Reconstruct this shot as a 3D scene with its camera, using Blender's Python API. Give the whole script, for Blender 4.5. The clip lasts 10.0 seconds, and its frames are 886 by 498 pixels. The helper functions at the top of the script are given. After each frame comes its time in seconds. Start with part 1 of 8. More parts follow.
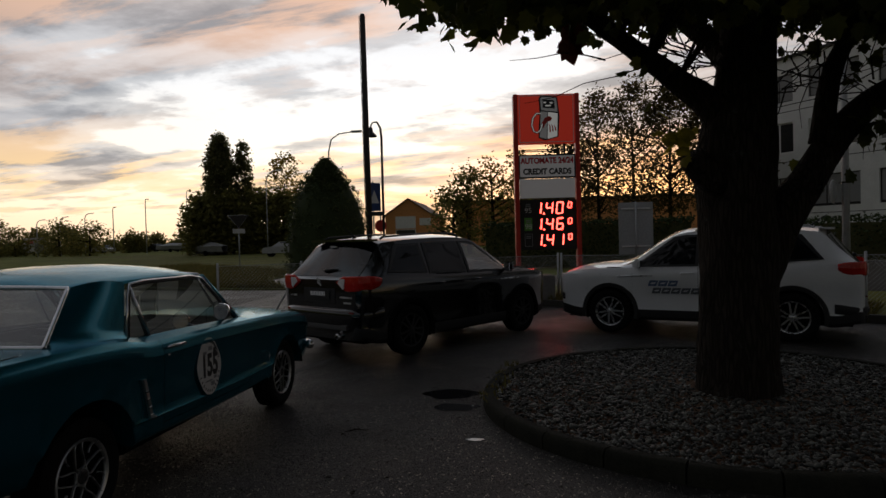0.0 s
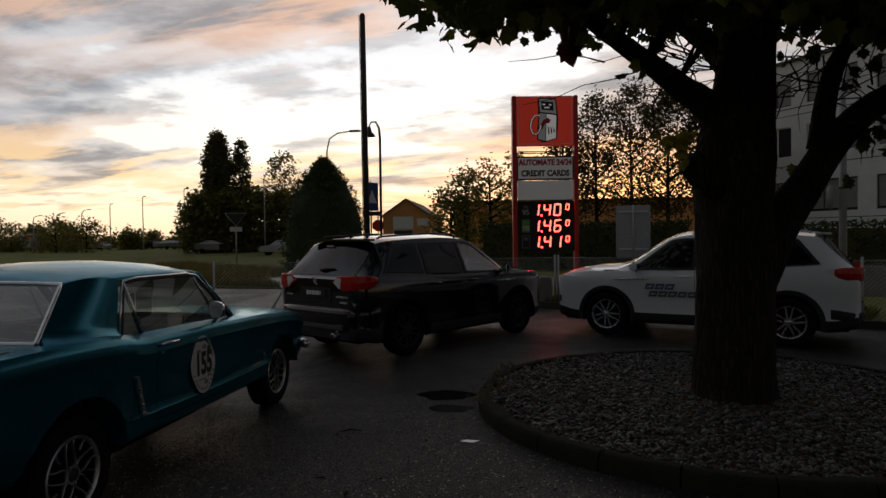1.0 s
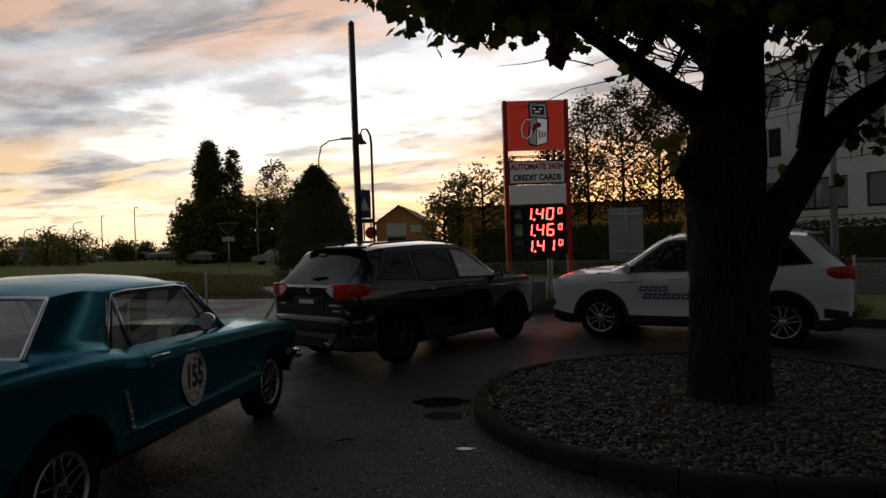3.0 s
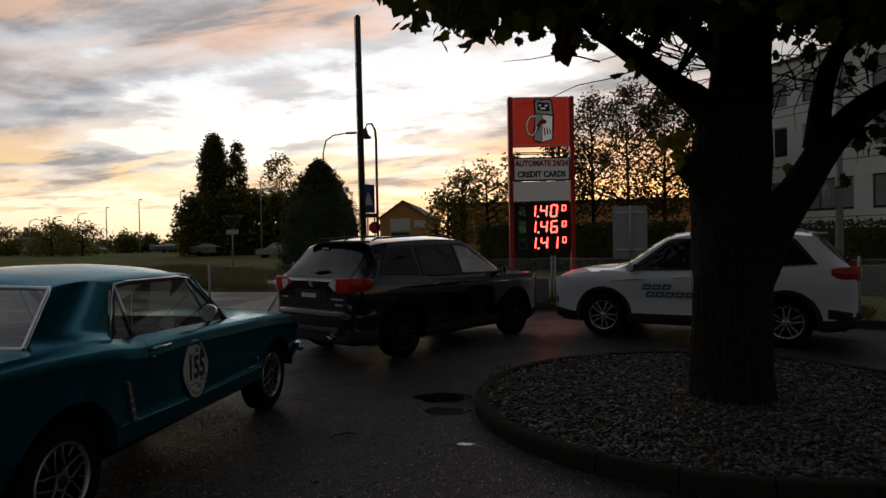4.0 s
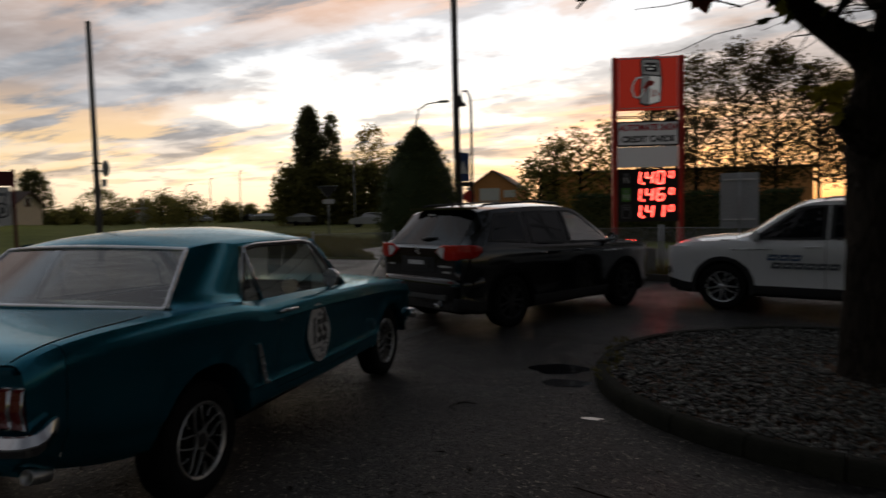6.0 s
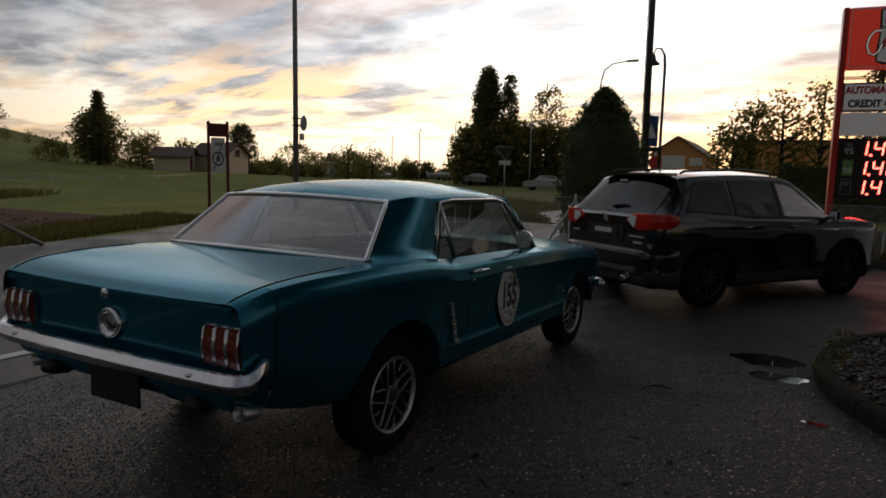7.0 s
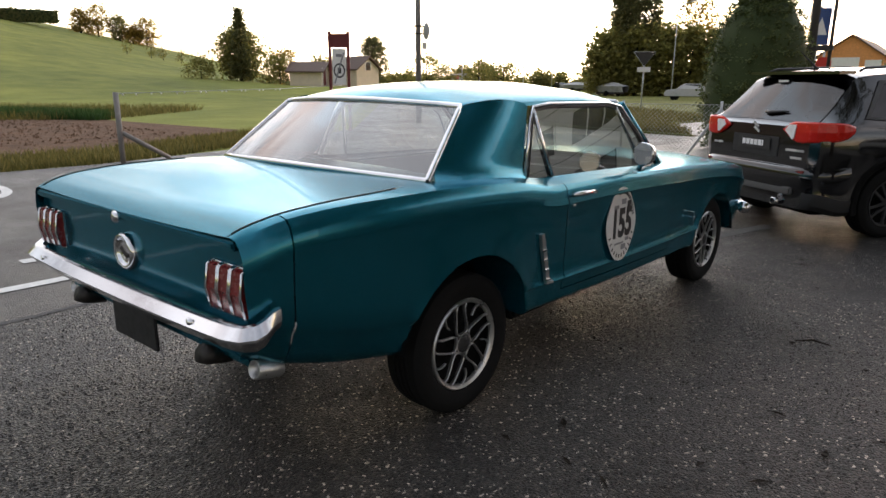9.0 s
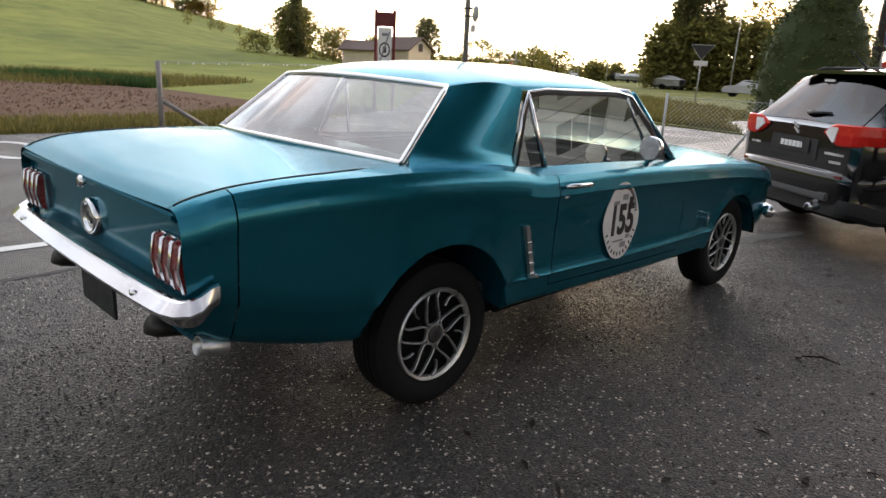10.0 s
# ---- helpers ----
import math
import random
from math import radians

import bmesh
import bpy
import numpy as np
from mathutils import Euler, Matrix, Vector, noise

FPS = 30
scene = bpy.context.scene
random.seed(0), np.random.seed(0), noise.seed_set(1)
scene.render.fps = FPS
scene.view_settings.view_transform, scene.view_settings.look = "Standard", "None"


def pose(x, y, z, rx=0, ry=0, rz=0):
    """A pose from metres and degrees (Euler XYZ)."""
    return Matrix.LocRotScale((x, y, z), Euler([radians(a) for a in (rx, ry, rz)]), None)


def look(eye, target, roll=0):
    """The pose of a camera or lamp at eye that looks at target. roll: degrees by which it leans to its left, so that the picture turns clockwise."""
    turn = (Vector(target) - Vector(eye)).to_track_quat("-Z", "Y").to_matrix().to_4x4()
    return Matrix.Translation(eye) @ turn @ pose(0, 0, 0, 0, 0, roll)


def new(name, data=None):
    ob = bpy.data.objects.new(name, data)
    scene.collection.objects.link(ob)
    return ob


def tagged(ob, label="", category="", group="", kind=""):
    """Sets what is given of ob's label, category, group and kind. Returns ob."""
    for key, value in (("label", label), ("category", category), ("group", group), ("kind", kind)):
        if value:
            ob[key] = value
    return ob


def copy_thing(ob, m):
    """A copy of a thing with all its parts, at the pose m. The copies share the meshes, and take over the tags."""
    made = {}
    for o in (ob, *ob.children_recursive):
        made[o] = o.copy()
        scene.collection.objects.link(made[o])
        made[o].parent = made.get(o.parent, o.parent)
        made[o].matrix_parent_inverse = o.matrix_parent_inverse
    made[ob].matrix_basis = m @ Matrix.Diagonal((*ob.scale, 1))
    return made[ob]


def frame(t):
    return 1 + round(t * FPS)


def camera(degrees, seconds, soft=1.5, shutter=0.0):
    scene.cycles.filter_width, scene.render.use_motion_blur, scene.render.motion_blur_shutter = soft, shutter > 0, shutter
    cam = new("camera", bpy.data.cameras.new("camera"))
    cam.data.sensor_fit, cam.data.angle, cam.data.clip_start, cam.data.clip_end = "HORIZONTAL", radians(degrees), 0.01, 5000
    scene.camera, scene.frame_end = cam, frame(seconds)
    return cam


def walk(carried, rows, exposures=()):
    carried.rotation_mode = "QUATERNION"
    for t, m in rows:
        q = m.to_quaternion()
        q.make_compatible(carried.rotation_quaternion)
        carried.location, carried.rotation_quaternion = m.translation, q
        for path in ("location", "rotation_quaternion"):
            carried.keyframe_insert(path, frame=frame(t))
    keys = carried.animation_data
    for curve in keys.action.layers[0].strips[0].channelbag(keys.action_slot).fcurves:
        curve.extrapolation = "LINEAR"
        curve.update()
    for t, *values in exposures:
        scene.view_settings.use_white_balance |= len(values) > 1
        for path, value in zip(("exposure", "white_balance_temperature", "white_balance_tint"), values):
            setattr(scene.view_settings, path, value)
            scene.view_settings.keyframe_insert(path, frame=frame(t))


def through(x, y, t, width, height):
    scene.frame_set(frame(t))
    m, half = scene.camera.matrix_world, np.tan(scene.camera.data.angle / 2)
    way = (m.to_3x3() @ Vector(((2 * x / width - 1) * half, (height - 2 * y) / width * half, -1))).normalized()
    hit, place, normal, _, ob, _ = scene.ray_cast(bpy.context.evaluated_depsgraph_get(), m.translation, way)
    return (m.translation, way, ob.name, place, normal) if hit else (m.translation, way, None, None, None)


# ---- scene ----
cam = camera(68.0, 10.0, shutter=0.35)
PATH = [
    (0, (3.296, -4.547, 1.572), (2.986, -2.572, 1.53), -1.5),
    (0.5, (3.299, -4.541, 1.574), (2.993, -2.565, 1.534), -1.1),
    (1, (3.299, -4.529, 1.57), (2.997, -2.553, 1.53), -0.8),
    (1.5, (3.305, -4.512, 1.571), (3.009, -2.534, 1.542), -1.3),
    (2, (3.314, -4.501, 1.571), (3.027, -2.522, 1.542), -1.8),
    (2.5, (3.31, -4.497, 1.573), (3.027, -2.517, 1.551), -1.9),
    (4, (3.312, -4.485, 1.567), (3.018, -2.507, 1.532), -1.1),
    (4.5, (3.312, -4.481, 1.557), (2.982, -2.509, 1.503), 0.6),
    (5, (3.245, -4.492, 1.561), (2.92, -2.52, 1.487), -0.6),
    (5.5, (3.133, -4.513, 1.548), (2.833, -2.538, 1.444), -1.2),
    (6, (3.003, -4.318, 1.521), (2.449, -2.4, 1.401), -1.1),
    (6.2, (2.957, -4.233, 1.516), (2.238, -2.37, 1.403), 0.0),
    (7.3, (2.653, -4.116, 1.485), (1.613, -2.438, 1.169), 0.6),
    (7.5, (2.621, -4.07, 1.473), (1.569, -2.412, 1.089), -0.3),
    (8, (2.616, -3.829, 1.445), (1.433, -2.276, 1.01), -1.5),
    (8.5, (2.598, -3.598, 1.432), (1.317, -2.134, 0.967), 0.9),
    (9, (2.525, -3.42, 1.428), (1.223, -1.984, 0.934), 0.3),
    (9.5, (2.599, -3.266, 1.434), (1.262, -1.872, 0.913), 0.7),
    (10, (2.657, -3.144, 1.417), (1.271, -1.808, 0.875), 3.0),
]
EXPOSURES = [(0, 0.0), (5.4, 0.0), (6.2, 0.15), (7.3, 0.70), (7.6, 1.05), (8.0, 1.90), (8.5, 2.36), (9.0, 2.80), (10.0, 3.06)]
walk(cam, [(t, look(eye, target, roll)) for t, eye, target, roll in PATH], EXPOSURES)

SUN_AZ = radians(-6)     # a little to the right of +y
SUN_EL = radians(2.5)

# ------------------------------------------------------------------ world and sun


def link(tree, a, b):
    tree.links.new(a, b)


def node(tree, kind, **values):
    n = tree.nodes.new(kind)
    for key, value in values.items():
        if key in n.inputs:
            n.inputs[key].default_value = value
    return n


def math_node(tree, op, a, b=None, clamp=False):
    n = tree.nodes.new("ShaderNodeMath")
    n.operation, n.use_clamp = op, clamp
    for i, v in enumerate((a, b)):
        if v is None:
            continue
        if isinstance(v, (int, float)):
            n.inputs[i].default_value = v
        else:
            link(tree, v, n.inputs[i])
    return n.outputs[0]


def ramp_node(tree, fac, stops, ease="LINEAR"):
    n = tree.nodes.new("ShaderNodeValToRGB")
    n.color_ramp.interpolation = ease
    els = n.color_ramp.elements
    while len(els) < len(stops):
        els.new(0.5)
    for e, (p, c) in zip(els, stops):
        e.position = p
        e.color = (*c, 1) if len(c) == 3 else c
    link(tree, fac, n.inputs[0])
    return n.outputs[0]


def mix_node(tree, fac, a, b, blend="MIX"):
    n = tree.nodes.new("ShaderNodeMix")
    n.data_type, n.blend_type = "RGBA", blend
    for i, v in ((0, fac), (6, a), (7, b)):
        if isinstance(v, (int, float)):
            n.inputs[i].default_value = v
        elif isinstance(v, tuple):
            n.inputs[i].default_value = (*v, 1) if len(v) == 3 else v
        else:
            link(tree, v, n.inputs[i])
    return n.outputs[2]


def build_world():
    """Evening sky: long cloud banks over a bright clear strip, warm towards the set sun."""
    world = bpy.data.worlds.new("evening_sky")
    scene.world = world
    world.use_nodes = True
    t = world.node_tree
    t.nodes.clear()
    coords = t.nodes.new("ShaderNodeTexCoord")
    sep = t.nodes.new("ShaderNodeSeparateXYZ")
    link(t, coords.outputs["Generated"], sep.inputs[0])
    x, y, z = sep.outputs
    up = math_node(t, "MAXIMUM", z, 0.0)
    flat = math_node(t, "ADD", up, 0.10)
    com = t.nodes.new("ShaderNodeCombineXYZ")
    link(t, math_node(t, "DIVIDE", x, flat), com.inputs[0])
    link(t, math_node(t, "DIVIDE", y, flat), com.inputs[1])
    turn = node(t, "ShaderNodeMapping", Rotation=(0, 0, radians(12)))
    link(t, com.outputs[0], turn.inputs["Vector"])

    def banks(scale, shift, size, detail, rough, twist):
        m = node(t, "ShaderNodeMapping", Scale=(*scale, 1.0), Location=shift)
        link(t, turn.outputs[0], m.inputs["Vector"])
        n = node(t, "ShaderNodeTexNoise", Scale=size, Detail=detail, Roughness=rough, Distortion=twist)
        link(t, m.outputs[0], n.inputs["Vector"])
        return n.outputs[0]
    big = banks((0.52, 0.70), (7.1, 1.6, 0.0), 0.66, 8.0, 0.52, 0.15)
    fine = banks((0.80, 1.0), (3.1, 0.7, 0.0), 2.2, 9.0, 0.57, 0.2)
    glow_noise = banks((0.42, 1.3), (5.2, 1.9, 0.0), 1.8, 9.0, 0.60, 0.2)
    thick = math_node(t, "ADD", math_node(t, "MULTIPLY", big, 0.72), math_node(t, "MULTIPLY", fine, 0.28))
    lower = ramp_node(t, up, [(0.0, (0.07,) * 3), (0.07, (0.03,) * 3), (0.14, (0.0,) * 3), (0.36, (-0.01,) * 3)])
    thick = math_node(t, "SUBTRACT", thick, lower)
    cover = ramp_node(t, thick, [(0.430, (0, 0, 0)), (0.465, (0.60, 0.60, 0.60)), (0.54, (1, 1, 1))], "EASE")
    clear = ramp_node(t, up, [(0.0, (1.20, 0.88, 0.58)), (0.05, (1.30, 1.06, 0.78)), (0.12, (1.16, 1.08, 0.96)), (0.22, (0.95, 0.97, 1.00)), (0.40, (0.75, 0.81, 0.90)), (0.68, (0.48, 0.53, 0.60))])
    bank = ramp_node(t, up, [(0.0, (0.90, 0.60, 0.38)), (0.06, (0.62, 0.49, 0.40)), (0.12, (0.44, 0.43, 0.45)), (0.22, (0.38, 0.405, 0.45)), (0.32, (0.44, 0.41, 0.41)), (0.50, (0.42, 0.41, 0.42)), (0.75, (0.34, 0.34, 0.355))])
    depth = ramp_node(t, fine, [(0.40, (1.32, 1.30, 1.28)), (0.58, (0.76, 0.77, 0.79))])
    bank = mix_node(t, 1.0, bank, depth, "MULTIPLY")
    # brighter on the side of the set sun
    def toward(az):
        return math_node(t, "ADD", math_node(t, "MULTIPLY", x, -math.sin(az)), math_node(t, "MULTIPLY", y, math.cos(az)))
    side = math_node(t, "ADD", math_node(t, "MULTIPLY", toward(radians(14)), 0.5), 0.5)
    # orange undersides: strongest low down, and again overhead
    ember = ramp_node(t, glow_noise, [(0.45, (0, 0, 0)), (0.55, (1, 1, 1))], "EASE")
    where = ramp_node(t, up, [(0.0, (0.35,) * 3), (0.07, (0.85,) * 3), (0.13, (0.80,) * 3), (0.18, (0.12,) * 3), (0.24, (0.35,) * 3), (0.30, (0.85,) * 3), (0.60, (0.60,) * 3)])
    warm = ramp_node(t, up, [(0.0, (1.30, 0.86, 0.46)), (0.10, (1.15, 0.80, 0.42)), (0.18, (0.95, 0.62, 0.42)), (0.36, (0.86, 0.56, 0.42))])
    sunward = ramp_node(t, side, [(0.60, (0.15, 0.15, 0.15)), (0.88, (1, 1, 1))])
    bank = mix_node(t, math_node(t, "MULTIPLY", math_node(t, "MULTIPLY", ember, where), sunward), bank, warm)
    clouded = mix_node(t, cover, clear, bank)
    shade = ramp_node(t, side, [(0.0, (0.135, 0.134, 0.137)), (0.35, (0.165, 0.163, 0.166)), (0.55, (0.26, 0.257, 0.258)), (0.72, (0.36, 0.358, 0.356)), (0.82, (0.52, 0.515, 0.51)), (0.93, (0.90, 0.885, 0.87)), (1.0, (1.10, 1.06, 1.02))])
    high = ramp_node(t, up, [(0.30, (0, 0, 0)), (0.75, (0.92, 0.92, 0.92))], "EASE")
    west = math_node(t, "ADD", math_node(t, "MULTIPLY", toward(radians(70)), 0.5), 0.5)
    over = ramp_node(t, west, [(0.0, (0.12, 0.12, 0.125)), (0.45, (0.24, 0.24, 0.245)), (0.75, (0.50, 0.495, 0.49)), (1.0, (0.66, 0.65, 0.64))])
    shade = mix_node(t, high, shade, over)
    painted = mix_node(t, 1.0, clouded, shade, "MULTIPLY")
    # the afterglow where the sun went down
    near_sun = ramp_node(t, toward(SUN_AZ), [(0.945, (0, 0, 0)), (0.990, (1, 1, 1))], "EASE")
    low = ramp_node(t, up, [(0.0, (1, 1, 1)), (0.10, (0.55, 0.55, 0.55)), (0.17, (0, 0, 0))], "EASE")
    painted = mix_node(t, math_node(t, "MULTIPLY", math_node(t, "MULTIPLY", near_sun, low), 0.75), painted, (1.75, 0.72, 0.22))
    sky = t.nodes.new("ShaderNodeTexSky")
    sky.sky_type, sky.sun_disc = "NISHITA", False
    sky.sun_elevation, sky.sun_rotation = SUN_EL, -SUN_AZ
    soft = mix_node(t, 1.0, sky.outputs[0], (0.014, 0.016, 0.021), "MULTIPLY")
    both = mix_node(t, 1.0, painted, soft, "ADD")
    back = node(t, "ShaderNodeBackground", Strength=SKY_STRENGTH)
    link(t, both, back.inputs["Color"])
    out = t.nodes.new("ShaderNodeOutputWorld")
    link(t, back.outputs[0], out.inputs["Surface"])


SKY_STRENGTH = 1.0
build_world()
sun_data = bpy.data.lights.new("sun", "SUN")
sun_data.energy, sun_data.angle, sun_data.color = 0.06, radians(15), (1.0, 0.72, 0.48)
sun = new("sun", sun_data)
sun.matrix_world = look((-20 * math.sin(SUN_AZ), 20 * math.cos(SUN_AZ), 20 * math.tan(radians(5))), (0, 0, 0))

# ------------------------------------------------------------------ materials


def surface(name, color, rough=0.6, metal=0.0, vary=0.25, scale=8.0, bump=0.0, bump_scale=60.0, coat=0.0, rough_vary=0.1,
            second=None, spec=0.5, spots=0.0, random_tint=0.0):
    """A procedural surface: two scales of colour variation, varied roughness and a fine bump, in metres."""
    m = bpy.data.materials.new(name)
    m.use_nodes = True
    t = m.node_tree
    p = t.nodes["Principled BSDF"]
    co = t.nodes.new("ShaderNodeTexCoord").outputs["Object"]
    a = node(t, "ShaderNodeTexNoise", Scale=scale, Detail=6.0, Roughness=0.6)
    b = node(t, "ShaderNodeTexNoise", Scale=scale * 9.0, Detail=4.0, Roughness=0.6)
    link(t, co, a.inputs["Vector"])
    link(t, co, b.inputs["Vector"])
    mixf = math_node(t, "ADD", math_node(t, "MULTIPLY", a.outputs[0], 0.6), math_node(t, "MULTIPLY", b.outputs[0], 0.4))
    dark = tuple(c * (1 - vary) for c in color)
    light = tuple(min(1.0, c * (1 + vary)) for c in (second or color))
    col = ramp_node(t, mixf, [(0.32, dark), (0.68, light)])
    if random_tint:
        info = t.nodes.new("ShaderNodeObjectInfo").outputs["Random"]
        gain = ramp_node(t, info, [(0.0, (1 - random_tint,) * 3), (1.0, (1 + random_tint,) * 3)])
        col = mix_node(t, 1.0, col, gain, "MULTIPLY")
    link(t, col, p.inputs["Base Color"])
    r = ramp_node(t, a.outputs[0], [(0.3, (max(0.02, rough - rough_vary),) * 3), (0.7, (min(1, rough + rough_vary),) * 3)])
    link(t, r, p.inputs["Roughness"])
    p.inputs["Metallic"].default_value = metal
    p.inputs["Specular IOR Level"].default_value = spec
    if coat:
        p.inputs["Coat Weight"].default_value = coat
        p.inputs["Coat Roughness"].default_value = 0.04
    if bump:
        n = node(t, "ShaderNodeTexNoise", Scale=bump_scale, Detail=5.0, Roughness=0.65)
        link(t, co, n.inputs["Vector"])
        bp = node(t, "ShaderNodeBump", Strength=1.0, Distance=bump)
        link(t, n.outputs[0], bp.inputs["Height"])
        link(t, bp.outputs[0], p.inputs["Normal"])
    return m


def glow(name, color, strength):
    m = bpy.data.materials.new(name)
    m.use_nodes = True
    p = m.node_tree.nodes["Principled BSDF"]
    p.inputs["Base Color"].default_value = (*color, 1)
    p.inputs["Emission Color"].default_value = (*color, 1)
    p.inputs["Emission Strength"].default_value = strength
    return m


def pane_glass(name, tint=(0.8, 0.85, 0.85), rough=0.0, head_on=0.15, grazing=0.84):
    """Thin glass: clear through, mirror by Fresnel."""
    m = bpy.data.materials.new(name)
    m.use_nodes = True
    t = m.node_tree
    t.nodes.clear()
    clear = node(t, "ShaderNodeBsdfTransparent", Color=(*tint, 1))
    shine = node(t, "ShaderNodeBsdfGlossy", Roughness=rough, Color=(1, 1, 1, 1))
    edge = t.nodes.new("ShaderNodeLayerWeight")
    steep = math_node(t, "POWER", edge.outputs["Facing"], 4.0)
    gloss = math_node(t, "ADD", math_node(t, "MULTIPLY", steep, grazing), head_on, True)
    mix = t.nodes.new("ShaderNodeMixShader")
    out = t.nodes.new("ShaderNodeOutputMaterial")
    link(t, gloss, mix.inputs[0])
    link(t, clear.outputs[0], mix.inputs[1])
    link(t, shine.outputs[0], mix.inputs[2])
    link(t, mix.outputs[0], out.inputs[0])
    return m


def asphalt_surface(name, wet=0.5, tone=0.05, grit=1.0):
    """Coarse tarmac with pale stone chips, damp patches that shine, and stains."""
    m = bpy.data.materials.new(name)
    m.use_nodes = True
    t = m.node_tree
    p = t.nodes["Principled BSDF"]
    co = t.nodes.new("ShaderNodeTexCoord").outputs["Object"]
    stones = node(t, "ShaderNodeTexVoronoi", Scale=98.0, Randomness=1.0)
    link(t, co, stones.inputs["Vector"])
    fine = node(t, "ShaderNodeTexNoise", Scale=220.0, Detail=3.0)
    link(t, co, fine.inputs["Vector"])
    patch = node(t, "ShaderNodeTexNoise", Scale=0.55, Detail=6.0, Roughness=0.6, Distortion=0.4)
    link(t, co, patch.inputs["Vector"])
    chip = ramp_node(t, stones.outputs["Color"], [(0.0, (tone * 0.30,) * 3), (0.45, (tone * 0.8, tone * 0.77, tone * 0.73)), (0.72, (tone * 1.7, tone * 1.6, tone * 1.48)), (0.86, (tone * 2.6, tone * 2.4, tone * 2.15)), (0.93, (tone * 7.0 * grit, tone * 6.4 * grit, tone * 5.6 * grit))])
    stain = ramp_node(t, patch.outputs[0], [(0.36, (0.48, 0.46, 0.45)), (0.62, (1.45, 1.38, 1.30))])
    col = mix_node(t, 1.0, chip, stain, "MULTIPLY")
    link(t, col, p.inputs["Base Color"])
    damp = ramp_node(t, patch.outputs[0], [(0.40, (0.20 + 0.25 * (1 - wet),) * 3), (0.58, (0.48 + 0.25 * (1 - wet),) * 3)])
    link(t, damp, p.inputs["Roughness"])
    p.inputs["Specular IOR Level"].default_value = 0.30
    h = math_node(t, "ADD", math_node(t, "MULTIPLY", stones.outputs["Distance"], -0.8), math_node(t, "MULTIPLY", fine.outputs[0], 0.3))
    bp = node(t, "ShaderNodeBump", Strength=1.0, Distance=0.011)
    link(t, h, bp.inputs["Height"])
    link(t, bp.outputs[0], p.inputs["Normal"])
    return m


ASPHALT = asphalt_surface("asphalt_lot", 0.70, 0.021, 3.3)
ROAD = asphalt_surface("asphalt_road", 0.6, 0.050, 0.35)
PATHWAY = asphalt_surface("asphalt_path", 0.9, 0.10, 0.4)
GRASS = surface("grass", (0.085, 0.105, 0.026), 0.95, vary=0.45, scale=0.35, bump=0.04, bump_scale=14, second=(0.15, 0.145, 0.040), spec=0.15)
HILL = surface("meadow", (0.115, 0.150, 0.034), 0.95, vary=0.35, scale=0.045, bump=0.10, bump_scale=3, second=(0.175, 0.185, 0.045), spec=0.1)
SOIL = surface("ploughed_soil", (0.115, 0.070, 0.044), 0.95, vary=0.45, scale=1.6, bump=0.08, bump_scale=6, spec=0.1)
MOSSY = surface("mossy_kerb", (0.020, 0.020, 0.014), 0.95, vary=0.5, scale=6, bump=0.008, bump_scale=40, spec=0.15)
CONCRETE = surface("kerb_concrete", (0.040, 0.037, 0.031), 0.85, vary=0.35, scale=5, bump=0.004, bump_scale=70)
PALE_CONCRETE = surface("pale_concrete", (0.20, 0.19, 0.175), 0.85, vary=0.3, scale=4, bump=0.004, bump_scale=60)
PEBBLE = surface("river_pebble", (0.046, 0.047, 0.040), 0.50, vary=0.3, scale=9, random_tint=0.5)


def bark_surface(name, tone, lichen=(0.075, 0.075, 0.068)):
    """Upright furrows between plates, with pale lichen spots."""
    m = bpy.data.materials.new(name)
    m.use_nodes = True
    t = m.node_tree
    p = t.nodes["Principled BSDF"]
    co = t.nodes.new("ShaderNodeTexCoord").outputs["Object"]
    tall = node(t, "ShaderNodeMapping", Scale=(1.0, 1.0, 0.14))
    link(t, co, tall.inputs["Vector"])
    plates = node(t, "ShaderNodeTexVoronoi", Scale=27.0, Randomness=1.0)
    plates.feature = "DISTANCE_TO_EDGE"
    rough = node(t, "ShaderNodeTexNoise", Scale=46.0, Detail=6.0, Roughness=0.65, Distortion=0.5)
    spots = node(t, "ShaderNodeTexNoise", Scale=7.0, Detail=7.0, Roughness=0.7)
    link(t, tall.outputs[0], plates.inputs["Vector"])
    link(t, tall.outputs[0], rough.inputs["Vector"])
    link(t, co, spots.inputs["Vector"])
    furrow = ramp_node(t, plates.outputs["Distance"], [(0.0, (0, 0, 0)), (0.22, (1, 1, 1))], "EASE")
    dark, light = tuple(c * 0.65 for c in tone), tuple(c * 1.5 for c in tone)
    col = mix_node(t, furrow, dark, ramp_node(t, rough.outputs[0], [(0.35, tone), (0.70, light)]))
    col = mix_node(t, ramp_node(t, spots.outputs[0], [(0.62, (0, 0, 0)), (0.70, (0.8, 0.8, 0.8))]), col, lichen)
    link(t, col, p.inputs["Base Color"])
    p.inputs["Roughness"].default_value = 0.95
    p.inputs["Specular IOR Level"].default_value = 0.15
    h = math_node(t, "ADD", furrow, math_node(t, "MULTIPLY", rough.outputs[0], 0.5))
    bp = node(t, "ShaderNodeBump", Strength=1.0, Distance=0.022)
    link(t, h, bp.inputs["Height"])
    link(t, bp.outputs[0], p.inputs["Normal"])
    return m


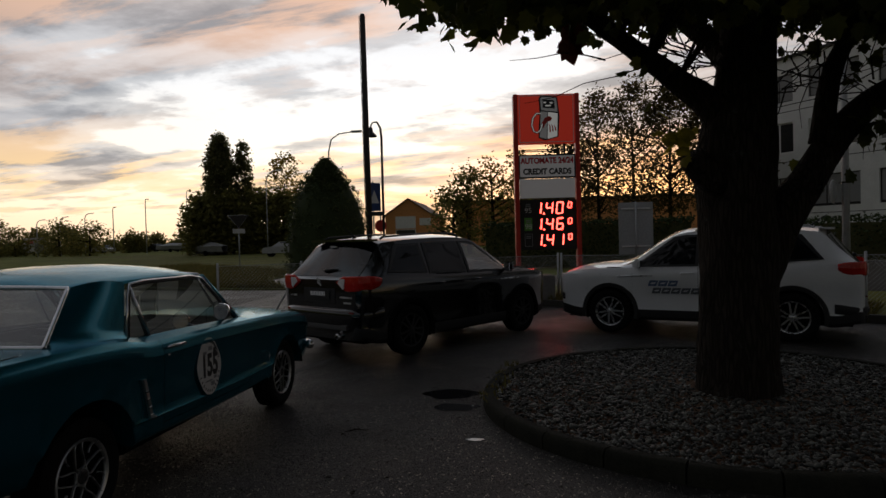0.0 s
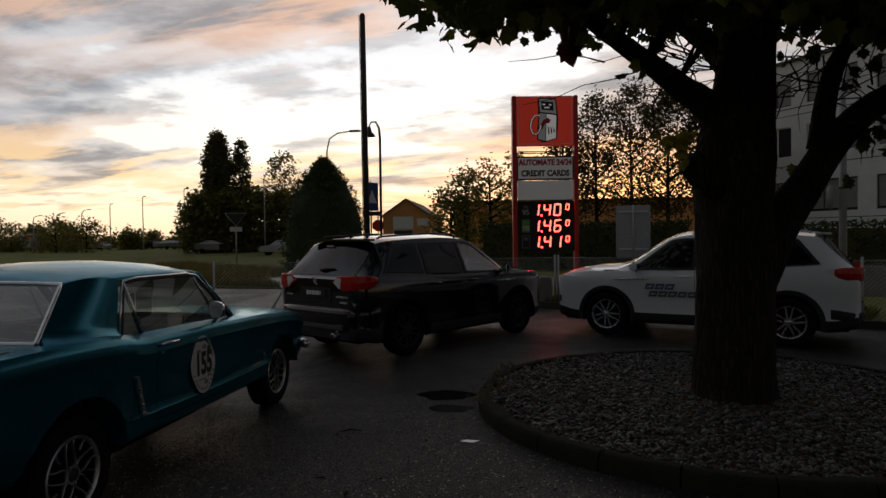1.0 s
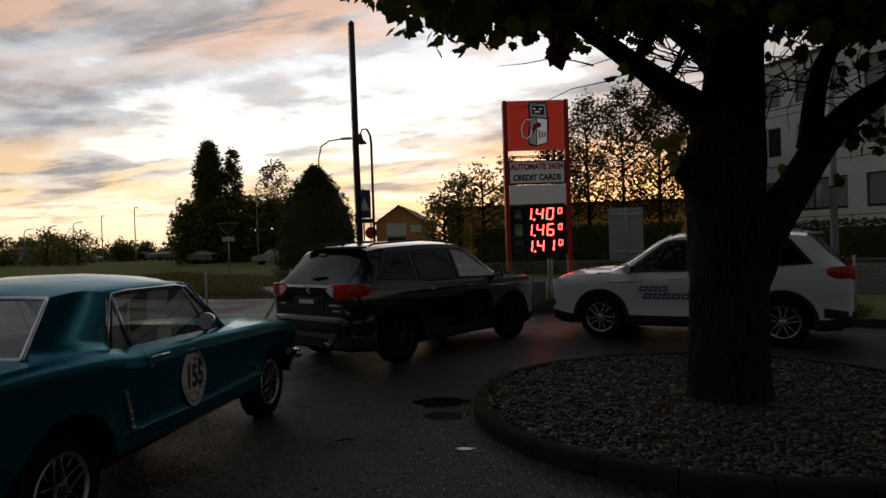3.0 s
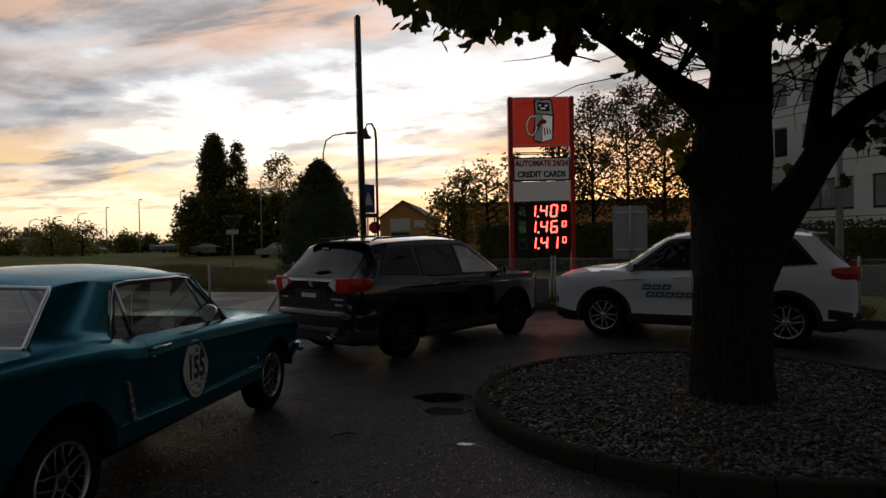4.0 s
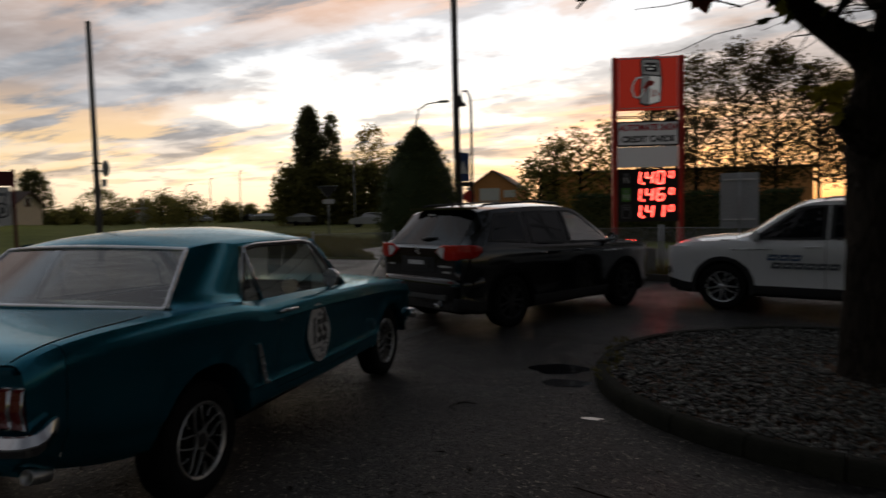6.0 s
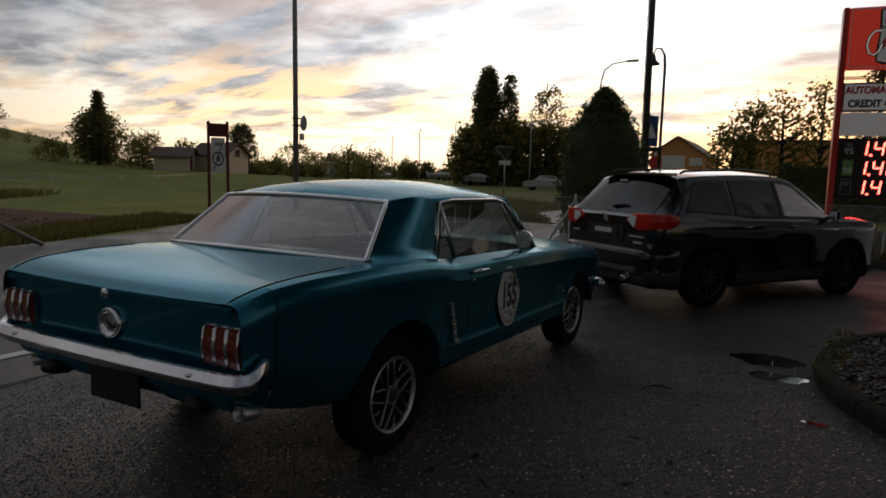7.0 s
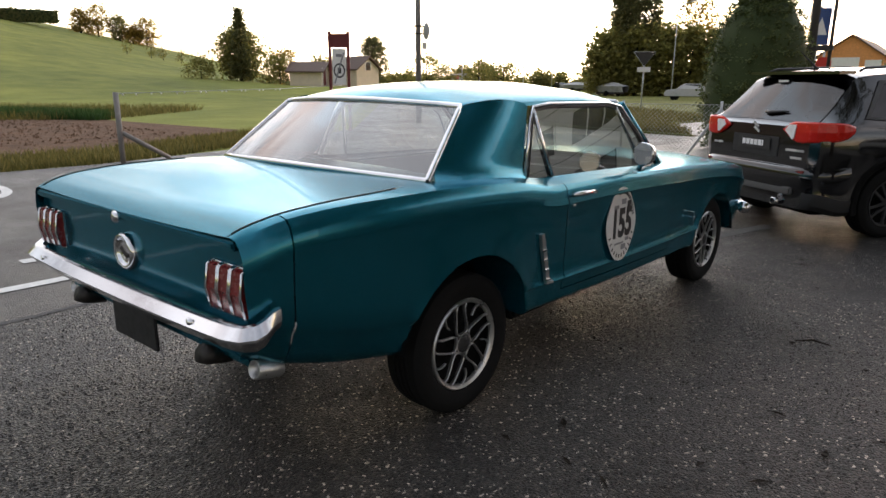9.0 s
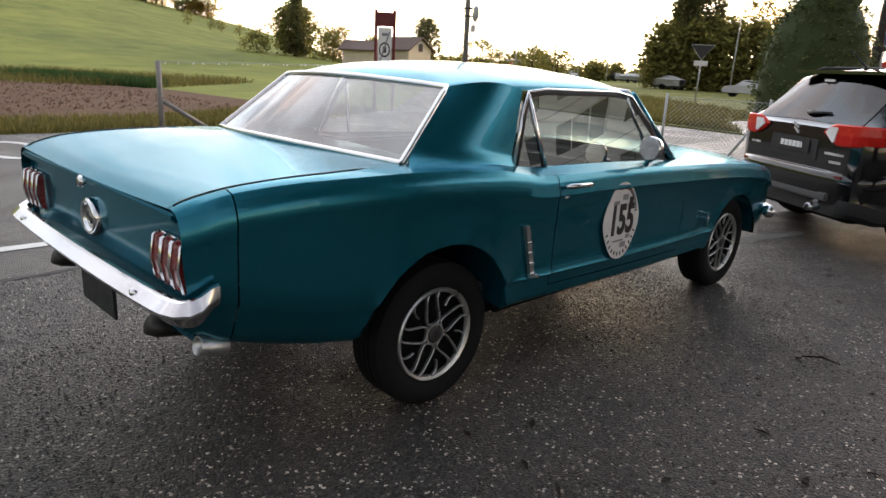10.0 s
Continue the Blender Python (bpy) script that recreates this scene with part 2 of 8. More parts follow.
BARK = bark_surface("bark", (0.030, 0.024, 0.018))
DARK_METAL = surface("dark_metal", (0.045, 0.042, 0.040), 0.5, 0.6, vary=0.2)
GREY_METAL = surface("galvanised_steel", (0.40, 0.41, 0.41), 0.55, 0.25, vary=0.2, scale=12)
BLACK = surface("black_plastic", (0.016, 0.016, 0.017), 0.5, vary=0.2, scale=20)
RED_PAINT = surface("red_sign_paint", (0.52, 0.035, 0.022), 0.4, vary=0.12, scale=4)
WHITE_PAINT = surface("white_paint", (0.74, 0.73, 0.70), 0.5, vary=0.1, scale=3)

# ------------------------------------------------------------------ geometry helpers


def mesh_of(name, bm, material=None, smooth=False):
    me = bpy.data.meshes.new(name)
    bm.to_mesh(me)
    bm.free()
    if material is not None:
        me.materials.append(material)
    if smooth:
        me.shade_smooth()
    return me


def raw(name, verts, faces, material=None, smooth=False):
    me = bpy.data.meshes.new(name)
    me.from_pydata([tuple(v) for v in verts], [], faces)
    me.update()
    if material is not None:
        me.materials.append(material)
    if smooth:
        me.shade_smooth()
    return me


def part(name, data, parent=None, label="", at=None):
    """One mesh object, under a thing or part, or on its own."""
    ob = new(name, data)
    if parent is not None:
        ob.parent = parent
    if at is not None:
        ob.matrix_basis = at
    if label:
        ob["label"] = label
    return ob


def thing(name, label, category, at=None, group="", kind=""):
    ob = new(name)
    ob.empty_display_size = 0.2
    if at is not None:
        ob.matrix_basis = at
    return tagged(ob, label, category, group, kind)


def box(bm, x0, x1, y0, y1, z0, z1, bevel=0.0):
    vs = [bm.verts.new((x, y, z)) for x in (x0, x1) for y in (y0, y1) for z in (z0, z1)]
    fs = [bm.faces.new([vs[i] for i in f]) for f in ((0, 1, 3, 2), (4, 6, 7, 5), (0, 4, 5, 1), (2, 3, 7, 6), (0, 2, 6, 4), (1, 5, 7, 3))]
    if bevel:
        es = {e for f in fs for e in f.edges}
        bmesh.ops.bevel(bm, geom=list(es), offset=bevel, segments=2, affect="EDGES")
    return bm


def box_mesh(name, material, x0, x1, y0, y1, z0, z1, bevel=0.0):
    return mesh_of(name, box(bmesh.new(), x0, x1, y0, y1, z0, z1, bevel), material)


def tube(verts, faces, points, radii, n=10, caps=True):
    """Adds a round tube along points to lists of vertices and faces."""
    pts = [Vector(p) for p in points]
    start = len(verts)
    side = None
    for i, p in enumerate(pts):
        d = (pts[min(i + 1, len(pts) - 1)] - pts[max(i - 1, 0)]).normalized()
        if side is None:
            side = d.orthogonal().normalized()
        side = (side - d * side.dot(d)).normalized()
        up = d.cross(side)
        r = radii[i] if isinstance(radii, (list, tuple)) else radii
        for k in range(n):
            a = 2 * math.pi * k / n
            verts.append(p + (side * math.cos(a) + up * math.sin(a)) * r)
    for i in range(len(pts) - 1):
        for k in range(n):
            a, b = start + i * n + k, start + i * n + (k + 1) % n
            faces.append((a, b, b + n, a + n))
    if caps:
        faces.append(tuple(start + k for k in reversed(range(n))))
        e = start + (len(pts) - 1) * n
        faces.append(tuple(e + k for k in range(n)))


def tube_mesh(name, material, points, radii, n=10):
    v, f = [], []
    tube(v, f, points, radii, n)
    return raw(name, v, f, material, True)


def lathe(name, material, profile, n=32, axis="x", smooth=True):
    """Turns (radius, along) pairs round an axis."""
    v, f = [], []
    for r, a in profile:
        for k in range(n):
            c, s = r * math.cos(2 * math.pi * k / n), r * math.sin(2 * math.pi * k / n)
            v.append({"x": (a, c, s), "y": (s, a, c), "z": (c, s, a)}[axis])
    for i in range(len(profile) - 1):
        for k in range(n):
            a, b = i * n + k, i * n + (k + 1) % n
            f.append((a, b, b + n, a + n))
    return raw(name, v, f, material, smooth)


def sheet(name, material, outline, z, thick=0.0):
    """A flat polygon; with a thickness, a slab below z."""
    bm = bmesh.new()
    top = bm.faces.new([bm.verts.new((x, y, z)) for x, y in outline])
    if thick:
        ext = bmesh.ops.extrude_face_region(bm, geom=[top])
        bmesh.ops.translate(bm, verts=[g for g in ext["geom"] if isinstance(g, bmesh.types.BMVert)], vec=(0, 0, -thick))
    bmesh.ops.recalc_face_normals(bm, faces=bm.faces)
    bmesh.ops.triangulate(bm, faces=[f for f in bm.faces if len(f.verts) > 4])
    return mesh_of(name, bm, material)


def smooth_step(a, b, x):
    u = min(1.0, max(0.0, (x - a) / (b - a)))
    return u * u * (3 - 2 * u)


def curve_at(points, u):
    """Monotone-ish cubic through (u, value) pairs."""
    if u <= points[0][0]:
        return points[0][1]
    if u >= points[-1][0]:
        return points[-1][1]
    for i in range(len(points) - 1):
        u0, v0 = points[i]
        u1, v1 = points[i + 1]
        if u <= u1:
            h = u1 - u0
            d = (v1 - v0) / h
            dl = (v0 - points[i - 1][1]) / (u0 - points[i - 1][0]) if i else d
            dr = (points[i + 2][1] - v1) / (points[i + 2][0] - u1) if i + 2 < len(points) else d
            m0 = 0.0 if dl * d <= 0 else 2 * dl * d / (dl + d)
            m1 = 0.0 if dr * d <= 0 else 2 * dr * d / (dr + d)
            s = (u - u0) / h
            return (v0 * (1 + 2 * s) * (1 - s) ** 2 + h * m0 * s * (1 - s) ** 2 + v1 * s * s * (3 - 2 * s) + h * m1 * s * s * (s - 1))

# ------------------------------------------------------------------ ground, roads and kerbs


def hill_height(x, y):
    """The meadow rises beyond the road, more the further round to the left."""
    r = math.hypot(x, y)
    az = math.degrees(math.atan2(-x, y))
    if az < 0:
        az += 360
    crest = curve_at([(46, 0.0), (54, 0.6), (60, 5.5), (70, 12.0), (80, 17.5), (95, 22.0), (140, 22.0), (200, 10.0), (260, 0.0)], az)
    knoll = 1.05 * math.exp(-((x + 53) ** 2 + (y - 41.5) ** 2) / 170.0)     # where the cottages stand
    return crest * smooth_step(30, 190, r) + knoll


def build_ground():
    rings = [11.0, 14, 17, 20, 24, 28, 33, 39, 46, 54, 63, 74, 87, 102, 120, 140, 165, 195, 240, 320, 480, 800, 1500, 3500]
    n = 180
    verts, faces = [(0, 0, -0.05)], []
    for r in rings:
        for k in range(n):
            a = 2 * math.pi * k / n
            x, y = -r * math.sin(a), r * math.cos(a)
            verts.append((x, y, hill_height(x, y) - 0.05))
    for k in range(n):
        faces.append((0, 1 + k, 1 + (k + 1) % n))
    for i in range(len(rings) - 1):
        for k in range(n):
            a, b = 1 + i * n + k, 1 + i * n + (k + 1) % n
            faces.append((a, a + n, b + n, b))
    ob = new("ground", raw("ground", verts, faces, HILL, True))
    tagged(ob, "meadow ground rising to a grassy hill beyond the road", "ground", kind="structure")


build_ground()
LOT = [(-2.0, -40), (40, -40), (40, -9.5), (14.0, 3.75), (8.35, 6.75), (3.25, 9.62), (0.8, 9.1), (-2.0, 8.3)]
tagged(new("pavement", sheet("pavement", ASPHALT, LOT, 0.0, 0.04)), "coarse damp asphalt of the petrol station forecourt", "asphalt", kind="structure")
MAIN = [(-9.5, -60), (-2.004, -60), (-2.004, 8.2), (-4.2, 7.6), (-4.2, 14.55), (-4.63, 14.75), (-9.0, 15.3), (-13.4, 16.6), (-40, 43), (-66, 68), (-70, 64), (-40, 36), (-13.6, 10.2), (-10.6, 5.0), (-9.7, 1)]
tagged(new("road", sheet("road", ROAD, MAIN, -0.008, 0.04)), "grey asphalt road beside the forecourt", "road", kind="structure")
SIDE = [(-4.196, 8.6), (-1.9, 9.2), (0.0, 14.6), (0.0, 19.0), (-2.0, 20.5), (8.0, 36.0), (30.0, 62.0), (8.0, 62.0), (-4.0, 34.0), (-7.2, 22.4), (-7.5, 18.9), (-7.0, 17.6), (-4.63, 14.76), (-4.196, 14.55)]
tagged(new("side_road", sheet("side_road", PATHWAY, SIDE, -0.004, 0.03)), "pale wet tarmac of a side road", "road", kind="structure")
BEHIND = [(0.004, 14.6), (5.0, 14.4), (12.0, 11.0), (40, -4.0), (40, 6.0), (14.0, 18.5), (8.0, 21.5), (0.004, 19.0)]
tagged(new("road_behind", sheet("road_behind", ROAD, BEHIND, -0.008, 0.03)), "grey road behind the price sign", "road", kind="structure")
VERGE = [(-2.0, 8.32), (0.8, 9.12), (3.25, 9.64), (8.35, 6.77), (14.0, 3.77), (40, -9.4), (40, -4.1), (12.0, 10.9), (5.0, 14.3), (0.1, 14.5), (-1.8, 9.1)]
tagged(new("verge", sheet("verge", GRASS, VERGE, 0.06, 0.10)), "rough grass strip behind the kerb", "grass", kind="structure")
ISLAND = [(-4.66, 14.80), (-7.05, 17.65), (-7.55, 18.9), (-7.25, 22.4), (-4.1, 34.0), (-2.0, 39.0), (-30, 80), (-62, 66), (-40, 43.4), (-13.4, 16.95), (-9.0, 15.6)]
tagged(new("grass_island", sheet("grass_island", GRASS, ISLAND, 0.03, 0.08)), "mown grass between the roads", "grass", kind="structure")
tagged(new("ploughed_field", sheet("ploughed_field", SOIL, [(-11.9, -30), (-11.9, 1.6), (-13.6, 5.0), (-15.6, 7.4), (-23.5, 6.6), (-26.5, 3.9), (-30, -8), (-36, -30)], -0.02)), "bare brown ploughed soil beside the road", "soil", kind="structure")


def kerb_line(name, label, pts, height, width, length=1.0):
    """A row of separate kerb stones along a line."""
    holder = thing(name, label, "kerb", kind="structure")
    for (x0, y0), (x1, y1) in zip(pts, pts[1:]):
        d = math.hypot(x1 - x0, y1 - y0)
        n = max(1, round(d / length))
        me = box_mesh("kerb_stone", CONCRETE, -d / n / 2 + 0.004, d / n / 2 - 0.004, -width / 2, width / 2, -0.05, height, 0.012)
        for k in range(n):
            u = (k + 0.5) / n
            part("kerb_stone", me, holder, at=pose(x0 + (x1 - x0) * u, y0 + (y1 - y0) * u, random.uniform(-0.004, 0.004), 0, 0, math.degrees(math.atan2(y1 - y0, x1 - x0))))


kerb_line("forecourt_kerb", "low concrete kerb along the edge of the forecourt", [(3.2, 9.70), (8.35, 6.83), (14.0, 3.83)], 0.13, 0.14)
PAINT = surface("road_paint", (0.52, 0.52, 0.50), 0.6, vary=0.3, scale=6)
tagged(new("edge_line", sheet("edge_line", PAINT, [(-2.76, -30), (-2.64, -30), (-2.64, 2.5), (-2.76, 2.5)], -0.003)), "worn white edge line on the road", "marking", kind="structure")
for k in range(5):
    y = -1.95 - 5.2 * k + 3.0
    tagged(new("lane_dash", sheet("lane_dash", PAINT, [(-4.85, y - 1.5), (-4.72, y - 1.5), (-4.72, y), (-4.85, y)], -0.003)), "white lane dash painted on the road", "marking", kind="structure")
arc = [(-7.9 + 0.95 * math.cos(a), -1.25 + 0.42 * math.sin(a)) for a in (math.pi * (1.25 - 1.55 * k / 20) for k in range(21))]
arc_in = [(-7.9 + 0.78 * math.cos(a), -1.25 + 0.30 * math.sin(a)) for a in (math.pi * (1.25 - 1.55 * k / 20) for k in range(21))]
v = [(x, y, -0.003) for x, y in arc + arc_in]
tagged(new("road_symbol", raw("road_symbol", v, [(k, k + 1, 22 + k, 21 + k) for k in range(20)], PAINT)), "white curved symbol painted on the road", "marking", kind="structure")
WORN_PAINT = surface("worn_road_paint", (0.060, 0.060, 0.055), 0.8, vary=0.6, scale=14)
tagged(new("bay_line", sheet("bay_line", WORN_PAINT, [(0.20, 2.6), (0.32, 2.55), (0.62, 3.75), (0.50, 3.8)], 0.003)), "short worn white bay line on the asphalt", "marking", kind="structure")


rng = np.random.default_rng(31)
edge = [(-1.955 + 0.018 * math.sin(k * 1.3) + rng.uniform(-0.012, 0.012), -14 + 0.45 * k) for k in range(49)]
v = [(x - 0.022, y, 0.003) for x, y in edge] + [(x + 0.026, y, 0.003) for x, y in edge]
TAR = surface("tar_seam", (0.010, 0.010, 0.010), 0.7, vary=0.3, scale=20)
tagged(new("road_seam", raw("road_seam", v, [(k, 49 + k, 50 + k, k + 1) for k in range(48)], TAR)), "dark tarred seam between road and forecourt asphalt", "seam", kind="structure")
tagged(new("lane_mark", sheet("lane_mark", PAINT, [(-3.52, -1.92), (-3.38, -1.92), (-3.38, -1.66), (-3.52, -1.66)], -0.003)), "small worn white mark on the road", "marking", kind="structure")

# ------------------------------------------------------------------ the old coupe

TEAL = surface("teal_metallic_paint", (0.006, 0.124, 0.176), 0.23, 0.74, vary=0.06, scale=2, coat=0.34, rough_vary=0.03, second=(0.008, 0.134, 0.190))
TEAL.node_tree.nodes["Principled BSDF"].inputs["Specular Tint"].default_value = (0.55, 0.85, 0.95, 1)
CHROME = surface("chrome", (0.72, 0.72, 0.73), 0.12, 1.0, vary=0.08, scale=14, rough_vary=0.06)
WORN_ALU = surface("worn_aluminium", (0.52, 0.52, 0.51), 0.34, 0.9, vary=0.2, scale=20)
RUBBER = surface("tyre_rubber", (0.009, 0.009, 0.009), 0.85, vary=0.3, scale=18, spec=0.12)
UNDER = surface("underbody", (0.006, 0.006, 0.006), 0.95, vary=0.3, spec=0.1)
TAIL_RED = surface("tail_lens_dark_red", (0.16, 0.012, 0.012), 0.25, vary=0.2, scale=30, coat=0.6)
TAIL_BRIGHT = surface("tail_lens_red", (0.55, 0.014, 0.008), 0.22, vary=0.12, scale=20, coat=0.25, spec=0.3)
HEADLAMP = surface("headlamp_lens", (0.20, 0.205, 0.215), 0.10, vary=0.5, scale=14, coat=0.8)
CLEAR_LENS = surface("clear_lens", (0.86, 0.85, 0.83), 0.15, vary=0.2, scale=40, coat=0.7)
GLASS = pane_glass("window_glass", (0.56, 0.60, 0.58), head_on=0.20)
REAR_GLASS = pane_glass("misted_rear_glass", (0.62, 0.65, 0.64), rough=0.01, head_on=0.21)
DARK_GLASS = pane_glass("tinted_glass", (0.08, 0.09, 0.105), head_on=0.05, grazing=0.55)
PRIVACY = surface("privacy_glass", (0.006, 0.007, 0.009), 0.05, vary=0.2, scale=2, rough_vary=0.02, spec=0.45)
CREAM = surface("pale_vinyl", (0.30, 0.29, 0.265), 0.5, vary=0.15, scale=10)
CABIN_DARK = surface("dark_trim", (0.02, 0.02, 0.022), 0.7, vary=0.2)
MIRROR = surface("mirror_glass", (0.85, 0.86, 0.87), 0.03, 1.0, vary=0.02, rough_vary=0.01)
STICKER = surface("white_sticker", (0.62, 0.62, 0.60), 0.45, vary=0.12, scale=20)
INK = surface("black_ink", (0.012, 0.012, 0.012), 0.5, vary=0.2)
PALE_INK = surface("grey_ink", (0.22, 0.22, 0.23), 0.5, vary=0.2)


def crease(me, degrees=32):
    me.shade_smooth()
    me.set_sharp_from_angle(angle=radians(degrees))
    return me


def grid_mesh(name, material, rows, ranges, mirror=True, closed=False):
    """rows[i][j] are points of the right half; ranges are (i0, i1, j0, j1) of cells. Mirrored over x = 0."""
    v, f, seen = [], [], {}

    def vert(i, j, s):
        key = (i, j, s)
        if key not in seen:
            x, y, z = rows[i][j]
            seen[key] = len(v)
            v.append((x * s, y, z))
        return seen[key]

    for i0, i1, j0, j1 in ranges:
        for i in range(i0, i1):
            for j in range(j0, j1):
                for s in ((1, -1) if mirror is True else (mirror,)):
                    q = [vert(i, j, s), vert(i + 1, j, s), vert(i + 1, j + 1, s), vert(i, j + 1, s)]
                    f.append(q if s > 0 else q[::-1])
    me = raw(name, v, f, material)
    return crease(me)


def text_mesh(name, words, size, material, depth=0.002, align="CENTER", shear=0.0, squeeze=1.0, bold=0.0):
    cu = bpy.data.curves.new(name, "FONT")
    cu.body, cu.size, cu.extrude, cu.align_x, cu.align_y, cu.shear, cu.offset = words, size, depth, align, "CENTER", shear, bold
    tmp = bpy.data.objects.new(name, cu)
    scene.collection.objects.link(tmp)
    bpy.context.view_layer.update()
    me = bpy.data.meshes.new_from_object(tmp.evaluated_get(bpy.context.evaluated_depsgraph_get()))
    bpy.data.objects.remove(tmp)
    bpy.data.curves.remove(cu)
    for vt in me.vertices:
        vt.co.x *= squeeze
    me.materials.clear()
    me.materials.append(material)
    return me


def arch_lift(y, z, arches):
    for yc, zc, r in arches:
        d = abs(y - yc)
        if d < r:
            z = max(z, zc + math.sqrt(max(0.0, r * r - d * d)))
    return z


def bar_between(bm, a, b, w, x0, x1):
    """A flat bar in a y-z plane from a to b, w wide, from x0 to x1 deep."""
    (ay, az), (by, bz) = a, b
    d = Vector((by - ay, bz - az)).normalized()
    n = Vector((-d.y, d.x)) * w / 2
    ring = [(ay + n.x, az + n.y), (ay - n.x, az - n.y), (by - n.x, bz - n.y), (by + n.x, bz + n.y)]
    lo = [bm.verts.new((x0, p, q)) for p, q in ring]
    hi = [bm.verts.new((x1, p, q)) for p, q in ring]
    bm.faces.new(hi)
    bm.faces.new(lo[::-1])
    for k in range(4):
        bm.faces.new((lo[k], lo[(k + 1) % 4], hi[(k + 1) % 4], hi[k]))


def tyre_mesh(radius, width, rim):
    h = width / 2
    prof = [(rim, -h * 0.8), (rim + 0.012, -h * 0.92), (radius * 0.86, -h), (radius - 0.022, -h * 0.94), (radius - 0.004, -h * 0.8), (radius, -h * 0.55)]
    for a in (-0.3, 0.0, 0.3):
        prof += [(radius, h * (a - 0.06)), (radius - 0.008, h * (a - 0.05)), (radius - 0.008, h * (a + 0.05)), (radius, h * (a + 0.06))]
    prof += [(r, -a) for r, a in prof[5::-1]]
    return crease(lathe("tyre", RUBBER, prof, 56, "x"), 40)


def ribbon(name, material, points, width, x0, x1, steps=4):
    """A flat bar with bevelled edges along a smooth line in the y-z plane."""
    pts = [Vector(p) for p in points]
    line = []
    for i in range(len(pts) - 1):
        p0, p1, p2, p3 = pts[max(i - 1, 0)], pts[i], pts[i + 1], pts[min(i + 2, len(pts) - 1)]
        for k in range(steps):
            u = k / steps
            line.append(0.5 * ((2 * p1) + (p2 - p0) * u + (2 * p0 - 5 * p1 + 4 * p2 - p3) * u * u + (3 * p1 - p0 - 3 * p2 + p3) * u ** 3))
    line.append(pts[-1])
    v, f = [], []
    for i, p in enumerate(line):
        d = (line[min(i + 1, len(line) - 1)] - line[max(i - 1, 0)]).normalized()
        n = Vector((-d.y, d.x))
        for off, x in ((-0.5, x0), (-0.5, x1 - 0.002), (-0.28, x1), (0.28, x1), (0.5, x1 - 0.002), (0.5, x0)):
            q = p + n * off * width
            v.append((x, q.x, q.y))
    for i in range(len(line) - 1):
        for j in range(5):
            a = i * 6 + j
            f.append((a, a + 1, a + 7, a + 6))
    f += [tuple(range(6)), tuple(range(len(v) - 1, len(v) - 7, -1))]
    return raw(name, v, f, material)


def old_wheel():
    """Black alloy wheel with machined edges: five pairs of thin spokes, hooks from the lip between them."""
    def p(r, a):
        return (r * math.cos(a), r * math.sin(a))
    spokes, hooks = [], []
    for k in range(5):
        a = 2 * math.pi * k / 5 + 0.32
        for sd in (-1, 1):
            spokes.append(ribbon("spoke", WORN_ALU, [p(0.046, a + 0.02 * sd), p(0.050, a + 0.34 * sd), p(0.064, a + 0.52 * sd), p(0.090, a + 0.40 * sd), p(0.130, a + 0.235 * sd), p(0.168, a + 0.165 * sd - 0.02), p(0.189, a + 0.145 * sd - 0.09)], 0.0072, -0.012, 0.003))
        hooks.append(ribbon("hook", WORN_ALU, [p(0.189, a + 0.50), p(0.174, a + 0.585), p(0.152, a + 0.640), p(0.128, a + 0.650)], 0.0060, -0.012, 0.001))
    ring = crease(lathe("hub_ring", WORN_ALU, [(0.040, -0.012), (0.041, 0.003), (0.048, 0.003), (0.050, -0.012)], 32, "x"))
    cap = lathe("hub_cap", BLACK, [(0.001, 0.004), (0.028, 0.004), (0.038, 0.001), (0.040, -0.012)], 24, "x")
    lip = crease(lathe("rim", WORN_ALU, [(0.185, -0.010), (0.186, -0.002), (0.190, 0.006), (0.202, 0.012), (0.207, 0.006), (0.208, -0.03)], 56, "x"))
    back = lathe("brake_backing", UNDER, [(0.001, -0.055), (0.178, -0.055), (0.184, -0.045), (0.186, -0.010)], 40, "x")
    return spokes, hooks, ring, cap, lip, back


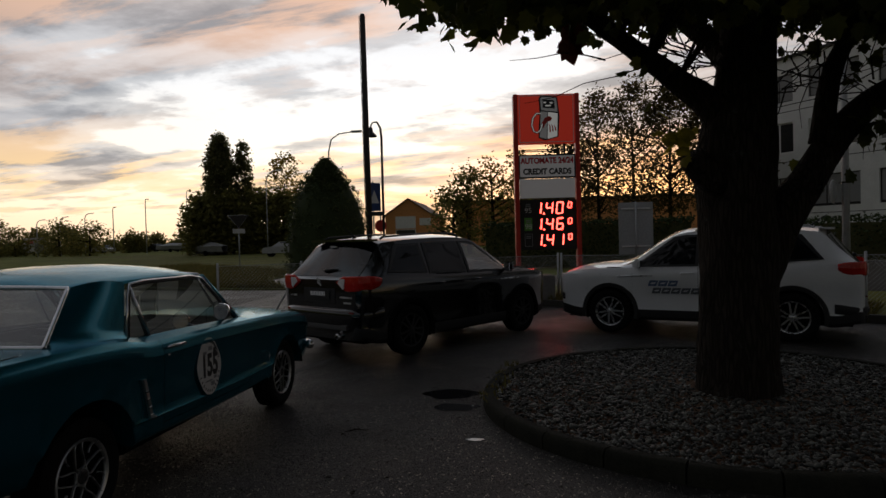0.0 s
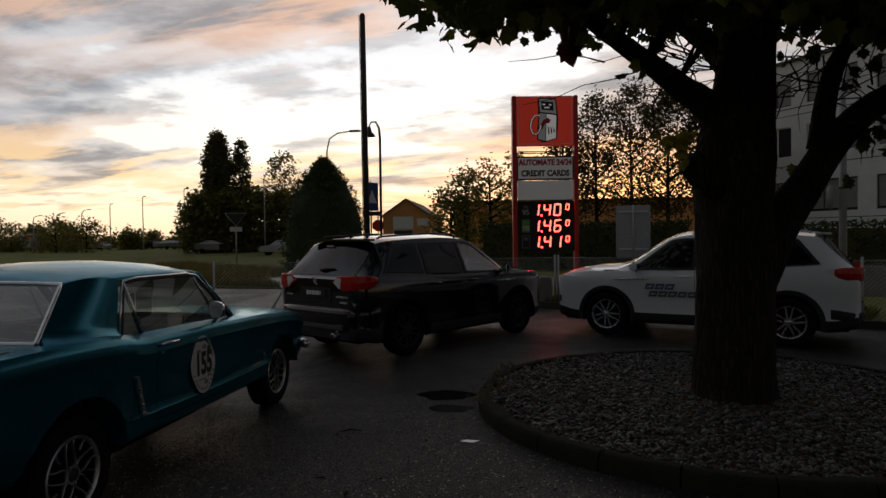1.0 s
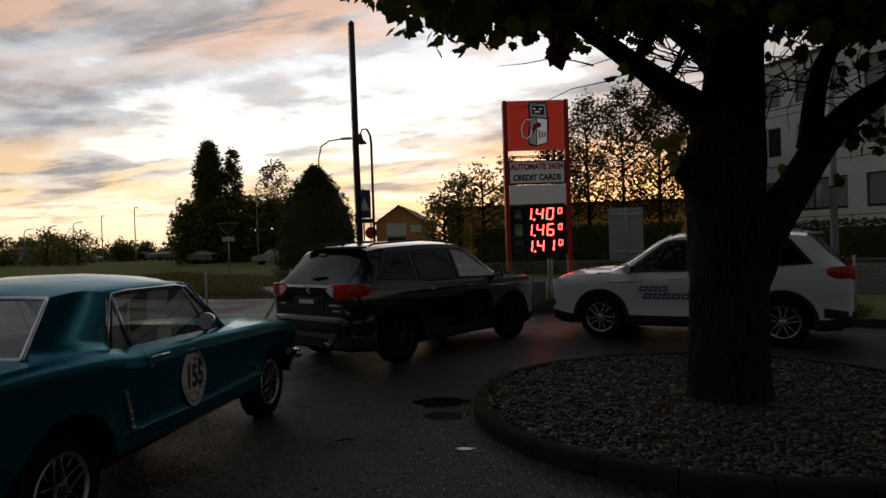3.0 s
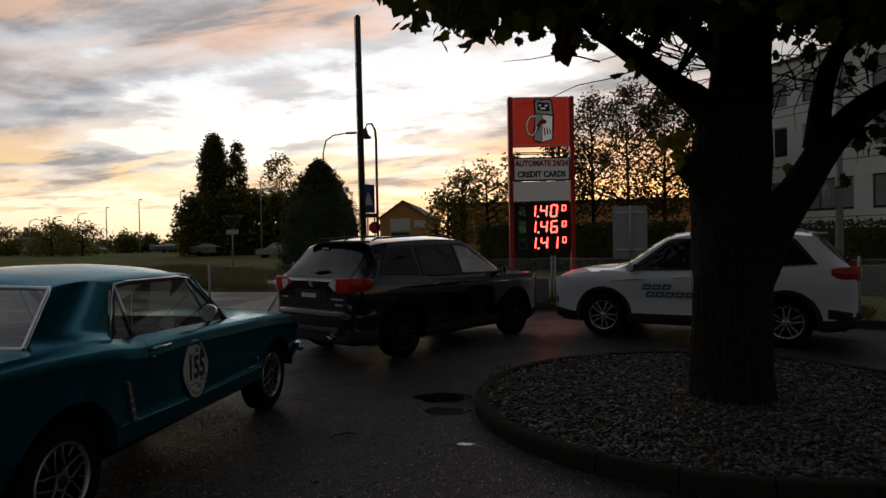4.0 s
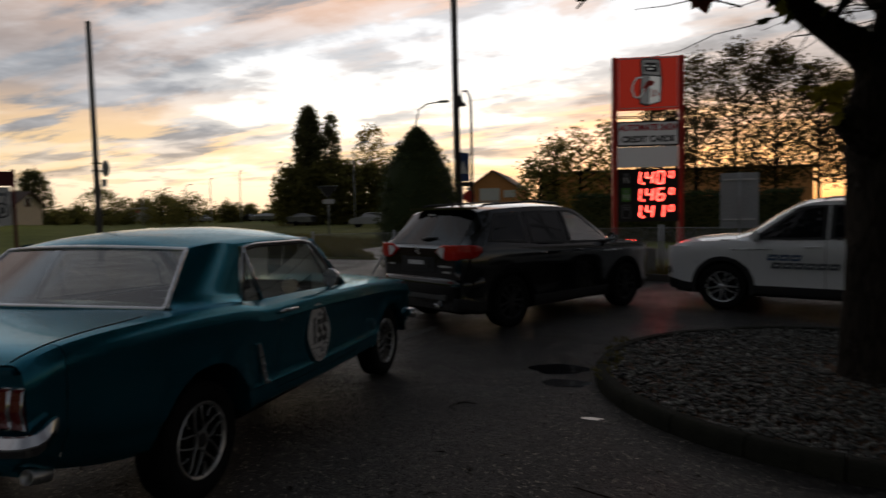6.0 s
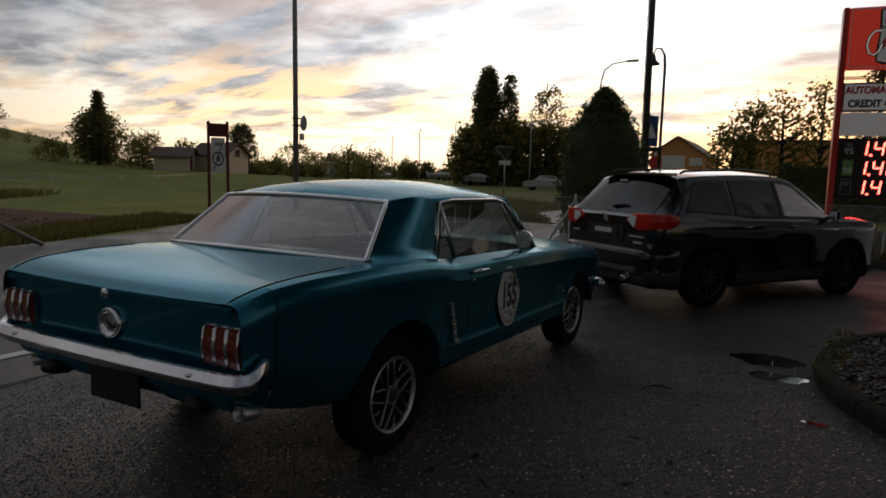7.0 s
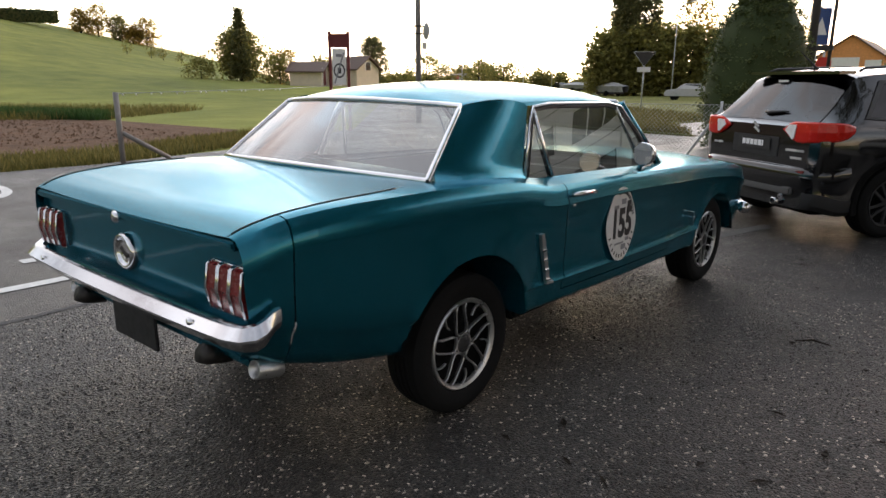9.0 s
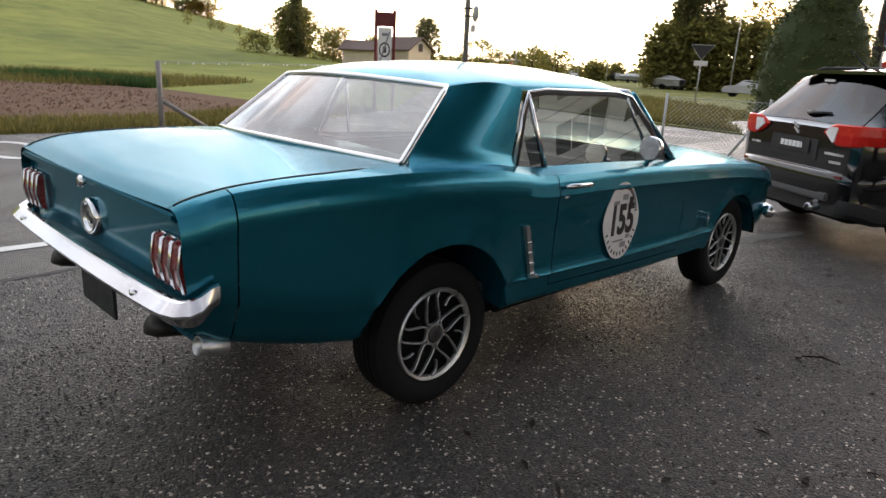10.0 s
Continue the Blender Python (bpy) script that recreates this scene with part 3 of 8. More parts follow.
def build_coupe():
    car = thing("vintage_coupe", "teal vintage two-door coupe with chrome bumper and rally door sticker", "car")
    arches = [(-1.388, 0.335, 0.396), (1.365, 0.280, 0.385)]
    zs = [(-2.42, 0.965), (-2.36, 0.990), (-2.22, 1.018), (-1.98, 1.030), (-1.65, 1.030), (-1.37, 1.022), (-1.05, 1.000), (-0.92, 0.978), (-0.78, 0.956), (-0.14, 0.946), (0.57, 0.920), (1.23, 0.890), (1.71, 0.845), (1.95, 0.800), (2.06, 0.745)]
    zb = [(-2.42, 0.56), (-2.25, 0.50), (-2.05, 0.44), (-1.85, 0.40), (-0.9, 0.355), (0.6, 0.325), (1.75, 0.34), (2.06, 0.40)]
    xm = [(-2.42, 0.812), (-2.36, 0.832), (-2.2, 0.846), (-1.9, 0.858), (-1.2, 0.868), (-0.4, 0.868), (0.6, 0.862), (1.3, 0.852), (1.8, 0.838), (2.0, 0.815), (2.06, 0.79)]
    lid = [(-2.42, 0.735), (-2.36, 0.748), (-2.26, 0.758), (-1.9, 0.765), (-1.72, 0.752), (-1.53, 0.64), (0.9, 0.66), (1.6, 0.64), (2.06, 0.62)]
    mid = [(-2.42, 0.955), (-2.36, 0.985), (-2.2, 1.012), (-1.9, 1.038), (-1.6, 1.055), (-1.44, 1.062), (0.62, 0.965), (1.2, 0.945), (1.8, 0.895), (2.06, 0.82)]
    cells = [-2.42, -2.405, -2.38, -2.34, -2.30, -2.262, -2.257, -2.2, -2.1, -2.0, -1.9]
    for yc, zc, r in arches:
        cells += [yc + r * math.cos(math.pi * k / 18) for k in range(19)]
    cells += [-0.93, -0.88, -0.82, -0.76, -0.72, -0.688, -0.682, -0.6, -0.45, -0.3, -0.15, 0.0, 0.15, 0.3, 0.45, 0.574, 0.580, 0.66, 0.72, 0.8, 0.88, 1.82, 1.9, 1.96, 2.01, 2.04, 2.06]
    cells = sorted(set(round(c, 4) for c in cells))
    rows = []
    for y in cells:
        s, b, m, l, c = (curve_at(k, y) for k in (zs, zb, xm, lid, mid))
        belt = m - 0.115
        low = b + 0.135
        fade = max(smooth_step(-0.9, -1.1, y), smooth_step(0.95, 1.1, y))
        tuck = 0.05 * smooth_step(-1.6, -1.9, y)
        side = 1 - smooth_step(-0.85, -1.15, y)       # the pressed side panel ends at the scoop
        pts = [(0.60, b + 0.03), (m - 0.055 - tuck, b), (m - 0.028 - tuck * 0.8, b + 0.025), (m - 0.022 - tuck * 0.5, b + 0.070), (m - 0.022 - tuck * 0.45, b + 0.075),
               (m - 0.016 - 0.014 * fade, low - 0.014), (m - 0.001 - 0.020 * fade, low), (m - 0.005 * side - 0.008, low + 0.022), (m - 0.007 * side - 0.006, low + 0.11), (m - 0.008 * side - 0.002, low + 0.20),
               (m - 0.006 * side, low + (s - low) * 0.62), (m + 0.001 - 0.005 * side, s - 0.118), (m + 0.004, s - 0.096), (m - 0.002 - 0.005 * side, s - 0.060), (m - 0.013, s - 0.026),
               (m - 0.030, s - 0.005), (m - 0.060, s + 0.003)]
        if y <= -1.40:
            w = smooth_step(-1.40, -1.62, y)
            e = belt * (1 - w) + l * w
        elif y >= 0.72:
            e = l
        else:
            e = belt
        ze = s + 0.004 + (c - s) * 0.25
        pts += [(e + 0.004, ze), (e - 0.004, ze)]
        pts += [(e * k, ze + (c - ze) * (1 - k * k)) for k in (0.86, 0.62, 0.36, 0.0)]
        row = []
        for n, (px, pz) in enumerate(pts):
            pz2 = arch_lift(y, pz, arches) if n < 14 else pz
            flare = 0.0
            for yc, zc, r in arches:
                dist = math.hypot(y - yc, pz2 - zc)
                if 0 < n < 14:
                    flare = max(flare, 0.014 * smooth_step(r + 0.06, r + 0.005, dist))
            # the tail leans forward above and below its lip
            yy = y
            if y < -2.2:
                yy += (0.035 * smooth_step(0.90, 0.45, pz2)) * smooth_step(-2.25, -2.40, y)
            row.append((px + flare, yy, pz2))
        rows.append(row)
    idx = {c: i for i, c in enumerate(cells)}
    dr, df = idx[-0.688], idx[0.574]
    last = len(cells) - 1
    tr = next(i for i, c in enumerate(cells) if c > -1.54)      # first station of the cabin
    hd = idx[0.72]
    part("body", grid_mesh("body", TEAL, rows, [(idx[-2.257], dr, 0, 17), (dr, df + 1, 0, 3), (df + 1, last, 0, 17)]), car)
    for s in (1, -1):
        part("fender_extension", grid_mesh("fender_extension", TEAL, rows, [(0, idx[-2.262], 0, 17)], mirror=s), car)
    for s in (1, -1):
        door = part("door", grid_mesh("door", TEAL, rows, [(dr + 1, df, 4, 17)], mirror=s), car)
        # handle with push button
        v, f = [], []
        tube(v, f, [(0.866 * s, -0.655, 0.895), (0.890 * s, -0.635, 0.902), (0.893 * s, -0.55, 0.900), (0.889 * s, -0.475, 0.896), (0.868 * s, -0.465, 0.893)], [0.010, 0.012, 0.011, 0.012, 0.009], 8)
        part("handle", raw("handle", v, f, CHROME, True), door, "chrome door handle")
        part("lock_button", lathe("lock_button", CHROME, [(0.012, 0.0), (0.014, 0.006), (0.001, 0.012)], 14, "x"), door, at=pose(0.862 * s, -0.63, 0.845, 0, 0, 0 if s > 0 else 180))
    part("trunk_lid", grid_mesh("trunk_lid", TEAL, rows, [(0, tr - 3, 18, 22)]), car)
    for s in (1, -1):
        v, f = [], []
        tube(v, f, [((rows[i][17][0] + rows[i][18][0]) / 2 * s, rows[i][17][1], rows[i][17][2] + 0.0015) for i in range(1, tr - 3)], 0.0028, 6)
        part("lid_seam", raw("lid_seam", v, f, BLACK, True), car, "dark seam round the trunk lid")
    part("hood", grid_mesh("hood", TEAL, rows, [(hd, last, 18, 22)]), car)
    part("cowl", grid_mesh("cowl", TEAL, rows, [(df + 1, hd, 17, 22)]), car)
    part("rear_deck", grid_mesh("rear_deck", TEAL, rows, [(tr - 3, tr + 2, 17, 22)]), car)
    # tail panel, set in behind the lip
    v = [(x * 0.985, -2.388, z) for x, y, z in rows[1][1:18]]
    ring = v + [(x, y, z) for x, y, z in ((0.5, -2.39, 0.955), (0.0, -2.39, 0.957))]
    ring += [(-x, y, z) for x, y, z in ring[-2::-1]]
    bm = bmesh.new()
    fc = bm.faces.new([bm.verts.new(p) for p in ring])
    bmesh.ops.triangulate(bm, faces=[fc])
    part("tail_panel", mesh_of("tail_panel", bm, TEAL), car)
    part("lid_lip", box_mesh("lid_lip", TEAL, -0.77, 0.77, -2.424, -2.375, 0.925, 0.957, 0.008), car)
    bm = bmesh.new()
    fc = bm.faces.new([bm.verts.new((x * k, 2.058, z)) for k in (1, -1) for x, y, z in (rows[last][1:23] if k > 0 else rows[last][21:0:-1])])
    bmesh.ops.triangulate(bm, faces=[fc])
    part("nose_panel", mesh_of("nose_panel", bm, TEAL), car)
    # underbody and wheel housings
    bm = bmesh.new()
    box(bm, -0.60, 0.60, -1.70, 1.95, 0.33, 0.46)
    part("floor_pan", box_mesh("floor_pan", UNDER, -0.57, 0.57, -0.95, 1.80, 0.20, 0.296, 0.03), car)
    part("sill_underside", box_mesh("sill_underside", UNDER, -0.70, 0.70, -0.88, 0.88, 0.265, 0.330, 0.02), car)
    part("underbody", mesh_of("underbody", bm, UNDER), car)
    for yc, zc, r in arches:
        for s in (1, -1):
            v, f = [], []
            n = 20
            for k in range(n + 1):
                a = math.pi * (0.05 + 0.90 * k / n)
                for x in (0.845, 0.42):
                    v.append((x * s, yc + (r + 0.004) * math.cos(a), zc + (r + 0.004) * math.sin(a)))
            for k in range(n):
                f.append((2 * k, 2 * k + 1, 2 * k + 3, 2 * k + 2))
            f.append(tuple(2 * k + 1 for k in range(n + 1)))
            part("wheel_housing", raw("wheel_housing", v, f, UNDER), car)
    # roof
    ry = [-1.17, -1.14, -1.08, -0.98, -0.8, -0.55, -0.25, 0.0, 0.10, 0.16, 0.19]
    top = [(-1.17, 1.346), (-1.08, 1.386), (-0.95, 1.411), (-0.6, 1.434), (-0.25, 1.431), (0.05, 1.402), (0.19, 1.356)]
    roof = []
    for y in ry:
        c = curve_at(top, y)
        e = curve_at([(-1.17, 1.322), (-1.0, 1.340), (-0.6, 1.350), (0.0, 1.340), (0.19, 1.302)], y)
        half = curve_at([(-1.17, 0.592), (-1.0, 0.622), (-0.75, 0.640), (0.0, 0.630), (0.19, 0.600)], y)
        bow = 0.10 * smooth_step(-0.8, -1.17, y)
        line = [(half + 0.035, e - 0.028), (half + 0.03, e - 0.010), (half + 0.012, e + 0.002)] + [(half * k, e + 0.006 + (c - e - 0.006) * (1 - k ** 2.6)) for k in (0.94, 0.84, 0.66, 0.45, 0.22, 0.0)]
        roof.append([(x, y - bow * (1 - (x / half) ** 2) * 0.6, z) for x, z in line])
    part("roof", grid_mesh("roof", TEAL, roof, [(0, len(ry) - 1, 0, 8)]), car)
    # rear pillars
    for s in (1, -1):
        pil = []
        n = 14
        for k in range(n + 1):
            u = k / n
            a = Vector((0.612 + 0.112 * u, -1.172 - 0.335 * u - 0.015 * math.sin(math.pi * u), 1.330 - 0.295 * u ** 0.95))
            b = Vector((0.672 + 0.078 * u, -0.775 - 0.135 * u, 1.325 - 0.345 * u))
            line = []
            for q in range(9):
                w = q / 8
                p = a.lerp(b, w)
                p.x += (0.018 + 0.008 * u) * math.sin(math.pi * w)
                p.z += 0.024 * math.sin(math.pi * w) * (1 - u)
                if u > 0.8:
                    p.x += 0.03 * ((u - 0.8) / 0.2) ** 2
                line.append((p.x, p.y, p.z))
            pil.append(line)
        part("rear_pillar", grid_mesh("rear_pillar", TEAL, pil, [(0, n, 0, 8)], mirror=s), car)
        front = [(0.662 * s, 0.165, 1.305), (0.695 * s, 0.36, 1.13), (0.722 * s, 0.60, 0.915)]
        v, f = [], []
        tube(v, f, front, [0.024, 0.026, 0.034], 8)
        part("windscreen_pillar", raw("windscreen_pillar", v, f, TEAL, True), car)
    # glass
    def pane(name, corners, material, bulge=(0, 0, 0), n=10):
        a, b, c, d = (Vector(p) for p in corners)
        v, f = [], []
        for i in range(n + 1):
            for j in range(n + 1):
                u, w = i / n, j / n
                p = a.lerp(b, u).lerp(d.lerp(c, u), w) + Vector(bulge) * (math.sin(math.pi * u))
                v.append(p)
        for i in range(n):
            for j in range(n):
                k = i * (n + 1) + j
                f.append((k, k + n + 1, k + n + 2, k + 1))
        return raw(name, v, f, material, True)
    rear = [(0.715, -1.515, 1.040), (-0.715, -1.515, 1.040), (-0.602, -1.180, 1.325), (0.602, -1.180, 1.325)]
    part("rear_window", pane("rear_window", rear, REAR_GLASS, (0, -0.115, 0.02)), car).visible_shadow = False
    part("windscreen", pane("windscreen", [(0.70, 0.60, 0.925), (-0.70, 0.60, 0.925), (-0.62, 0.185, 1.315), (0.62, 0.185, 1.315)], GLASS, (0, 0.12, 0.015)), car).visible_shadow = False
    for s in (1, -1):
        g = part("side_window", pane("side_window", [(0.752 * s, -0.655, 0.945), (0.742 * s, 0.52, 0.930), (0.678 * s, 0.13, 1.292), (0.672 * s, -0.735, 1.305)], GLASS), car)
        g.visible_shadow = False
        q = part("quarter_window", pane("quarter_window", [(0.752 * s, -0.885, 0.975), (0.752 * s, -0.665, 0.945), (0.672 * s, -0.748, 1.305), (0.672 * s, -0.765, 1.305)], GLASS, n=4), car)
        q.visible_shadow = False

        def trim(name, pts, r):
            v, f = [], []
            tube(v, f, [(x * s, y, z) for x, y, z in pts], r, 6)
            part(name, raw(name, v, f, CHROME, True), car, "chrome window trim")
        trim("window_trim", [(0.757, -0.90, 0.982), (0.700, -0.79, 1.24), (0.683, -0.745, 1.312), (0.676, -0.60, 1.326), (0.674, 0.0, 1.318), (0.678, 0.14, 1.296), (0.705, 0.32, 1.145), (0.735, 0.50, 0.975)], 0.009)
        v, f = [], []
        tube(v, f, [(x * s, y, z) for x, y, z in ((0.748, -0.872, 0.985), (0.695, -0.772, 1.235), (0.676, -0.728, 1.296), (0.669, -0.60, 1.309), (0.668, 0.0, 1.301), (0.673, 0.125, 1.281), (0.700, 0.300, 1.140), (0.731, 0.475, 0.975))], 0.011, 6)
        part("window_seal", raw("window_seal", v, f, BLACK, True), car, "black rubber window seal")
        trim("window_divider", [(0.760, -0.655, 0.945), (0.680, -0.742, 1.305)], 0.010)
        trim("belt_trim", [(0.762, -0.885, 0.972), (0.764, -0.66, 0.944), (0.762, 0.0, 0.940), (0.748, 0.53, 0.925)], 0.007)
        trim("vent_post", [(0.752, 0.34, 0.936), (0.700, 0.155, 1.19), (0.682, 0.09, 1.293)], 0.007)
        # side scoop trim
        bm = bmesh.new()
        bar_between(bm, (-0.915, 0.745), (-0.905, 0.70), 0.022, 0.862 * s, 0.880 * s)
        bar_between(bm, (-0.905, 0.72), (-0.850, 0.495), 0.026, 0.860 * s, 0.878 * s)
        bar_between(bm, (-0.862, 0.497), (-0.80, 0.492), 0.012, 0.858 * s, 0.874 * s)
        scoop = part("side_scoop", mesh_of("side_scoop", bm, WORN_ALU), car, "worn bright metal scoop trim")
        for k in range(4):
            part("scoop_rib", box_mesh("scoop_rib", CHROME, min(0.876 * s, 0.884 * s), max(0.876 * s, 0.884 * s), -0.018, 0.016, -0.004, 0.004), scoop, at=pose(0, -0.893 + k * 0.0125, 0.665 - k * 0.05))
        # fender emblem
        bm = bmesh.new()
        bar_between(bm, (0.872, 0.60), (0.878, 0.505), 0.007, 0.850 * s, 0.882 * s)
        bar_between(bm, (0.860, 0.556), (0.892, 0.562), 0.016, 0.850 * s, 0.884 * s)
        part("fender_emblem", mesh_of("fender_emblem", bm, CHROME), car)
    # window surrounds
    def strip(name, pts, r, closed=True):
        v, f = [], []
        tube(v, f, pts + ([pts[0]] if closed else []), r, 8, caps=not closed)
        part(name, raw(name, v, f, CHROME, True), car, "bright chrome window surround")
    def bowed(corners, bulge, n=12):
        a, b, c, d = (Vector(p) for p in corners)
        out = []
        for p, q, bend in ((a, b, 1), (b, c, 0), (c, d, 1), (d, a, 0)):
            for k in range(n):
                u = k / n
                out.append(p.lerp(q, u) + Vector(bulge) * (math.sin(math.pi * u) if bend else 0))
        return out
    strip("rear_window_trim", bowed(rear, (0, -0.118, 0.022)), 0.013)
    strip("windscreen_trim", bowed([(0.705, 0.61, 0.92), (-0.705, 0.61, 0.92), (-0.625, 0.185, 1.32), (0.625, 0.185, 1.32)], (0, 0.122, 0.016)), 0.012)
    # door mirror
    mir = part("door_mirror", tube_mesh("door_mirror", CHROME, [(0.835, 0.10, 0.945), (0.86, 0.085, 0.985), (0.885, 0.06, 1.01)], [0.016, 0.010, 0.012], 10), car, "round chrome door mirror")
    part("mirror_shell", lathe("mirror_shell", CHROME, [(0.001, 0.075), (0.035, 0.066), (0.060, 0.035), (0.066, 0.0), (0.062, -0.004)], 28, "y"), mir, at=pose(0.895, 0.015, 1.045, 0, 0, -10))
    part("mirror_glass", lathe("mirror_glass", MIRROR, [(0.0005, -0.003), (0.061, -0.003)], 28, "y"), mir, at=pose(0.895, 0.015, 1.045, 0, 0, -10))
    # rear bumper: a swept blade with upturned ends
    half = [(0.0, -2.462), (0.2, -2.461), (0.4, -2.458), (0.6, -2.452), (0.72, -2.446), (0.780, -2.440), (0.815, -2.428), (0.836, -2.405), (0.845, -2.385), (0.850, -2.365), (0.854, -2.350), (0.857, -2.335)]
    path = [(-x, y) for x, y in half[:0:-1]] + half
    v, f = [], []
    for k, (x, y) in enumerate(path):
        x0, y0 = path[max(k - 1, 0)]
        x1, y1 = path[min(k + 1, len(path) - 1)]
        n = Vector((y1 - y0, -(x1 - x0))).normalized()
        end = smooth_step(-2.435, -2.33, y)
        tip = smooth_step(-2.405, -2.335, y)
        top, low = 0.703 + 0.040 * end + 0.010 * tip, 0.618 + 0.006 * end + 0.060 * tip
        knee = 0.664 + 0.016 * end + 0.036 * tip
        for out, z in ((-0.012, top - 0.004), (0.006, top), (0.018, top - 0.004), (0.050 - 0.030 * end, knee + 0.004), (0.050 - 0.030 * end, knee - 0.004), (0.014 - 0.006 * end, low + 0.003), (0.006 - 0.004 * end, low), (-0.006, low + 0.004)):
            v.append((x + n.x * out, y + n.y * out, z))
    m = 8
    for k in range(len(path) - 1):
        for j in range(m - 1):
            f.append((k * m + j, k * m + j + 1, (k + 1) * m + j + 1, (k + 1) * m + j))
    bumper = part("rear_bumper", crease(raw("rear_bumper", v, f, CHROME), 24), car, "chrome rear bumper")
    for x in (-0.60, 0.60):
        part("bumper_bolt", lathe("bumper_bolt", CHROME, [(0.018, 0.0), (0.015, -0.008), (0.001, -0.012)], 16, "y"), bumper, at=pose(x, -2.487, 0.678))
    v, f = [], []
    tube(v, f, [(-0.86, 1.95, 0.47), (-0.80, 2.08, 0.47), (-0.5, 2.15, 0.47), (0, 2.17, 0.47), (0.5, 2.15, 0.47), (0.80, 2.08, 0.47), (0.86, 1.93, 0.48)], 0.045, 10)
    part("front_bumper", raw("front_bumper", v, f, CHROME, True), car)
    # tail lamps: three upright bars each
    for s in (1, -1):
        lamp = part("tail_lamp", box_mesh("tail_lamp", CHROME, 0.590, 0.808, -2.394, -2.372, 0.702, 0.874, 0.006) if s > 0 else box_mesh("tail_lamp", CHROME, -0.808, -0.590, -2.394, -2.372, 0.702, 0.874, 0.006), car, "three-bar chrome tail lamp")
        for k in range(3):
            x = (0.632 + 0.067 * k) * s
            bm = bmesh.new()
            prof = [(-2.392, 0.706), (-2.412, 0.716), (-2.424, 0.786), (-2.412, 0.860), (-2.392, 0.870)]
            for q in range(len(prof) - 1):
                (y0, z0), (y1, z1) = prof[q], prof[q + 1]
                w = 0.026
                bm.faces.new([bm.verts.new(p) for p in ((x - w, y0, z0), (x + w, y0, z0), (x + w, y1, z1), (x - w, y1, z1))])
            for sd in (-1, 1):
                bm.faces.new([bm.verts.new((x + sd * 0.026, y, z)) for y, z in prof])
            part("lens", mesh_of("lens", bm, TAIL_RED), lamp, "dark red lens")
            v, f = [], []
            for sd in (-0.029, 0.029):
                tube(v, f, [(x + sd, y - 0.003, z) for y, z in prof], 0.0045, 6)
            for q in (0, 4):
                tube(v, f, [(x - 0.029, prof[q][0] - 0.003, prof[q][1]), (x + 0.029, prof[q][0] - 0.003, prof[q][1])], 0.0045, 6)
            part("bezel", raw("bezel", v, f, CHROME, True), lamp)
    # filler cap, lid lock, plate, exhausts
    cap = part("filler_cap", lathe("filler_cap", CHROME, [(0.072, 0.012), (0.074, -0.012), (0.066, -0.026), (0.052, -0.022), (0.050, -0.012), (0.030, -0.014), (0.001, -0.018)], 36, "y"), car, "round chrome filler cap", at=pose(0, -2.392, 0.795))
    bm = bmesh.new()
    bar_between(bm, (-0.022, 0.012), (0.024, -0.016), 0.014, 0, 0.006)
    part("cap_emblem", mesh_of("cap_emblem", bm, DARK_METAL), cap, at=pose(0, -0.014, 0, 0, 0, -90))
    part("lid_lock", lathe("lid_lock", CHROME, [(0.020, 0.0), (0.024, -0.010), (0.015, -0.018), (0.001, -0.019)], 20, "y"), car, at=pose(0, -2.418, 0.932))
    part("plate_holder", box_mesh("plate_holder", BLACK, -0.150, 0.190, -2.412, -2.400, 0.435, 0.600, 0.004), car, "blank black number plate holder")
    for x in (-0.735, 0.735):
        part("exhaust_tip", lathe("exhaust_tip", WORN_ALU, [(0.024, 0.05), (0.028, -0.002), (0.033, 0.0), (0.034, 0.09), (0.030, 0.10)], 24, "y"), car, at=pose(x - 0.02 * (1 if x > 0 else -1), -2.345, 0.500, -14, 0, 0))
    bm = bmesh.new()
    box(bm, -0.69, 0.69, -2.36, -2.20, 0.49, 0.62, 0.03)
    part("rear_valance", mesh_of("rear_valance", bm, TEAL), car)
    for s in (1, -1):
        part("exhaust_outlet", tube_mesh("exhaust_outlet", DARK_METAL, [(0.50 * s, -2.41, 0.520), (0.50 * s, -2.38, 0.505), (0.50 * s, -2.30, 0.49)], [0.034, 0.036, 0.036], 14), car)
    # wheels
    tyre = tyre_mesh(0.315, 0.195, 0.205)
    spokes, hooks, hub_ring, hcap, lip, back = old_wheel()
    for s in (1, -1):
        for y in (-1.356, 1.3715):
            w = part("wheel", tyre, car, at=pose(0.705 * s, y, 0.313, (37 if y > 0 else 8), 0, 0 if s > 0 else 180))
            for nm, me in [("spoke", q) for q in spokes] + [("hook", q) for q in hooks] + [("hub_ring", hub_ring), ("hub_cap", hcap), ("rim", lip), ("brake_backing", back)]:
                part(nm, me, w, at=pose(0.080, 0, 0))
    # rally sticker on the doors
    for s in (1,):
        bm = bmesh.new()
        ring = []
        for k in range(48):
            a = 2 * math.pi * k / 48
            w = 0.158 * (1 + 0.06 * math.cos(4 * a))
            ring.append(bm.verts.new((0.0, w * math.cos(a), 0.205 * math.sin(a))))
        fc = bm.faces.new(ring)
        ext = bmesh.ops.extrude_face_region(bm, geom=[fc])
        bmesh.ops.translate(bm, verts=[g for g in ext["geom"] if isinstance(g, bmesh.types.BMVert)], vec=(0.003, 0, 0))
        bmesh.ops.recalc_face_normals(bm, faces=bm.faces)
        st = part("sticker", mesh_of("sticker", bm, STICKER), car, "white oval rally sticker with number 155", at=pose(0.8695, -0.135, 0.672, 0, -1.5, 0))
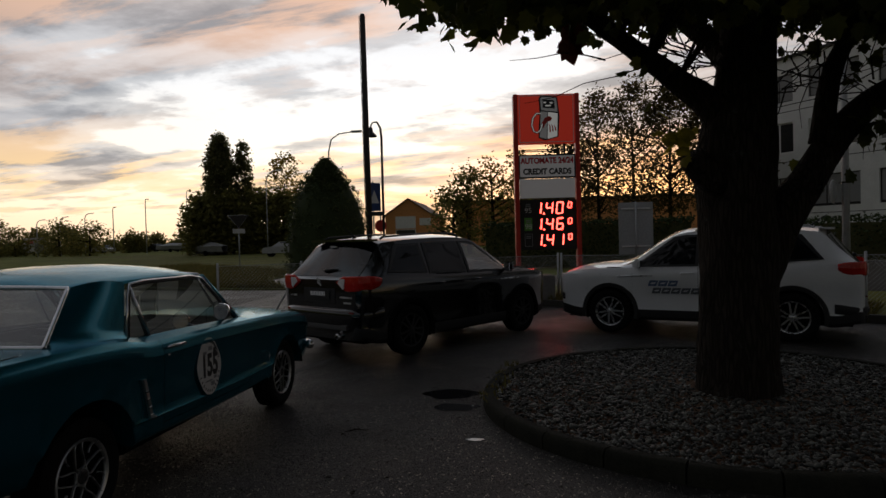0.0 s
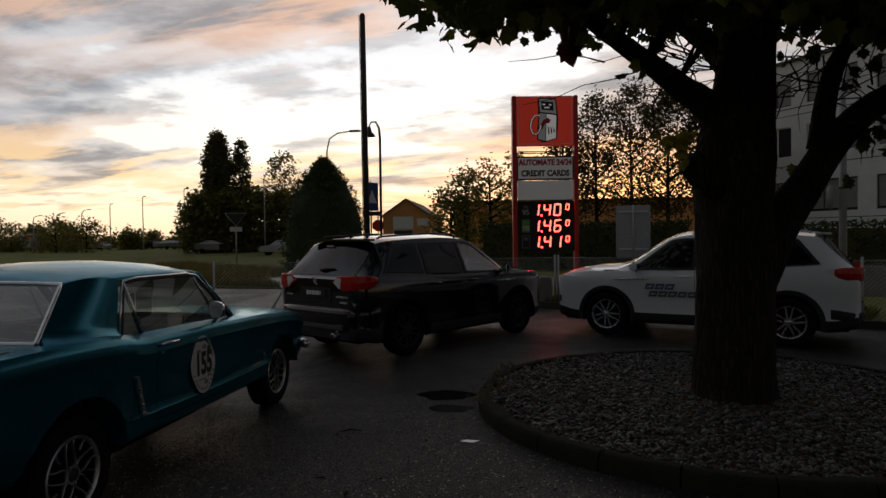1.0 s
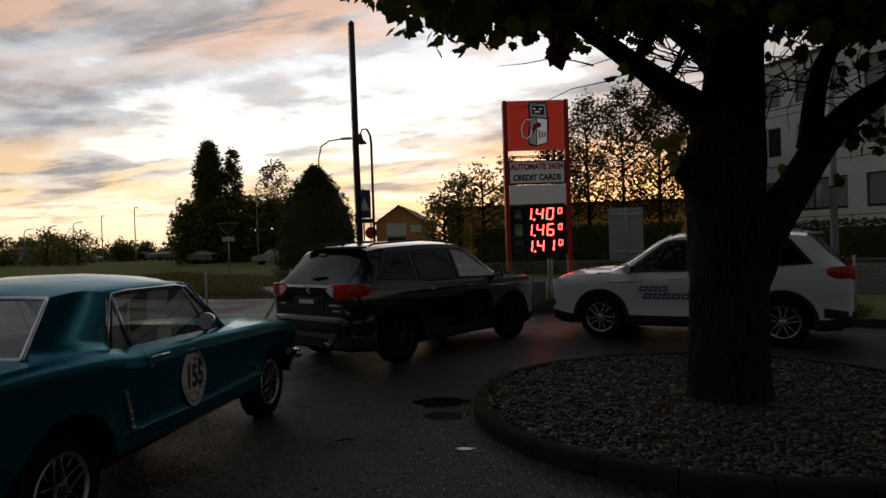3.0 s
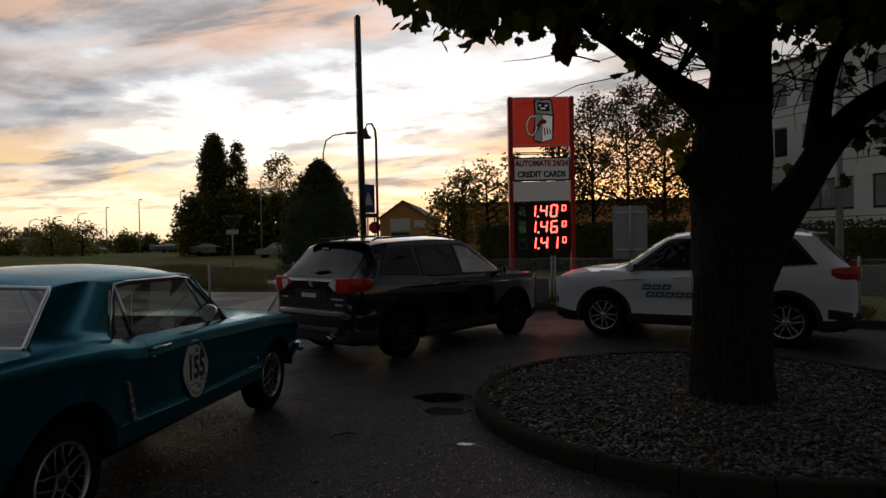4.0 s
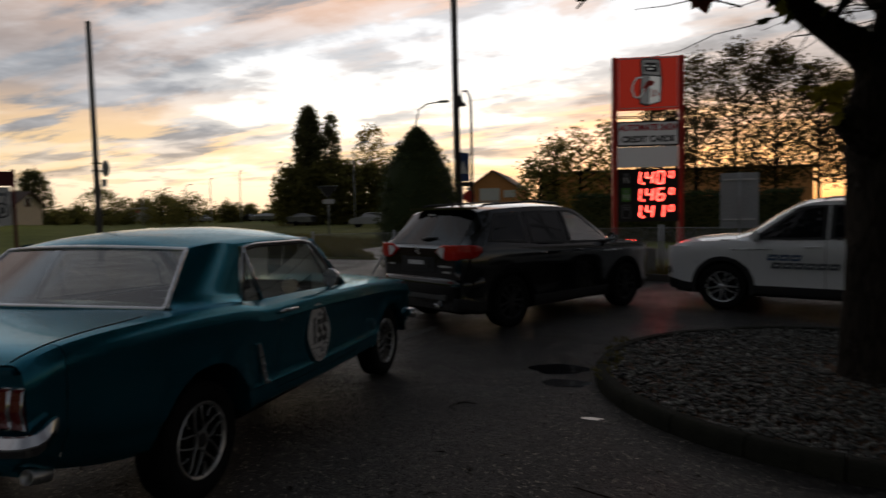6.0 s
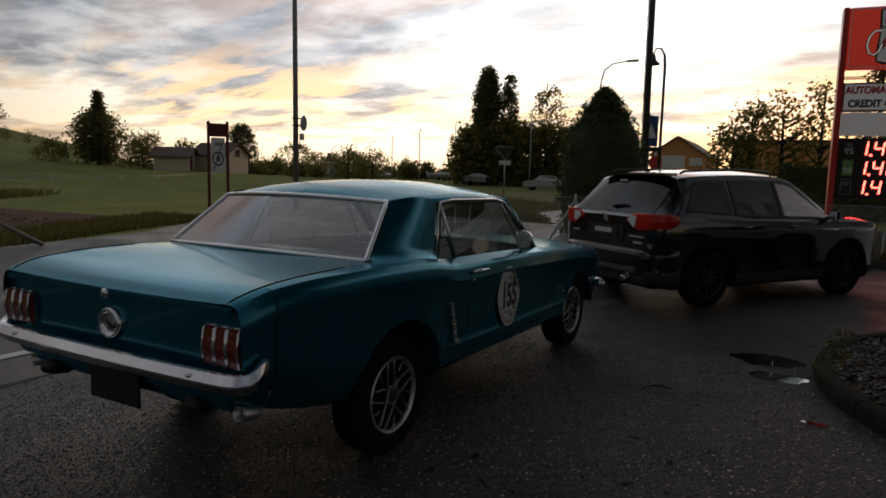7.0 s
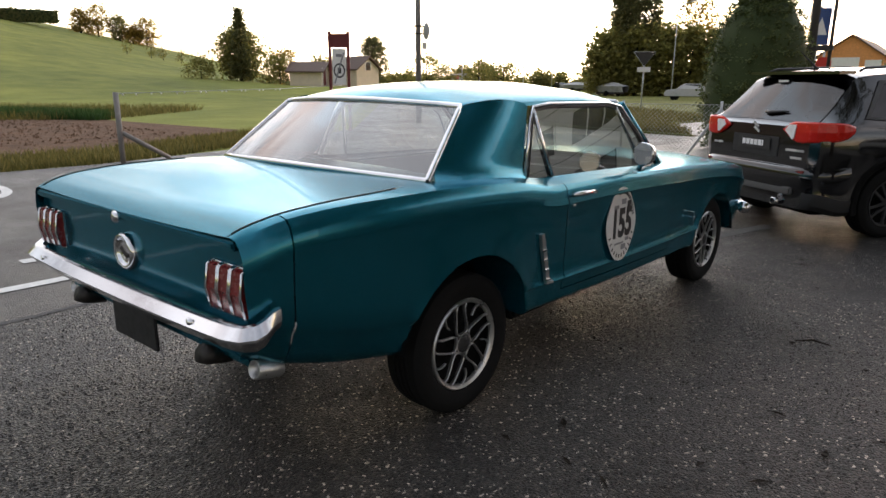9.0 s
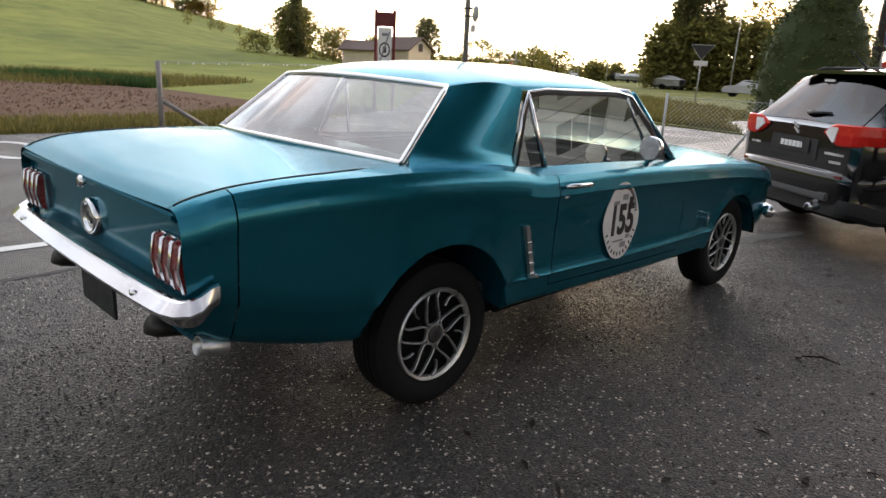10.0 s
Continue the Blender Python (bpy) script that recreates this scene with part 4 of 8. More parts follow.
        part("start_number", text_mesh("start_number", "155", 0.215, INK, 0.001, squeeze=0.72, shear=0.06, bold=0.008), st, "black start number 155", at=pose(0.0042, 0.0, 0.0, 90, 0, 90))
        for (y, z, w, h, mt) in ((0.02, 0.125, 0.05, 0.03, PALE_INK), (-0.06, 0.10, 0.05, 0.02, PALE_INK), (0.08, 0.105, 0.035, 0.035, INK), (-0.02, -0.105, 0.10, 0.010, PALE_INK), (0.03, -0.13, 0.05, 0.03, PALE_INK), (0.07, -0.09, 0.04, 0.02, PALE_INK)):
            part("sticker_bar", box_mesh("sticker_bar", mt, 0.003, 0.0045, y - w / 2, y + w / 2, z - h / 2, z + h / 2), st)
        for k in range(30):
            a = math.pi * (0.08 + 0.84 * k / 29) if k < 18 else math.pi * (1.12 + 0.76 * (k - 18) / 11)
            cy, cz = 0.136 * math.cos(a), 0.178 * math.sin(a)
            part("sticker_bar", box_mesh("sticker_bar", INK, 0.003, 0.0045, -0.0045, 0.0045, -0.010, 0.010), st, at=pose(0, cy, cz, math.degrees(a) - 90, 0, 0))
    # cabin
    part("parcel_shelf", box_mesh("parcel_shelf", CREAM, -0.66, 0.66, -1.58, -1.02, 0.93, 0.95, 0.004), car)
    for x, y, h in ((-0.33, -0.95, 0.95), (0.33, -0.95, 0.95), (-0.34, -0.02, 0.94), (0.34, -0.02, 0.94)):
        bm = bmesh.new()
        box(bm, x - 0.26, x + 0.26, y - 0.09, y + 0.06, 0.5, h, 0.05)
        box(bm, x - 0.26, x + 0.26, y, y + 0.5, 0.45, 0.62, 0.05)
        seat = part("seat", crease(mesh_of("seat", bm, CREAM if y < -0.5 else CABIN_DARK), 50), car)
    bm = bmesh.new()
    box(bm, -0.70, 0.70, 0.42, 0.72, 0.70, 0.92, 0.04)
    part("dashboard", mesh_of("dashboard", bm, CABIN_DARK), car)
    part("cabin_floor", box_mesh("cabin_floor", CABIN_DARK, -0.72, 0.72, -1.1, 0.7, 0.42, 0.46), car)
    for s in (1, -1):
        part("door_card", box_mesh("door_card", CABIN_DARK, min(0.70 * s, 0.72 * s), max(0.70 * s, 0.72 * s), -0.9, 0.55, 0.45, 0.93), car)
    wheel_pts = [(-0.34 + 0.18 * math.cos(a), 0.30 - 0.07 * math.sin(a), 0.90 + 0.17 * math.sin(a)) for a in (2 * math.pi * k / 24 for k in range(25))]
    part("steering_wheel", tube_mesh("steering_wheel", BLACK, wheel_pts, 0.013, 8), car)
    # the old body sits a little askew over its width
    skew = Matrix.Identity(4)
    skew[1][0] = 0.04
    skew[1][3] = -0.04 * 0.868
    done = set()

    def settle(ob, base):
        m = base @ ob.matrix_basis
        if ob.name.startswith("wheel") and "housing" not in ob.name:
            ob.location = skew @ ob.location
            return
        if ob.data and ob.data.name not in done:
            done.add(ob.data.name)
            ob.data.transform(m.inverted() @ skew @ m)
        for kid in ob.children:
            settle(kid, m)
    for ob in list(car.children):
        settle(ob, Matrix.Identity(4))
    return car


coupe = build_coupe()

# ------------------------------------------------------------------ the two compact SUVs

BLACK_PAINT = surface("black_car_paint", (0.006, 0.006, 0.007), 0.12, 0.0, vary=0.1, scale=3, coat=0.9, rough_vary=0.02, spec=0.45)
WHITE_CAR = surface("white_car_paint", (0.82, 0.83, 0.84), 0.3, 0.0, vary=0.04, scale=3, coat=1.0, rough_vary=0.03)
CLADDING = surface("grey_black_cladding", (0.018, 0.018, 0.019), 0.65, vary=0.2, scale=30)
SKID = surface("grey_skid_plate", (0.10, 0.10, 0.10), 0.5, 0.2, vary=0.2, scale=20)
SILVER = surface("machined_silver", (0.55, 0.55, 0.56), 0.28, 0.9, vary=0.1, scale=20)
DECAL_BLUE = surface("pale_blue_decal", (0.10, 0.15, 0.26), 0.4, vary=0.1, scale=20)
DECAL_GREY = surface("grey_decal", (0.11, 0.12, 0.14), 0.4, vary=0.1, scale=20)
BADGE = surface("badge_silver", (0.62, 0.62, 0.63), 0.3, 0.5, vary=0.1)
LETTER_GREY = surface("plate_letter_grey", (0.80, 0.80, 0.80), 0.5, vary=0.1)
SUV_ARCHES = [(-1.25, 0.335, 0.378), (1.25, 0.335, 0.378)]
SUV_BELT = [(-2.085, 1.02), (-1.98, 1.07), (-1.7, 1.075), (-0.9, 1.045), (0.0, 1.015), (0.85, 1.0), (1.05, 0.998), (1.5, 0.985), (1.85, 0.945), (2.0, 0.90), (2.09, 0.80)]
SUV_EDGE_Z = [(-2.085, 1.03), (-2.03, 1.06), (-1.95, 1.125), (-1.80, 1.270), (-1.68, 1.400), (-1.60, 1.475), (-1.50, 1.497), (-1.2, 1.522), (-0.4, 1.545), (0.1, 1.525), (0.25, 1.495), (0.50, 1.36), (0.80, 1.15), (0.98, 1.045), (1.10, 1.022), (1.5, 1.005), (1.85, 0.965), (2.0, 0.915), (2.09, 0.81)]
SUV_MID_Z = [(-2.085, 1.035), (-2.05, 1.06), (-1.97, 1.145), (-1.85, 1.290), (-1.74, 1.430), (-1.66, 1.525), (-1.58, 1.558), (-1.2, 1.586), (-0.4, 1.605), (0.1, 1.590), (0.30, 1.555), (0.60, 1.40), (0.95, 1.17), (1.12, 1.10), (1.2, 1.085), (1.5, 1.068), (1.85, 1.02), (2.0, 0.96), (2.09, 0.83)]
SUV_EDGE_X = [(-2.085, 0.70), (-2.03, 0.71), (-1.9, 0.70), (-1.7, 0.655), (-1.55, 0.630), (-1.2, 0.622), (0.1, 0.615), (0.3, 0.63), (0.98, 0.76), (1.2, 0.76), (1.8, 0.74), (2.09, 0.66)]
SUV_WIDE = [(-2.085, 0.80), (-2.06, 0.90), (-2.0, 0.950), (-1.88, 0.985), (-1.7, 1.0), (1.55, 1.0), (1.8, 0.97), (1.95, 0.91), (2.05, 0.82), (2.09, 0.74)]


def suv_profile(y):
    b, ez, mz, ex, k = (curve_at(c, y) for c in (SUV_BELT, SUV_EDGE_Z, SUV_MID_Z, SUV_EDGE_X, SUV_WIDE))
    lift = 0.06 * smooth_step(-1.75, -2.05, y) + 0.05 * smooth_step(1.7, 2.05, y)
    low = [(0.60, 0.24), (0.80, 0.215), (0.850, 0.26), (0.868, 0.35), (0.866, 0.375), (0.858, 0.50), (0.862, 0.62), (0.878, 0.745), (0.884, 0.83), (0.880, 0.91), (0.866, b - 0.03), (0.850, b)]
    pts = [(x * k if i else x * min(1, k + 0.1), (z + lift) if z < 0.5 else z) for i, (x, z) in enumerate(low)]
    x0, z0 = pts[-1]
    x1 = min(ex, x0 - 0.01)
    for w in (0.2, 0.45, 0.7, 0.88, 1.0):
        pts.append((x0 + (x1 - x0) * w ** 1.12, z0 + (ez - z0) * w))
    for w in (0.93, 0.8, 0.6, 0.3, 0.0):
        pts.append((x1 * w, ez + (mz - ez) * (1 - w ** 2.2)))
    return pts


def suv_x(y, z):
    p = suv_profile(y)
    for i in range(4, 16):
        if p[i][1] <= z <= p[i + 1][1]:
            u = (z - p[i][1]) / max(1e-6, p[i + 1][1] - p[i][1])
            return p[i][0] + u * (p[i + 1][0] - p[i][0])
    return p[16][0]


SIDE_PANES = {
    "front_side_window": [(-0.03, 1.045), (0.86, 1.025), (0.30, 1.425), (0.17, 1.455), (-0.03, 1.468)],
    "rear_side_window": [(-0.83, 1.075), (-0.12, 1.048), (-0.12, 1.470), (-0.80, 1.462)],
    "quarter_window": [(-1.60, 1.130), (-0.93, 1.085), (-0.92, 1.455), (-1.34, 1.440)],
}


def inside(poly, y, z):
    odd = False
    for (y0, z0), (y1, z1) in zip(poly, poly[1:] + poly[:1]):
        if (z0 > z) != (z1 > z) and y < (y1 - y0) * (z - z0) / (z1 - z0) + y0:
            odd = not odd
    return odd


def grown(poly, d):
    """The outline moved outwards by d."""
    cy, cz = sum(p[0] for p in poly) / len(poly), sum(p[1] for p in poly) / len(poly)
    out = []
    for y, z in poly:
        v = Vector((y - cy, z - cz))
        out.append((y + v.normalized().x * d * 1.2, z + v.normalized().y * d))
    return out


def pane_on_side(name, material, poly, s, lift, hole=None):
    """A pane that follows the body side; with a hole it is a frame."""
    def ring(pl):
        out = []
        for (y0, z0), (y1, z1) in zip(pl, pl[1:] + pl[:1]):
            for k in range(5):
                u = k / 5
                y, z = y0 + (y1 - y0) * u, z0 + (z1 - z0) * u
                out.append(((suv_x(y, z) + lift) * s, y, z))
        return out
    a = ring(poly)
    if hole:
        b = ring(hole)
        n = len(a)
        f = [(k, (k + 1) % n, n + (k + 1) % n, n + k) for k in range(n)]
        return raw(name, a + b, [q if s > 0 else q[::-1] for q in f], material)
    c = sum((Vector(p) for p in a), Vector()) / len(a)
    n = len(a)
    f = [(k, (k + 1) % n, n) for k in range(n)]
    return raw(name, a + [c], [q if s > 0 else q[::-1] for q in f], material, True)


def suv_wheel(face, dark):
    bm = bmesh.new()
    for k in range(5):
        a = 2 * math.pi * k / 5 + math.pi / 2
        d, n = (math.cos(a), math.sin(a)), (-math.sin(a), math.cos(a))

        def p(r, q):
            return (d[0] * r + n[0] * q, d[1] * r + n[1] * q)
        for sd in (1, -1):
            bar_between(bm, p(0.035, sd * 0.020), p(0.12, sd * 0.030), 0.026, -0.016, 0.006)
            bar_between(bm, p(0.12, sd * 0.030), p(0.212, sd * 0.050), 0.024, -0.016, 0.002)
    spokes = mesh_of("spokes", bm, face)
    rim = crease(lathe("rim", face, [(0.200, -0.09), (0.204, -0.006), (0.208, 0.004), (0.222, 0.007), (0.226, -0.02)], 48, "x"))
    hub = lathe("hub", face, [(0.001, 0.010), (0.028, 0.010), (0.034, 0.006), (0.052, 0.002), (0.056, -0.016)], 24, "x")
    back = lathe("brake_backing", dark, [(0.001, -0.07), (0.205, -0.07)], 32, "x")
    return spokes, rim, hub, back


def build_suv(label, paint, wheel_face, at, decal):
    car = thing("compact_suv", label, "car", at)
    ys = [-2.085, -2.07, -2.05, -2.03, -2.0, -1.97, -1.935, -1.90, -1.85, -1.80, -1.76, -1.72, -1.68, -1.655, -1.60, -1.56, -1.52]
    for yc, zc, r in SUV_ARCHES:
        ys += [yc + r * math.cos(math.pi * k / 16) for k in range(17)]
    ys += [-0.85, -0.80, -0.74, -0.66, -0.58, -0.5, -0.42, -0.34, -0.26, -0.18, -0.1, -0.055, -0.049, 0.02, 0.1, 0.18, 0.26, 0.34, 0.42, 0.5, 0.58, 0.66, 0.74, 0.82, 0.900, 0.906, 0.98, 1.02, 1.06, 1.10, 1.14, 1.2, 1.72, 1.80, 1.86, 1.92, 1.97, 2.01, 2.05, 2.075, 2.09]
    ys = sorted(set(round(y, 4) for y in ys))
    rows = []
    for y in ys:
        row = []
        for n, (x, z) in enumerate(suv_profile(y)):
            z2 = arch_lift(y, z, SUV_ARCHES) if n < 11 else z
            push = 0.0
            if 0 < n < 11:
                for yc, zc, r in SUV_ARCHES:
                    push = max(push, 0.012 * smooth_step(r + 0.07, r, math.hypot(y - yc, z2 - zc)))
            row.append((x + push, y, z2))
        rows.append(row)
    last = len(ys) - 1
    at_y = lambda v: min(range(len(ys)), key=lambda i: abs(ys[i] - v))
    # painted shell without the window openings
    holes = [grown(p, -0.035) for p in SIDE_PANES.values()]

    def shell(name, material, i0, i1, j0, j1, s=True, cut=True):
        v, f, seen = [], [], {}
        def vert(i, j, sd):
            if (i, j, sd) not in seen:
                x, y, z = rows[i][j]
                seen[(i, j, sd)] = len(v)
                v.append((x * sd, y, z))
            return seen[(i, j, sd)]
        for i in range(i0, i1):
            for j in range(j0, j1):
                cy = (rows[i][j][1] + rows[i + 1][j + 1][1]) / 2
                cz = (rows[i][j][2] + rows[i + 1][j][2] + rows[i][j + 1][2] + rows[i + 1][j + 1][2]) / 4
                if cut and 11 <= j < 16 and any(inside(h, cy, cz) for h in holes):
                    continue
                if j >= 16 and (0.30 < cy < 1.08 or -1.995 < cy < -1.675):
                    continue        # windscreen and tailgate glass
                for sd in ((1, -1) if s is True else (s,)):
                    q = [vert(i, j, sd), vert(i + 1, j, sd), vert(i + 1, j + 1, sd), vert(i, j + 1, sd)]
                    f.append(q if sd > 0 else q[::-1])
        return crease(raw(name, v, f, material), 30)
    part("cladding", shell("cladding", CLADDING, 0, last, 0, 4), car, "dark plastic sill and arch cladding")
    for s in (1, -1):
        for yc, zc, r in SUV_ARCHES:
            v, f = [], []
            for k in range(29):
                a = math.pi * (k / 28 * 1.16 - 0.08)
                for d, lift in ((-0.004, -0.05), (-0.004, 0.016), (0.012, 0.022), (0.052, 0.020), (0.060, 0.002)):
                    y, z = yc + (r + d) * math.cos(a), zc + (r + d) * math.sin(a)
                    v.append(((suv_x(y, max(z, 0.40)) + lift) * s, y, z))
            for k in range(28):
                for j in range(4):
                    q = (k * 5 + j, k * 5 + j + 1, k * 5 + j + 6, k * 5 + j + 5)
                    f.append(q if s > 0 else q[::-1])
            part("arch_trim", crease(raw("arch_trim", v, f, CLADDING if paint is WHITE_CAR else UNDER), 40), car, "black plastic wheel arch trim")
    b1, f1, c1 = at_y(-0.055), at_y(0.900), at_y(-0.85)
    part("body", shell("body", paint, 0, c1, 4, 21), car)
    part("roof", shell("roof", paint, c1, last, 11, 21), car)
    for s in (1, -1):
        part("front_wing", shell("front_wing", paint, f1 + 1, last, 4, 11, s), car)
        fd = part("front_door", shell("front_door", paint, b1 + 1, f1, 4, 11, s), car)
        rd = part("rear_door", shell("rear_door", paint, c1, b1, 4, 11, s), car)
        for ob, y in ((fd, 0.10), (rd, -0.70)):
            v, f = [], []
            x = 0.878
            tube(v, f, [(x * s, y - 0.09, 0.925), ((x + 0.03) * s, y - 0.07, 0.93), ((x + 0.032) * s, y + 0.07, 0.925), (x * s, y + 0.09, 0.92)], [0.012, 0.015, 0.015, 0.012], 8)
            part("handle", raw("handle", v, f, paint, True), ob)
        for nm, poly in SIDE_PANES.items():
            g = part(nm, pane_on_side(nm, PRIVACY if "front" not in nm or paint is WHITE_CAR else GLASS, poly, s, 0.009), car)
            g.visible_shadow = False
            part("window_frame", pane_on_side("window_frame", BLACK, grown(poly, 0.030), s, 0.0105, grown(poly, -0.022)), car)
        # door mirror
        v, f = [], []
        tube(v, f, [(0.84 * s, 0.80, 1.02), (0.92 * s, 0.80, 1.03)], [0.03, 0.02], 8)
        mir = part("door_mirror", raw("door_mirror", v, f, BLACK, True), car)
        bm = bmesh.new()
        box(bm, min(0.89 * s, 1.03 * s), max(0.89 * s, 1.03 * s), 0.74, 0.86, 0.99, 1.14, 0.035)
        part("mirror_shell", crease(mesh_of("mirror_shell", bm, paint), 50), mir)
        part("mirror_glass", box_mesh("mirror_glass", MIRROR, min(0.91 * s, 1.01 * s), max(0.91 * s, 1.01 * s), 0.733, 0.741, 1.01, 1.12), mir)
        # roof rail
        v, f = [], []
        tube(v, f, [(0.585 * s, 0.02, 1.545), (0.585 * s, -0.06, 1.585), (0.575 * s, -0.5, 1.608), (0.575 * s, -1.1, 1.588), (0.580 * s, -1.45, 1.572), (0.585 * s, -1.52, 1.545)], 0.014, 8)
        part("roof_rail", raw("roof_rail", v, f, SILVER if paint is WHITE_CAR else BLACK, True), car)
        # tail lamp that wraps the corner
        stations = [(0.385, -2.096, 0.998, 1.012), (0.46, -2.102, 0.945, 1.062), (0.52, -2.104, 0.915, 1.084), (0.575, -2.102, 0.895, 1.086), (0.64, -2.098, 0.892, 1.086), (0.72, -2.088, 0.900, 1.088), (0.775, -2.065, 0.905, 1.088), (0.815, -2.02, 0.915, 1.085), (0.850, -1.95, 0.915, 1.085), (0.868, -1.89, 0.925, 1.080), (0.878, -1.83, 0.945, 1.072), (0.882, -1.78, 0.985, 1.055)]
        def band(i0, i1, push):
            v, f = [], []
            for x, y, z0, z1 in stations[i0:i1]:
                mz = (z0 + z1) / 2
                nx, ny = (0.3, -1.0) if y < -2.05 else ((1.0, -0.25) if y > -1.98 else (0.75, -0.7))
                for z, o in ((z0, 0.0), (z0 + 0.012, 0.012), (mz, 0.018), (z1 - 0.012, 0.012), (z1, 0.0)):
                    v.append(((x + nx * (o + push)) * s, y + ny * (o + push), z))
            for k in range(i1 - i0 - 1):
                for j in range(4):
                    q = (k * 5 + j, (k + 1) * 5 + j, (k + 1) * 5 + j + 1, k * 5 + j + 1)
                    f.append(q if s > 0 else q[::-1])
            return v, f
        lamp = part("tail_lamp", raw("tail_lamp", *band(0, 12, 0.002), TAIL_BRIGHT), car, "red wrap-around tail lamp")
        bm = bmesh.new()
        outline = [(0.435, 1.000), (0.478, 1.052), (0.560, 1.056), (0.572, 1.035), (0.553, 0.930), (0.535, 0.922)]
        back, face = ([bm.verts.new((x, y, z)) for x, z in outline] for y in (-2.108, -2.1310))
        bm.faces.new(face)
        for k in range(6):
            bm.faces.new((back[k], back[(k + 1) % 6], face[(k + 1) % 6], face[k]))
        bmesh.ops.recalc_face_normals(bm, faces=bm.faces)
        ob = part("reversing_lens", mesh_of("reversing_lens", bm, CLEAR_LENS), lamp)
        ob.scale.x = s
        part("reflector", box_mesh("reflector", TAIL_RED, 0.60, 0.70, -2.112, -2.09, 0.615, 0.64, 0.004), car).scale.x = s
        # head lamp
        stations = [(0.42, 2.07, 0.76, 0.82), (0.55, 2.05, 0.755, 0.85), (0.66, 2.0, 0.765, 0.875), (0.75, 1.92, 0.785, 0.895), (0.81, 1.82, 0.82, 0.912), (0.845, 1.70, 0.865, 0.925)]
        v, f = [], []
        for x, y, z0, z1 in stations:
            for z, o in ((z0, 0.006), ((z0 + z1) / 2, 0.02), (z1, 0.006)):
                v.append(((x + o * 0.7) * s, y + o * 0.6, z))
        for k in range(len(stations) - 1):
            for j in range(2):
                q = (k * 3 + j, k * 3 + j + 1, (k + 1) * 3 + j + 1, (k + 1) * 3 + j)
                f.append(q if s > 0 else q[::-1])
        part("head_lamp", raw("head_lamp", v, f, HEADLAMP, True), car, "clear head lamp")
        part("fog_lamp", box_mesh("fog_lamp", CLADDING, 0.60, 0.74, 1.93, 2.06, 0.46, 0.62, 0.03), car).scale.x = s
        part("wing_vent", box_mesh("wing_vent", BLACK, 0.795, 0.835, 1.04, 1.30, 0.985, 1.012, 0.008), car).scale.x = s
        v, f = [], []
        tube(v, f, [(0.885 * s, 1.12, 0.875), (0.893 * s, 0.95, 0.878), (0.892 * s, 0.60, 0.885)], [0.010, 0.013, 0.006], 8)
        part("side_trim", raw("side_trim", v, f, SILVER, True), car)
    # windscreen and tailgate glass over the openings
    def across(name, material, y0, y1, lift):
        i0, i1 = at_y(y0), at_y(y1)
        v, f = [], []
        for i in range(i0, i1 + 1):
            half = [rows[i][j] for j in range(16, 22)]
            line = half + [(-x, y, z) for x, y, z in half[-2::-1]]
            for x, y, z in line:
                v.append((x * 0.985, y + lift[0], z + lift[1]))
        m = 11
        for k in range(i1 - i0):
            for j in range(m - 1):
                f.append((k * m + j, (k + 1) * m + j, (k + 1) * m + j + 1, k * m + j + 1))
        return raw(name, v, f, material, True)
    part("windscreen", across("windscreen", GLASS, 0.26, 1.10, (0.003, 0.004)), car).visible_shadow = False
    part("tailgate_glass", across("tailgate_glass", DARK_GLASS, -2.03, -1.655, (-0.004, 0.004)), car, "tinted tailgate glass").visible_shadow = False
    # tail: cap, lip spoiler, bumper, plate
    def cap(name, i, y, flip):
        right = rows[i][1:22]
        ringp = [(x, y, z) for x, _, z in right] + [(-x, y, z) for x, _, z in right[-2::-1]]
        bm = bmesh.new()
        fc = bm.faces.new([bm.verts.new(p) for p in (ringp if flip else ringp[::-1])])
        bmesh.ops.triangulate(bm, faces=[fc])
        return mesh_of(name, bm, paint)
    tail = part("tailgate", cap("tailgate", 0, -2.085, False), car)
    part("nose", cap("nose", last, 2.09, True), car)
    bm = bmesh.new()
    box(bm, -0.60, 0.60, -1.76, -1.56, 1.515, 1.545, 0.010)
    part("roof_spoiler", mesh_of("roof_spoiler", bm, paint), car)
    plan = [(0.0, -2.118), (0.30, -2.116), (0.52, -2.108), (0.66, -2.090), (0.755, -2.050), (0.815, -1.985), (0.845, -1.90), (0.858, -1.82), (0.862, -1.74)]
    top = 0.50 if paint is WHITE_CAR else 0.665
    plan = [(-x, y) for x, y in plan[:0:-1]] + plan
    prof = [(d, 0.33 + (top - 0.33) * u) for d, u in ((-0.06, 0.0), (-0.015, 0.1), (0.010, 0.33), (0.020, 0.63), (0.022, 0.8), (0.014, 0.94), (-0.005, 1.0), (-0.10, 1.05))]
    v, f = [], []
    for k, (x, y) in enumerate(plan):
        x0, y0 = plan[max(k - 1, 0)]
        x1, y1 = plan[min(k + 1, len(plan) - 1)]
        n = Vector((y1 - y0, -(x1 - x0))).normalized()
        for d, z in prof:
            v.append((x + n.x * d, y + n.y * d, z + 0.03 * smooth_step(-2.0, -1.74, y)))
    m = len(prof)
    for k in range(len(plan) - 1):
        for j in range(m - 1):
            f.append((k * m + j, (k + 1) * m + j, (k + 1) * m + j + 1, k * m + j + 1))
    part("rear_bumper", crease(raw("rear_bumper", v, f, CLADDING if paint is WHITE_CAR else paint), 40), car)
    part("skid_plate", box_mesh("skid_plate", SKID, -0.60, 0.60, -2.137, -2.05, 0.40, 0.475, 0.015), car)
